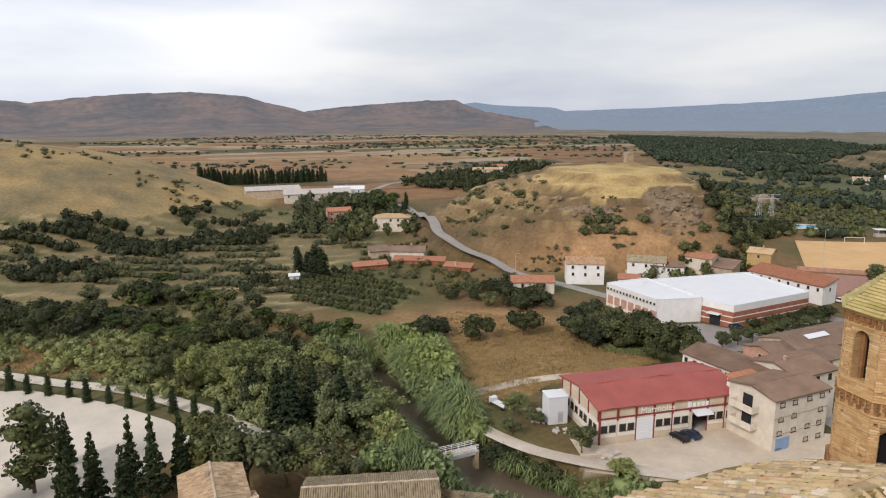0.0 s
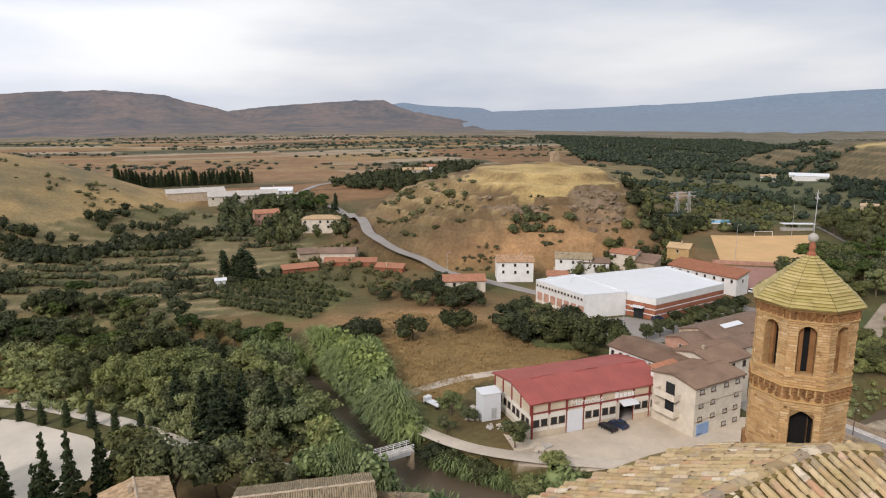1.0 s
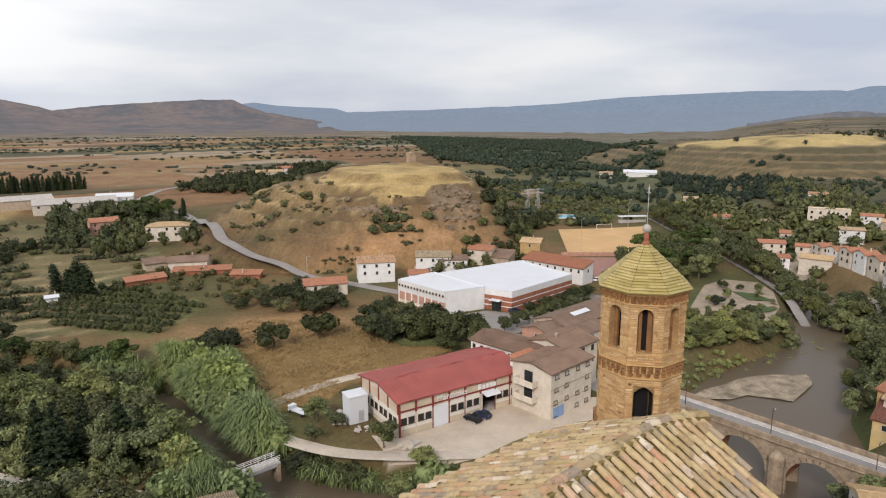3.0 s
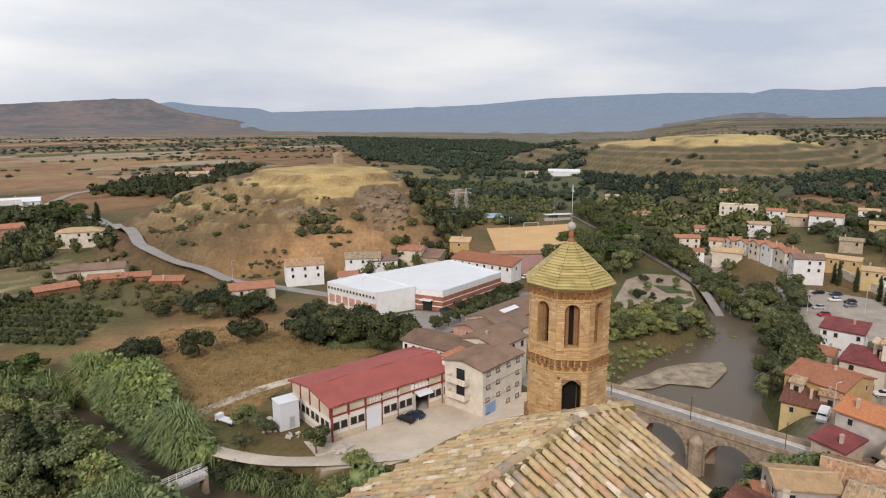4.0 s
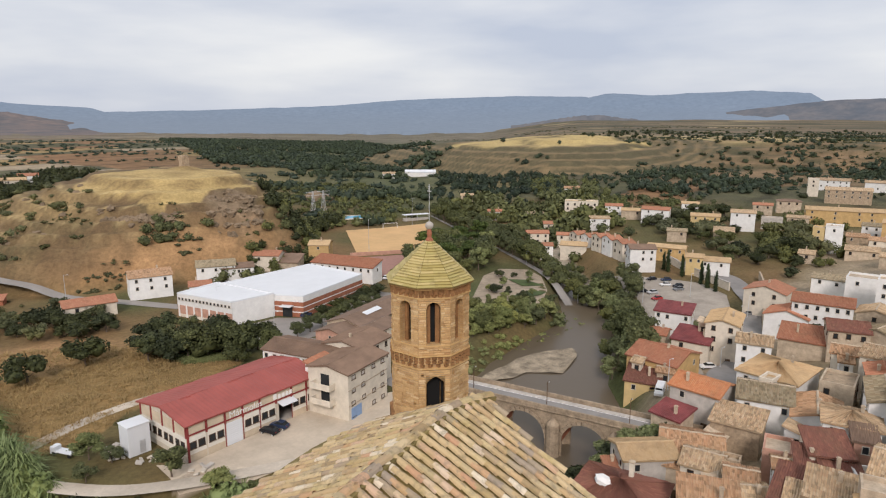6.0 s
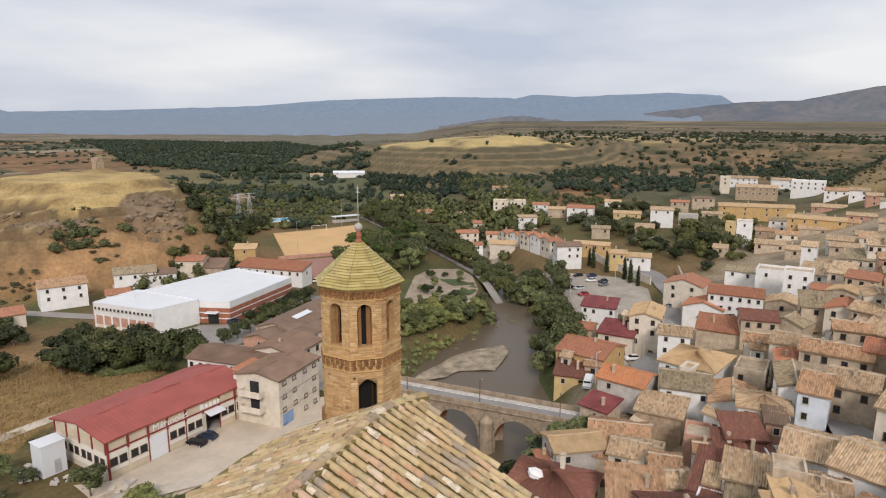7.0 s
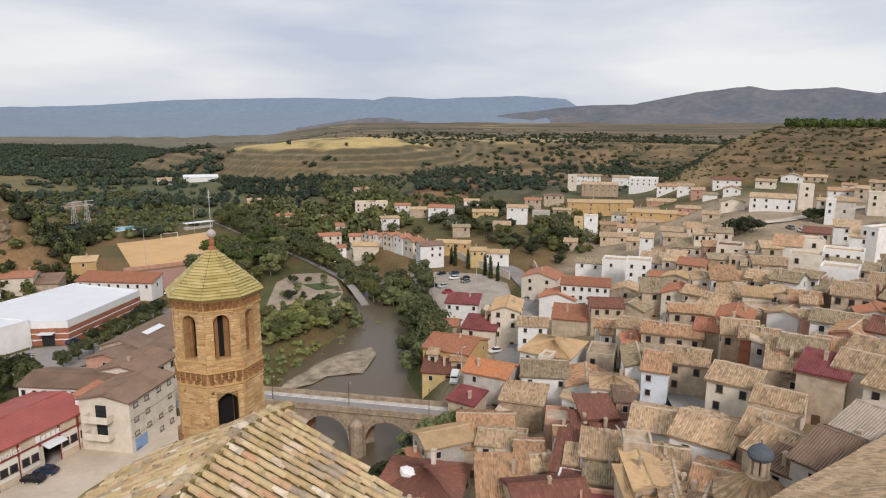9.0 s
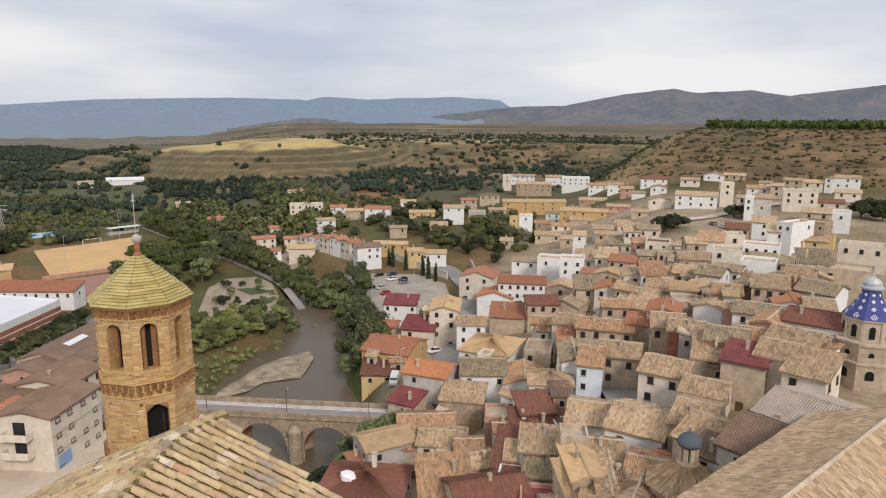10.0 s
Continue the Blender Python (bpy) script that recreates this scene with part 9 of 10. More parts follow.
house(69.0, 26.2, 2.5, 3.2, 5.3, -72, "pink", "oldtile", "shed", rows=1, cols=1, side=1, door=False, chimney=False, name="annex", label="small lean-to annex against an old house")
house(60.1, 12.6, 3.2, 2.3, 5.2, 20, "pink", "oldtile", "gable", rows=1, cols=1, side=1, door=False, chimney=False, name="annex", label="small lean-to annex against an old house")
house(65.0, 30.0, 2.8, 2.3, 3.0, -146, "pink", "oldtile", "shed", rows=1, cols=1, side=1, door=False, chimney=False, name="annex", label="small lean-to annex against an old house")
house(71.1, 36.4, 2.5, 3.1, 4.1, -151, "grey", "mud", "gable", rows=1, cols=1, side=1, door=False, chimney=False, name="annex", label="small lean-to annex against an old house")
house(61.0, 18.7, 2.3, 3.4, 3.4, -55, "stone", "oldtile", "gable", rows=1, cols=1, side=1, door=False, chimney=True, name="annex", label="small lean-to annex against an old house")
house(54.8, 13.0, 2.5, 3.2, 4.0, -72, "cream", "oldtile", "shed", rows=1, cols=1, side=1, door=False, chimney=True, name="annex", label="small lean-to annex against an old house")
house(59.9, 13.2, 2.0, 3.5, 4.4, -90, "pink", "oldtile", "shed", rows=1, cols=1, side=1, door=False, chimney=True, name="annex", label="small lean-to annex against an old house")
house(61.4, 9.7, 3.2, 3.2, 4.6, -86, "cream", "fibre", "gable", rows=1, cols=1, side=1, door=False, chimney=False, name="annex", label="small lean-to annex against an old house")
house(68.8, 8.4, 2.7, 3.0, 3.7, -99, "mud", "redtile", "gable", rows=1, cols=1, side=1, door=False, chimney=False, name="annex", label="small lean-to annex against an old house")
house(66.2, 4.1, 3.0, 3.4, 6.1, -112, "white", "fibre", "shed", rows=1, cols=1, side=1, door=False, chimney=True, name="annex", label="small lean-to annex against an old house")
house(66.0, -7.3, 2.4, 3.6, 4.9, -202, "cream", "redtile", "shed", rows=1, cols=1, side=1, door=False, chimney=False, name="annex", label="small lean-to annex against an old house")
house(66.5, -3.1, 3.1, 2.9, 5.7, -114, "grey", "fibre", "shed", rows=1, cols=1, side=1, door=False, chimney=False, name="annex", label="small lean-to annex against an old house")
house(63.7, 3.1, 2.0, 2.5, 3.9, -22, "mud", "oldtile", "flat", rows=1, cols=1, side=1, door=False, chimney=False, name="annex", label="small lean-to annex against an old house")
house(91.3, 5.5, 2.7, 2.8, 5.5, -91, "stone", "fibre", "shed", rows=1, cols=1, side=1, door=False, chimney=False, name="annex", label="small lean-to annex against an old house")
house(99.4, 10.8, 1.8, 2.5, 7.3, 6, "grey", "mud", "shed", rows=1, cols=1, side=1, door=False, chimney=True, name="annex", label="small lean-to annex against an old house")
house(114.0, 5.8, 2.6, 3.5, 7.0, -88, "pink", "oldtile", "gable", rows=1, cols=1, side=1, door=False, chimney=False, name="annex", label="small lean-to annex against an old house")
house(96.4, -6.7, 2.0, 3.1, 6.0, -196, "white", "oldtile", "shed", rows=1, cols=1, side=1, door=False, chimney=True, name="annex", label="small lean-to annex against an old house")
house(84.9, -4.5, 3.1, 3.3, 3.2, -197, "pink", "oldtile", "shed", rows=1, cols=1, side=1, door=False, chimney=False, name="annex", label="small lean-to annex against an old house")
house(105.2, -11.2, 3.4, 3.2, 7.3, -191, "white", "redtile", "flat", rows=1, cols=1, side=1, door=False, chimney=False, name="annex", label="small lean-to annex against an old house")
house(104.2, 65.2, 3.0, 2.8, 3.5, -64, "mud", "oldtile", "gable", rows=1, cols=1, side=1, door=False, chimney=True, name="annex", label="small lean-to annex against an old house")
house(103.3, 70.5, 1.8, 3.4, 6.2, -76, "cream", "oldtile", "gable", rows=1, cols=1, side=1, door=False, chimney=False, name="annex", label="small lean-to annex against an old house")
house(125.9, 70.3, 3.1, 2.3, 7.8, 22, "mud", "mud", "shed", rows=1, cols=1, side=1, door=False, chimney=False, name="annex", label="small lean-to annex against an old house")
house(139.5, 49.7, 2.1, 3.2, 4.6, -72, "stone", "oldtile", "shed", rows=1, cols=1, side=1, door=False, chimney=False, name="annex", label="small lean-to annex against an old house")
house(120.5, 40.9, 2.1, 2.3, 5.2, -65, "white", "oldtile", "shed", rows=1, cols=1, side=1, door=False, chimney=True, name="annex", label="small lean-to annex against an old house")
house(144.3, 20.6, 2.7, 2.7, 5.5, -95, "cream", "mud", "flat", rows=1, cols=1, side=1, door=False, chimney=True, name="annex", label="small lean-to annex against an old house")
house(143.2, 16.6, 2.2, 2.4, 5.9, -93, "grey", "oldtile", "shed", rows=1, cols=1, side=1, door=False, chimney=True, name="annex", label="small lean-to annex against an old house")
house(141.3, 28.7, 3.2, 2.5, 3.1, -93, "mud", "mud", "shed", rows=1, cols=1, side=1, door=False, chimney=False, name="annex", label="small lean-to annex against an old house")
house(142.0, 18.3, 3.0, 2.3, 3.5, -83, "white", "fibre", "gable", rows=1, cols=1, side=1, door=False, chimney=True, name="annex", label="small lean-to annex against an old house")
house(130.6, 15.2, 2.6, 2.5, 3.4, -82, "cream", "oldtile", "shed", rows=1, cols=1, side=1, door=False, chimney=True, name="annex", label="small lean-to annex against an old house")
house(132.7, 10.3, 2.1, 3.4, 3.7, 14, "stone", "oldtile", "flat", rows=1, cols=1, side=1, door=False, chimney=True, name="annex", label="small lean-to annex against an old house")
house(120.9, 6.7, 2.2, 2.5, 7.1, -82, "grey", "oldtile", "shed", rows=1, cols=1, side=1, door=False, chimney=False, name="annex", label="small lean-to annex against an old house")
house(122.8, 0.4, 2.0, 3.3, 4.2, -82, "white", "oldtile", "shed", rows=1, cols=1, side=1, door=False, chimney=True, name="annex", label="small lean-to annex against an old house")
house(133.6, 0.1, 3.3, 2.6, 6.4, -97, "pink", "redtile", "shed", rows=1, cols=1, side=1, door=False, chimney=False, name="annex", label="small lean-to annex against an old house")
house(112.4, 16.0, 2.0, 3.1, 5.9, 4, "cream", "oldtile", "shed", rows=1, cols=1, side=1, door=False, chimney=False, name="annex", label="small lean-to annex against an old house")
house(121.2, 12.0, 1.9, 2.9, 5.2, -15, "stone", "oldtile", "shed", rows=1, cols=1, side=1, door=False, chimney=True, name="annex", label="small lean-to annex against an old house")
house(123.0, 1.0, 3.0, 3.1, 3.9, -75, "grey", "oldtile", "shed", rows=1, cols=1, side=1, door=False, chimney=False, name="annex", label="small lean-to annex against an old house")
house(108.7, 11.9, 2.1, 2.6, 4.9, -77, "grey", "oldtile", "flat", rows=1, cols=1, side=1, door=False, chimney=False, name="annex", label="small lean-to annex against an old house")
house(154.7, 16.4, 3.0, 2.8, 4.3, -162, "white", "redtile", "flat", rows=1, cols=1, side=1, door=False, chimney=True, name="annex", label="small lean-to annex against an old house")
house(100.7, -0.8, 3.4, 2.9, 4.5, -89, "cream", "oldtile", "flat", rows=1, cols=1, side=1, door=False, chimney=True, name="annex", label="small lean-to annex against an old house")
house(151.1, 5.8, 2.1, 3.4, 4.0, -102, "stone", "redtile", "flat", rows=1, cols=1, side=1, door=False, chimney=True, name="annex", label="small lean-to annex against an old house")
house(121.4, -3.6, 2.9, 3.2, 3.6, -78, "white", "oldtile", "shed", rows=1, cols=1, side=1, door=False, chimney=True, name="annex", label="small lean-to annex against an old house")


# ---- trees and cane near the river ----
WOOD_DARK = [(-128, 162), (-102, 176), (-81, 186), (-55, 170), (-31, 151), (-19, 143), (-29, 142), (-45, 135), (-73, 143), (-112, 141)]
WOOD_LIGHT = [(-67, 130), (-46, 130), (-25, 123), (-17, 126), (-9, 107), (-8, 91), (-25, 93), (-40, 104), (-55, 114)]
pick = random.Random(9)
for x, y in scattered(66, WOOD_DARK, 5.2, 1):
    tree(pick.choice(["broad", "broad", "broad", "pine", "bush"]), x, y, pick.uniform(5, 8), pick.uniform(1.0, 1.3))
PATH_LINE = [(-99, 126), (-74, 118), (-55, 113), (-43, 106.5), (-31, 98), (-19.5, 90.3), (-10, 87.2)]
for x, y in scattered(74, WOOD_LIGHT, 4.4, 2):
    if line_distance(np.array([x]), np.array([y]), PATH_LINE, [1.5] * 7)[0] < 1.6:
        continue
    tree(pick.choice(["light", "light", "light", "broad", "olive"]), x, y, pick.uniform(4.5, 8.5), pick.uniform(0.9, 1.15))
# conifers in front, by the white esplanade
for x, y, h in ((-51, 79, 13), (-46, 77, 12), (-42.5, 80, 12.5), (-39, 79, 13), (-36.5, 82, 12), (-56, 88, 9), (-47.5, 74, 11), (-40, 73, 12)):
    tree("conifer", x, y, h, pick.uniform(0.75, 1.0), group="conifers by the esplanade")
for x, y, h in ((-56.5, 80.5, 14), (-62, 74, 11)):
    tree("poplar", x, y, h, 1.25)
for x, y, h in ((-28, 101, 12), (-25, 98, 12.5), (-22, 101, 11), (-17, 100, 11), (-14, 97, 10), (-34, 107, 10)):
    tree("conifer", x, y, h, pick.uniform(1.2, 1.5))
for k in range(14):
    tree("cypress", -96 + k * 4.4, 119.5 - k * 1.3 + pick.uniform(-0.5, 0.5), pick.uniform(4, 5.5), 1.5, group="row along the sandy path")
for x, y, h in ((-32, 84, 9), (-27, 80, 10), (-22, 82, 9), (-18, 79, 8), (-36, 90, 8)):
    tree("broad", x, y, h, 1.2)
for x, y, h in ((-15, 83, 9), (-13.5, 80, 8)):
    tree("olive", x, y, h * 0.7, 0.8)
# lone round trees beside the dry field
for x, y, h, w in ((-4.5, 142, 6.5, 1.25), (-1.5, 144.5, 5.5, 1.2), (8.4, 143, 6.5, 1.2), (19, 146, 7, 1.2), (22, 172, 5.5, 1.2), (27, 168, 5, 1.2)):
    tree("bush", x, y, h, w, group="round trees by the dry field")
BUSHES = [(28, 150), (36, 158), (44, 146), (55, 134), (51, 124), (43, 130), (30, 140)]
for x, y in scattered(26, BUSHES, 4.2, 3):
    tree(pick.choice(["bush", "bush", "broad"]), x, y, pick.uniform(4.8, 8.2), pick.uniform(1.0, 1.2))
for x, y in scattered(34, [(12, 190), (22, 200), (30, 176), (20, 160), (2, 176), (-4, 196)], 6, 31):
    tree(pick.choice(["olive", "bush", "olive"]), x, y, pick.uniform(2.5, 4.6), 1.25)
for x, y, h in ((16, 180, 6.5), (18, 177, 6), (13, 182, 5)):
    tree("bush", x, y, h, 1.1)
for x, y, h, w in ((-47.5, 206, 11, 1.6), (-44.5, 206, 9, 1.9), (-42, 205, 12, 2.0), (-39.5, 204, 11, 2.2)):
    tree("cypress", x, y, h, w)
# orchard rows
ORCH_U, ORCH_V = Vector((0.86, -0.51, 0)), Vector((0.51, 0.86, 0))
rows_x, rows_y = [], []
for i in range(-12, 13):
    for j in range(-8, 9):
        p = Vector((-28, 188, 0)) + ORCH_U * (i * 2.2) + ORCH_V * (j * 5.4)
        if in_poly(np.array([p.x]), np.array([p.y]), ORCHARD)[0]:
            rows_x.append(p.x + pick.uniform(-0.3, 0.3))
            rows_y.append(p.y + pick.uniform(-0.3, 0.3))
thicket("orchard", rows_x, rows_y, [pick.uniform(1.4, 2.6) for _ in rows_x], [pick.uniform(1.7, 2.8) for _ in rows_x], MAT["leaf"], "orchard of low green fruit trees in straight rows", 30, 90, 0.11)
# shrubs round the yard
for x, y, h in ((21, 90.5, 5), (12.5, 103, 4.5), (15, 100, 3), (25.5, 84.8, 4.0), (15, 88, 4.5), (30, 82, 2.5), (44, 82.5, 2.2), (19.5, 107, 4), (11, 97, 3.4)):
    tree(pick.choice(["broad", "light"]), x, y, h, 1.3)
# clipped street trees by the factory yard
for k in range(8):
    tree("broad", 62 + k * 4.0, 140 + k * 1.6 - 4, pick.uniform(3.8, 4.8), 1.2, group="round street trees")
for k in range(7):
    tree("bush", 76 + k * 3.6, 148.5 + k * 1.6, pick.uniform(3, 4.2), 1.3)
# river banks below the park
for x, y in scattered(34, [(93, 110), (101, 124), (112, 125), (122, 117), (130, 118), (128, 113), (114, 111.5), (104, 109)], 3.0, 4):
    tree(pick.choice(["light", "broad"]), x, y, pick.uniform(3.6, 6.2), 1.15)
for x, y in scattered(36, [(168, 130), (166, 118), (146, 100), (128, 88), (108, 73), (101, 78), (116, 88), (128, 95), (142, 108), (152, 122)], 4.0, 5):
    tree(pick.choice(["light", "broad", "broad"]), x, y, pick.uniform(5.5, 9), 1.1)
for x, y in scattered(20, [(100, 128), (112, 146), (120, 160), (112, 170), (100, 150)], 6, 6):
    tree(pick.choice(["light", "broad"]), x, y, pick.uniform(4, 7), 1.2)
for x, y in scattered(34, [(120, 160), (150, 160), (176, 200), (160, 205), (130, 190)], 6, 7):
    tree(pick.choice(["light", "broad", "broad", "pine"]), x, y, pick.uniform(6, 11), 1.1)
for k in range(26):
    f = k / 25
    tree("broad", 147.5 + 53 * f + pick.uniform(-1, 1), 118 + 150 * f + pick.uniform(-2, 2), pick.uniform(7, 10), 1.0, group="avenue trees along the promenade")
for k in range(24):
    f = k / 23
    tree("broad", 159 + 53 * f + pick.uniform(-2, 2), 134 + 142 * f + pick.uniform(-2, 2), pick.uniform(7, 10), 1.0, group="avenue trees along the promenade")
for x, y in scattered(18, [(68, 56), (60, 50), (70, 48), (82, 46), (84, 52), (76, 58)], 3.2, 8):
    tree(pick.choice(["light", "bush"]), x, y, pick.uniform(3, 5.5), 1.2)
# bushes among the low cane
for x, y in scattered(20, [(-14, 92), (-2, 99), (6, 98), (20, 84), (30, 80), (20, 75), (4, 84)], 4.0, 14):
    if line_distance(np.array([x]), np.array([y]), RIVER, RIVER_HALF)[0] > 1:
        tree(pick.choice(["light", "bush", "broad"]), x, y, pick.uniform(2.5, 5.5), 1.3)
# clipped bushes between the park's beds
for x, y in scattered(14, [(118, 134), (138, 152), (148, 156), (150, 145), (136, 130), (126, 124)], 5.0, 15):
    tree(pick.choice(["bush", "light"]), x, y, pick.uniform(1.6, 3.4), 1.2)
# cypresses along the retaining wall
for k in range(6):
    tree("cypress", (187.5, 186, 184, 180, 177.5, 176)[k], (121, 118.5, 112, 103, 99.5, 96)[k], pick.uniform(6.5, 8.5), 0.9, group="cypresses above the car park")
# gardens between the suburb and the upper town
for x, y in scattered(40, [(245, 175), (290, 190), (300, 130), (250, 92), (205, 84), (206, 108), (226, 130)], 6.5, 10):
    tree(pick.choice(["broad", "bush", "olive", "bush"]), x, y, pick.uniform(3.5, 8), 1.25)
for x, y, h in ((219, 34, 6), (222, 30, 6), (226, 33, 5), (262, -24, 7), (268, -28, 7), (258, -30, 6), (252, 12, 5), (258, 10, 5), (246, 15, 5), (152, 62, 5), (150, 58, 4.5), (155, 60, 5)):
    tree("bush", x, y, h, 1.3)
# cypress row beyond the sheds
for k in range(46):
    f = k / 45
    tree("cypress", -153 + 74 * f + pick.uniform(-0.7, 0.7), 408 + 26 * f + pick.uniform(-1, 1), pick.uniform(8, 12), 1.35, group="cypress row beyond the sheds")
for x, y in scattered(24, [(-45, 315), (-20, 312), (-16, 335), (-40, 345), (-60, 335)], 5, 12):
    tree(pick.choice(["broad", "cypress", "pine"]), x, y, pick.uniform(6, 10), 1.2)

# hedge and low growth on the river's far bank
bank_rng = np.random.RandomState(8)
bx = np.concatenate([np.linspace(76, 100, 40), np.linspace(100, 134, 50)])
by = np.interp(bx, [76, 88, 100, 118, 134], [97, 103, 107, 108, 112])
thicket("bank_growth", bx + bank_rng.uniform(-2, 2, 90), by + bank_rng.uniform(-2.2, 2.2, 90), bank_rng.uniform(0.6, 1.6, 90), bank_rng.uniform(1.2, 2.6, 90), MAT["leaf_light"], "low green growth on the river bank", 71, 70, 0.12)

# ---- cane, grass and far vegetation ----
REEDS_EAST = [(-15, 146), (-2, 138), (3, 109), (7, 98), (1.5, 100), (-3, 112), (-12, 134)]
REEDS_WEST = [(-30, 151), (-16, 137), (-11, 120), (-4, 101), (-7, 90), (-13, 100), (-16, 112), (-26, 130)]
REEDS_LOW = [(-12, 86), (-2, 97), (4, 96), (19, 86), (28, 83), (40, 76), (36, 70), (20, 72), (4, 82)]


def filled(poly, n, seed):
    rng = np.random.RandomState(seed)
    xs, ys = [p[0] for p in poly], [p[1] for p in poly]
    x, y = rng.uniform(min(xs), max(xs), n * 6), rng.uniform(min(ys), max(ys), n * 6)
    k = in_poly(x, y, poly)
    return x[k][:n], y[k][:n]


for name, poly, n, h, seed in (("cane", REEDS_EAST, 1100, 3.4, 1), ("cane", REEDS_WEST, 760, 3.0, 2), ("cane", REEDS_LOW, 700, 2.6, 3)):
    x, y = filled(poly, n, seed)
    keep = line_distance(x, y, RIVER, RIVER_HALF) > 1.0
    blades(name, x[keep], y[keep], h, 0.075, MAT["reed"], "tall bright green riverside cane", seed, per=24)
for poly, n, seed in ((REEDS_EAST, 120, 81), (REEDS_WEST, 120, 82), (REEDS_LOW, 70, 83)):
    x, y = filled(poly, n, seed)
    keep = line_distance(x, y, RIVER, RIVER_HALF) > 2.2
    x, y = x[keep], y[keep]
    rng = np.random.RandomState(seed)
    thicket("willows", x, y, rng.uniform(2.6, 5.8, len(x)), rng.uniform(2.6, 5.2, len(x)), MAT["reed"], "rounded green willows among riverside cane", seed, 110, 0.11)
# dry grass tufts on the field and the yard's edges
for poly, n, seed in ((DRY_FIELD, 2600, 5), (MEADOW, 900, 6)):
    x, y = filled(poly, n, seed)
    blades("dry_grass", x, y, 0.55, 0.05, plain("dry_stalks", (0.36, 0.25, 0.11), vary=0.2), "dry brown grass tufts", seed, per=7, category="grass", lean=0.6)
x, y = filled([(34, 141), (42, 137), (45, 131), (36, 134)], 500, 7)
blades("weeds", x, y, 0.9, 0.08, MAT["leaf_light"], "green weeds in the dry field", 7, per=8, category="weeds", lean=0.5)


def wood(name, poly, n, hi, wi, mat, label, seed, per=34, leaf=0.2, keep=None):
    x, y = filled(poly, n, seed)
    if keep is not None:
        k = keep(x, y)
        x, y = x[k], y[k]
    rng = np.random.RandomState(seed + 500)
    h = rng.uniform(hi[0], hi[1], len(x))
    w = rng.uniform(wi[0], wi[1], len(x))
    return thicket(name, x, y, h, w, MAT[mat], label, seed, per, leaf)


def off_road(x, y):
    return (line_distance(x, y, ROAD_HILL, [5.0] * len(ROAD_HILL)) > 0) & (line_distance(x, y, RIVER, RIVER_HALF) > 1)


OLIVES = [(-185, 236), (-130, 268), (-100, 335), (-47, 300), (-28, 240), (-43, 214), (-76, 216), (-158, 204)]
TERRACES = [(-190, 236), (-130, 268), (-104, 330), (-47, 300), (-24, 236), (-40, 210), (-49, 175), (-83, 190), (-102, 178), (-160, 190)]


def terrace_rows(spacing, step, share, seed):
    """Plants along the edges of curved terraces."""
    rng = np.random.RandomState(seed)
    xs, ys = [], []
    for y0 in np.arange(170, 335, spacing):
        x = np.arange(-195, -20, step) + rng.uniform(-1, 1)
        y = y0 + 5 * np.sin(x / 37.0) + 0.08 * (x + 100) + 9 * lumps(x, x * 0 + y0, 45, seed) + rng.uniform(-1.5, 1.5, len(x))
        keep = (lumps(x, y, 22, seed) > 0.55 - share) & in_poly(x, y, TERRACES)
        xs += list(x[keep])
        ys += list(y[keep])
    return np.array(xs), np.array(ys)


x, y = terrace_rows(9.5, 1.9, 0.42, 41)
rng = np.random.RandomState(3)
thicket("olive_hedges", x, y, rng.uniform(1.3, 2.8, len(x)), rng.uniform(2.2, 3.8, len(x)), MAT["leaf_grey"], "grey-green olive and bramble hedges along terraces", 41, 80, 0.11)
x, y = terrace_rows(7.3, 3.4, 0.38, 42)
thicket("terrace_trees", x, y, rng.uniform(2.6, 5.6, len(x)), rng.uniform(3.0, 6.5, len(x)), MAT["leaf_dark"], "dark round trees on the terraces", 42, 100, 0.1)
wood("thickets", [(-80, 345), (-20, 330), (-5, 300), (-12, 262), (-36, 250), (-60, 262)], 130, (3, 8), (3, 6), "leaf", "dark green garden trees round the houses", 43, 88, 0.11, off_road)
wood("undergrowth", [(-112, 146), (-30, 150), (-12, 118), (-8, 92), (-20, 92), (-43, 108), (-93, 128)], 520, (1.0, 2.8), (1.8, 4.0), "leaf_light", "green riverside undergrowth", 44, 80, 0.11, off_road)
wood("undergrowth", WOOD_DARK, 380, (1.2, 3), (2, 4.5), "leaf", "dark green undergrowth", 45, 80, 0.11)
wood("scrub", [(-30, 216), (-4, 190), (14, 206), (2, 232), (-10, 256), (-30, 240)], 120, (0.8, 2.4), (1.2, 3), "scrub", "dry scrub between garden plots", 46, 72, 0.12, off_road)
wood("scrub", [(0, 215), (60, 205), (110, 225), (100, 300), (20, 300), (-5, 262)], 3600, (0.25, 1.3), (0.5, 2.6), "scrub", "low dry scrub on the castle hill", 47, 40, 0.14, lambda x, y: off_road(x, y) & (castle_hill(x, y) < 21) & (lumps(x, y, 11, 62) > 0.14))
wood("bushes", [(52, 225), (55, 227), (70, 221), (73, 216), (58, 216), (45, 219)], 22, (2, 4.2), (2.5, 4), "leaf", "dark green bushes under the hill's cliff", 48, 88, 0.11)
wood("bushes", [(58, 198), (84, 197), (112, 214), (128, 250), (118, 290), (108, 262), (96, 222), (70, 206)], 80, (2, 5.5), (2.5, 5), "leaf", "dark green trees at the hill's foot", 49, 88, 0.11, off_road)
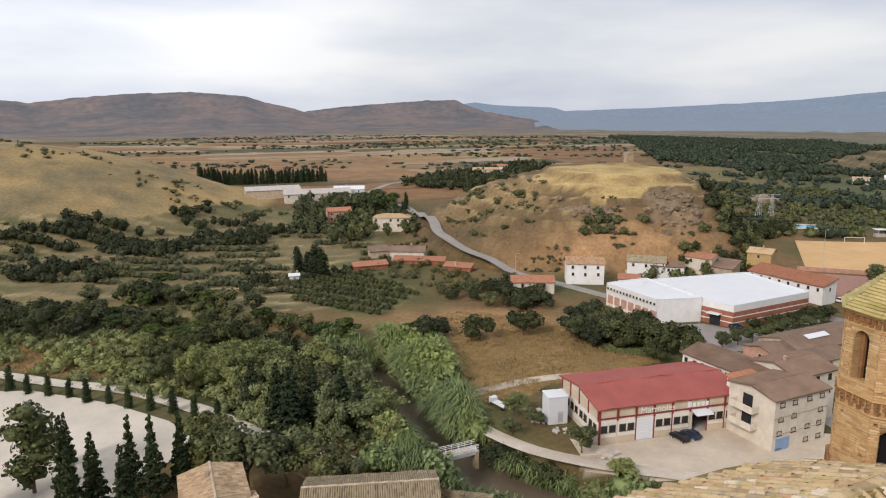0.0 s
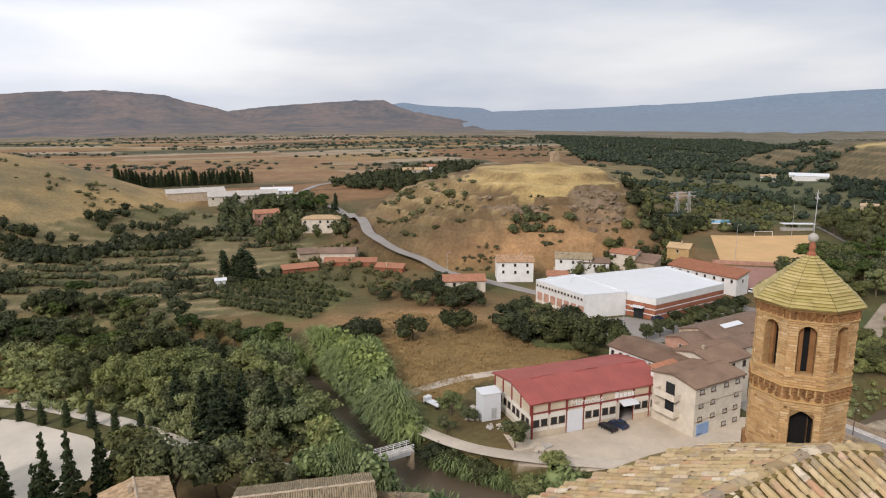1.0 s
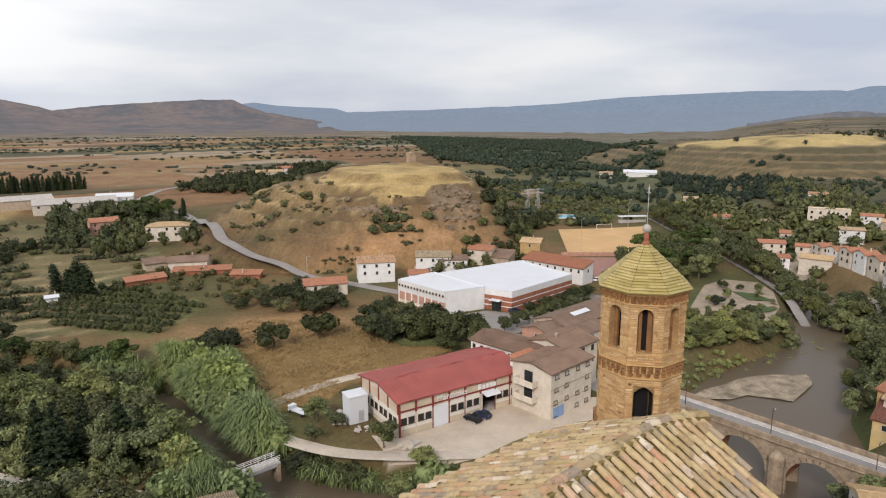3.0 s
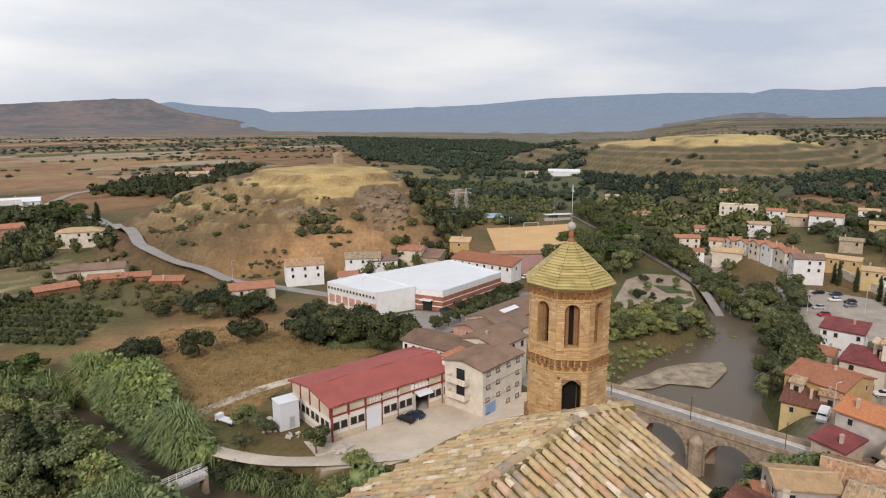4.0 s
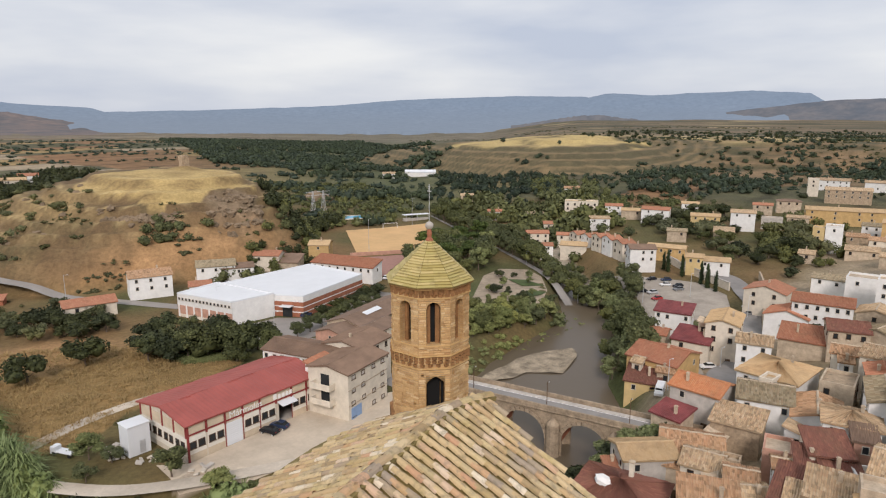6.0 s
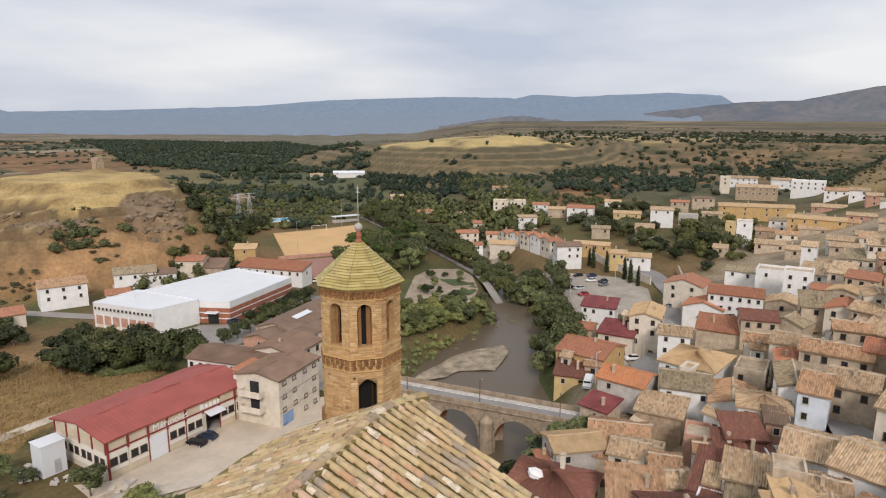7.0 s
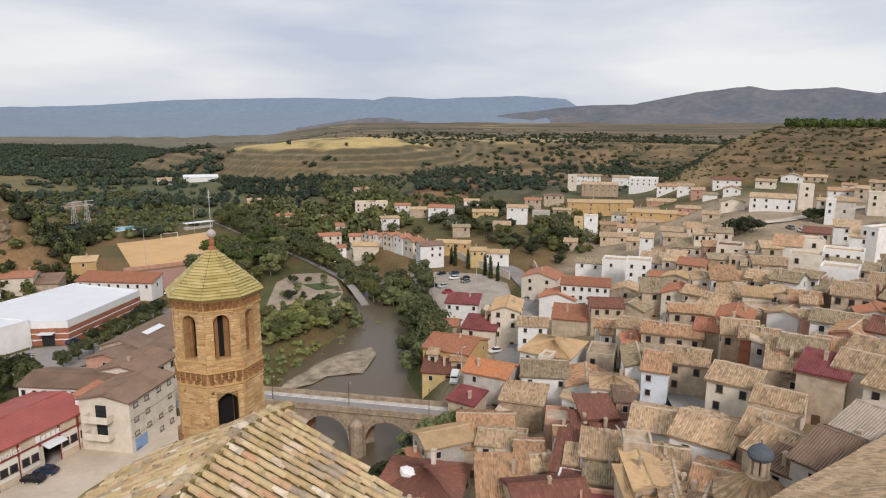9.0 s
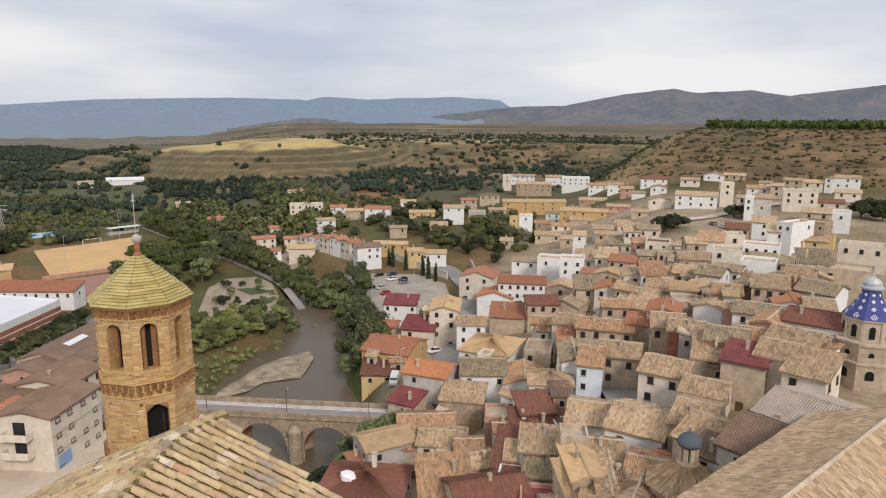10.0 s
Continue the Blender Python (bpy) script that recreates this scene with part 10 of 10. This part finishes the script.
wood("scrub", [(-330, 250), (-200, 230), (-110, 270), (-110, 330), (-200, 380), (-330, 380)], 620, (0.4, 2.4), (0.8, 4.0), "leaf_grey", "scattered scrub on the grassy hill", 50, 50, 0.13, lambda x, y: lumps(x, y, 26, 68) > 0.12)
wood("groves", [(-35, 415), (12, 480), (70, 540), (88, 530), (30, 400), (14, 379), (-12, 400)], 210, (3, 7), (4, 8), "leaf_dark", "dark belt of trees behind the castle hill", 66, 50, 0.15)
wood("bushes", [(-4, 262), (6, 284), (30, 296), (44, 262), (30, 228), (8, 232)], 30, (1.0, 2.6), (2.0, 4.5), "leaf_grey", "grey-green bushes on the castle hill", 67, 80, 0.12, off_road)
wood("bushes", [(93, 214), (112, 216), (119, 252), (146, 264), (150, 280), (118, 292), (104, 262), (97, 232)], 90, (2.5, 6.0), (2.8, 5.5), "leaf_dark", "dark trees between the hill and the sports ground", 75, 88, 0.11)
wood("bushes", [(76, 205), (84, 214), (98, 214), (112, 204), (104, 199), (94, 210)], 26, (1.6, 4.0), (2.2, 4.2), "leaf_dark", "dark shrubs round the houses below the hill", 76, 88, 0.11)
wood("bank_growth", [(96, 111), (104, 122), (114, 128), (128, 119), (134, 112), (112, 112)], 70, (0.7, 2.4), (1.4, 3.4), "leaf", "green shrubs on the bank below the park", 77, 70, 0.12)
# plantations and groves of the valley
VALLEY = [(112, 300), (140, 262), (190, 262), (228, 300), (330, 420), (560, 760), (760, 1300), (330, 1300), (240, 800), (170, 480)]
def rows_only(x, y):
    u, v = x * 0.545 + y * 0.839, x * 0.839 - y * 0.545
    return lumps(u, v * 0.28, 70, 31) + 0.5 * lumps(x, y, 45, 33) > -0.08


wood("poplar_plantation", VALLEY, 7000, (3.5, 7), (3.5, 8), "leaf_haze", "dense dark green poplar plantations in the valley", 51, 22, 0.18, rows_only)
wood("hedgerows", VALLEY, 900, (1.5, 4), (4, 9), "leaf_haze", "green hedgerows and vegetable plots in the valley", 61, 24, 0.17)
wood("orchards", [(112, 300), (140, 264), (188, 262), (222, 320), (250, 420), (170, 440)], 460, (2.0, 3.8), (2.5, 4.2), "leaf", "green orchards in the valley", 52, 34, 0.18)
wood("groves", [(228, 300), (280, 240), (340, 310), (470, 520), (560, 760), (400, 520)], 520, (2.5, 6), (3, 6.5), "leaf_haze", "mixed green groves along the valley's edge", 53, 40, 0.15, lambda x, y: (spur_hill(x, y) < 6) | (lumps(x, y, 30, 64) > 0.42))
wood("groves", [(205, 180), (240, 175), (280, 245), (230, 290), (210, 235)], 150, (4, 9), (4, 8), "leaf", "dark trees behind the terraced houses", 54, 40, 0.17)
wood("groves", [(280, 240), (300, 190), (420, 170), (520, 160), (640, 250), (560, 420), (420, 420)], 620, (1.6, 4.5), (2.5, 6), "leaf_haze", "dark groves and hedges below the plateau", 55, 40, 0.15, lambda x, y: ((spur_hill(x, y) < 5) & (lumps(x, y, 26, 66) > -0.08)) | (lumps(x, y, 30, 63) > 0.38))
wood("far_groves", [(-500, 430), (-100, 460), (100, 440), (320, 800), (250, 1400), (-500, 1400)], 4200, (0.8, 2.6), (2.5, 8), "leaf_haze", "far dark groves on the ochre plain", 56, 12, 0.2, lambda x, y: lumps(x * 0.2, y, 34, 35) > 0.14)
wood("far_groves", [(430, 430), (700, 250), (1100, 200), (1500, 900), (900, 1300), (620, 800)], 2600, (0.5, 1.7), (1.5, 6), "scrub", "scattered scrub on the terraced plateau", 57, 14, 0.2, lambda x, y: lumps(x * 0.5 - y * 0.2, x * 0.866 + y * 0.5, 40, 36) > 0.12)
wood("scrub", [(345, 60), (400, 118), (470, 110), (470, -140), (345, -90)], 1500, (0.3, 1.3), (0.7, 3.2), "scrub", "low scrub on the hill above the town", 58, 30, 0.18)
wood("groves", [(333, 271), (329, 207), (388, 158), (449, 161), (558, 154), (564, 208), (461, 290), (380, 309)], 420, (2.5, 6), (3.5, 7.5), "leaf_haze", "dark green groves beyond the upper town", 63, 40, 0.15, lambda x, y: lumps(x, y, 30, 65) > 0.08)
wood("garden_trees", [(286, 137), (326, 132), (299, 108), (237, 84), (216, 87), (237, 116)], 110, (1.5, 4.5), (2.5, 5), "leaf", "green garden trees below the long ochre building", 64, 80, 0.12)
wood("groves", [(336, 333), (346, 281), (278, 203), (257, 210), (265, 252)], 120, (3, 6.5), (3.5, 7), "leaf", "dark trees among the suburb's houses", 65, 60, 0.13)
wood("garden_trees", [(176, 150), (200, 150), (250, 165), (300, 150), (330, 190), (260, 260), (215, 250), (190, 190)], 190, (1.8, 5.0), (2.4, 5.5), "leaf", "dark green garden trees among the suburb's houses", 74, 80, 0.12, lambda x, y: lumps(x, y, 16, 67) > -0.12)
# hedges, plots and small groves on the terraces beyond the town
wood("hedgerows", [(390, 105), (460, 165), (530, 225), (655, 295), (830, 310), (900, 225), (640, 100), (470, 75)], 1500, (0.8, 2.8), (2, 6.5), "leaf_haze", "dark hedges and groves on terraces beyond the town", 68, 26, 0.17, lambda x, y: lumps(x, y * 0.35, 38, 37) > 0.0)
wood("scrub", [(390, 105), (460, 165), (530, 225), (655, 295), (830, 310), (900, 225), (640, 100), (470, 75)], 900, (0.4, 1.3), (1, 4), "scrub", "dry scrub on terraces beyond the town", 69, 20, 0.18)
BEYOND = [(330, 150), (420, 95), (560, 90), (900, 150), (1150, 420), (900, 700), (640, 560), (500, 330), (380, 300)]
wood("hedgerows", BEYOND, 3600, (0.7, 2.4), (1.6, 5.5), "leaf_haze", "dark hedges and copses in long strips on brown terraces", 72, 22, 0.18, lambda x, y: (lumps(-x * 0.15 + y * 0.26, x * 0.866 + y * 0.5, 30, 53) > 0.16) & (spur_hill(x, y) < 14))
wood("copses", BEYOND, 260, (2.0, 4.5), (3, 7), "leaf_dark", "single dark round trees on brown terraces", 73, 40, 0.15, lambda x, y: spur_hill(x, y) < 24)
# pines along the hill's crest
CREST = [(440, 46), (490, 52), (540, 20), (560, -160), (462, -160), (442, -60)]
wood("pine_wood", CREST, 520, (3.5, 6), (3.2, 5.5), "leaf_pine", "green pine wood along the hill's crest", 59, 70, 0.13)


# ---- far mountains ----
def ridge(name, crest, dist, depth, mat, label, seed):
    """A range of mesas: slopes up to a crest given by bearing and height in degrees seen from the church."""
    n = 190
    rng = np.random.RandomState(seed)
    deg = np.linspace(crest[0][0], crest[-1][0], n)
    a = np.radians(deg)
    up = np.interp(-deg, [-c[0] for c in crest], [c[1] for c in crest])
    top = 50 + dist * np.tan(np.radians(up)) + np.convolve(rng.normal(size=n), np.ones(3) / 3, "same") * 2.0
    rows = 22
    verts, faces = [], []
    for j in range(rows):
        f = j / (rows - 1)
        wig = lumps(np.degrees(a) * 14 + 0 * a, np.full(n, f * 30.0), 26, seed)
        r = dist - depth * (1 - f) * (1 + 0.22 * wig)
        prof = 0.12 * f + 0.68 * f ** 3.2 + 0.2 * smooth01((f - 0.86) * 9)
        z = 12 + (top - 12) * prof * (1 + 0.18 * wig * (1 - f)) if j else np.full(n, -40.0)
        for k in range(n):
            verts.append((-math.sin(a[k]) * r[k], math.cos(a[k]) * r[k], z[k]))
    for j in range(rows - 1):
        for k in range(n - 1):
            faces.append((j * n + k, j * n + k + 1, (j + 1) * n + k + 1, (j + 1) * n + k))
    ob = part(name, (verts, faces), mat)
    for f in ob.data.polygons:
        f.use_smooth = True
    return tagged(ob, label, "mountains", kind="structure")


def mountain_material(name, low, high, haze_glow, amount):
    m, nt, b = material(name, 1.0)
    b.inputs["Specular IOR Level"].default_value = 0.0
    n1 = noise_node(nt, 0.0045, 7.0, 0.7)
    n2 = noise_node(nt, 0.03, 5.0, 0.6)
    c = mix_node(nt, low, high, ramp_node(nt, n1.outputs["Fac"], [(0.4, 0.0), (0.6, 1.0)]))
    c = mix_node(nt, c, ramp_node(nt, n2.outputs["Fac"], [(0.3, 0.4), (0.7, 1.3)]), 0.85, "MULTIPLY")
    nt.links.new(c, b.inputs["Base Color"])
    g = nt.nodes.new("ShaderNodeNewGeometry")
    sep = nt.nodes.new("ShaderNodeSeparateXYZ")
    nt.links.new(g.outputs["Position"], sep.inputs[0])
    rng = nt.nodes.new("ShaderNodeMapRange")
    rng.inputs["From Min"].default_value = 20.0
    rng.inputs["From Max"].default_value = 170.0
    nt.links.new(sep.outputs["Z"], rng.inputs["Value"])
    # haze is put in as emission over the slopes, greyer towards the foot
    nt.links.new(mix_node(nt, [0.75 * v + 0.1 for v in haze_glow], haze_glow, rng.outputs["Result"]), b.inputs["Emission Color"])
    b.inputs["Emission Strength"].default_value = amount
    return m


# last two values: haze glow and its strength; the far base is blued too
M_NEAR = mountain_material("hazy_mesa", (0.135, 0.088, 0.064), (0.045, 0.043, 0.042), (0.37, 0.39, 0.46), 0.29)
M_FAR = mountain_material("haze_blue_range", (0.05, 0.06, 0.075), (0.04, 0.05, 0.065), (0.32, 0.40, 0.53), 0.62)
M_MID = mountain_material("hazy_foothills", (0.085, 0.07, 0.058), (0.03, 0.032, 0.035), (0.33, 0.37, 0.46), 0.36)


WEST_MESA = [(37.7, 1.17), (35.7, 1.65), (33.8, 1.71), (32.1, 1.53), (28.4, 1.98), (24.4, 2.32), (20.7, 2.44), (16.7, 2.15), (14.5, 1.51), (12.7, 1.14), (10.8, 0.47), (7.0, -0.42)]
SECOND_MESA = [(16.4, 0.31), (11.5, 0.90), (8.9, 1.22), (6.9, 1.40), (1.1, 1.75), (-1.1, 1.79), (-2.3, 1.25), (-3.8, 0.76), (-8.7, -0.09), (-10.6, -0.53)]
FAR_RANGE = [(4.0, 0.48), (-2.8, 1.58), (-4.8, 1.28), (-9.6, 1.09), (-10.6, 0.75), (-18.8, 0.98), (-27.9, 1.36), (-28.6, 1.40), (-34.0, 1.88), (-40.3, 2.12), (-43.8, 2.22), (-47.9, 2.16), (-49.7, 2.17), (-50.2, 2.05), (-51.6, 2.38), (-52.4, 2.39), (-55.4, 2.19), (-58.4, 2.34), (-62.8, 2.47), (-66.9, 2.20), (-67.9, 1.53), (-72.5, 0.44)]
EAST_RANGE = [(-50.0, -0.5), (-56.0, 0.2), (-62.0, 0.95), (-67.9, 1.62), (-72.5, 1.77), (-77.1, 2.63), (-78.4, 2.76), (-81.1, 3.09), (-82.8, 2.71), (-87.0, 2.86), (-89.7, 2.38), (-95.7, 3.06), (-101.5, 2.50)]
FOOTHILL = [(-43.7, -0.3), (-49.2, 0.53), (-51.1, 0.63), (-53.0, 0.41), (-57.8, -0.3)]
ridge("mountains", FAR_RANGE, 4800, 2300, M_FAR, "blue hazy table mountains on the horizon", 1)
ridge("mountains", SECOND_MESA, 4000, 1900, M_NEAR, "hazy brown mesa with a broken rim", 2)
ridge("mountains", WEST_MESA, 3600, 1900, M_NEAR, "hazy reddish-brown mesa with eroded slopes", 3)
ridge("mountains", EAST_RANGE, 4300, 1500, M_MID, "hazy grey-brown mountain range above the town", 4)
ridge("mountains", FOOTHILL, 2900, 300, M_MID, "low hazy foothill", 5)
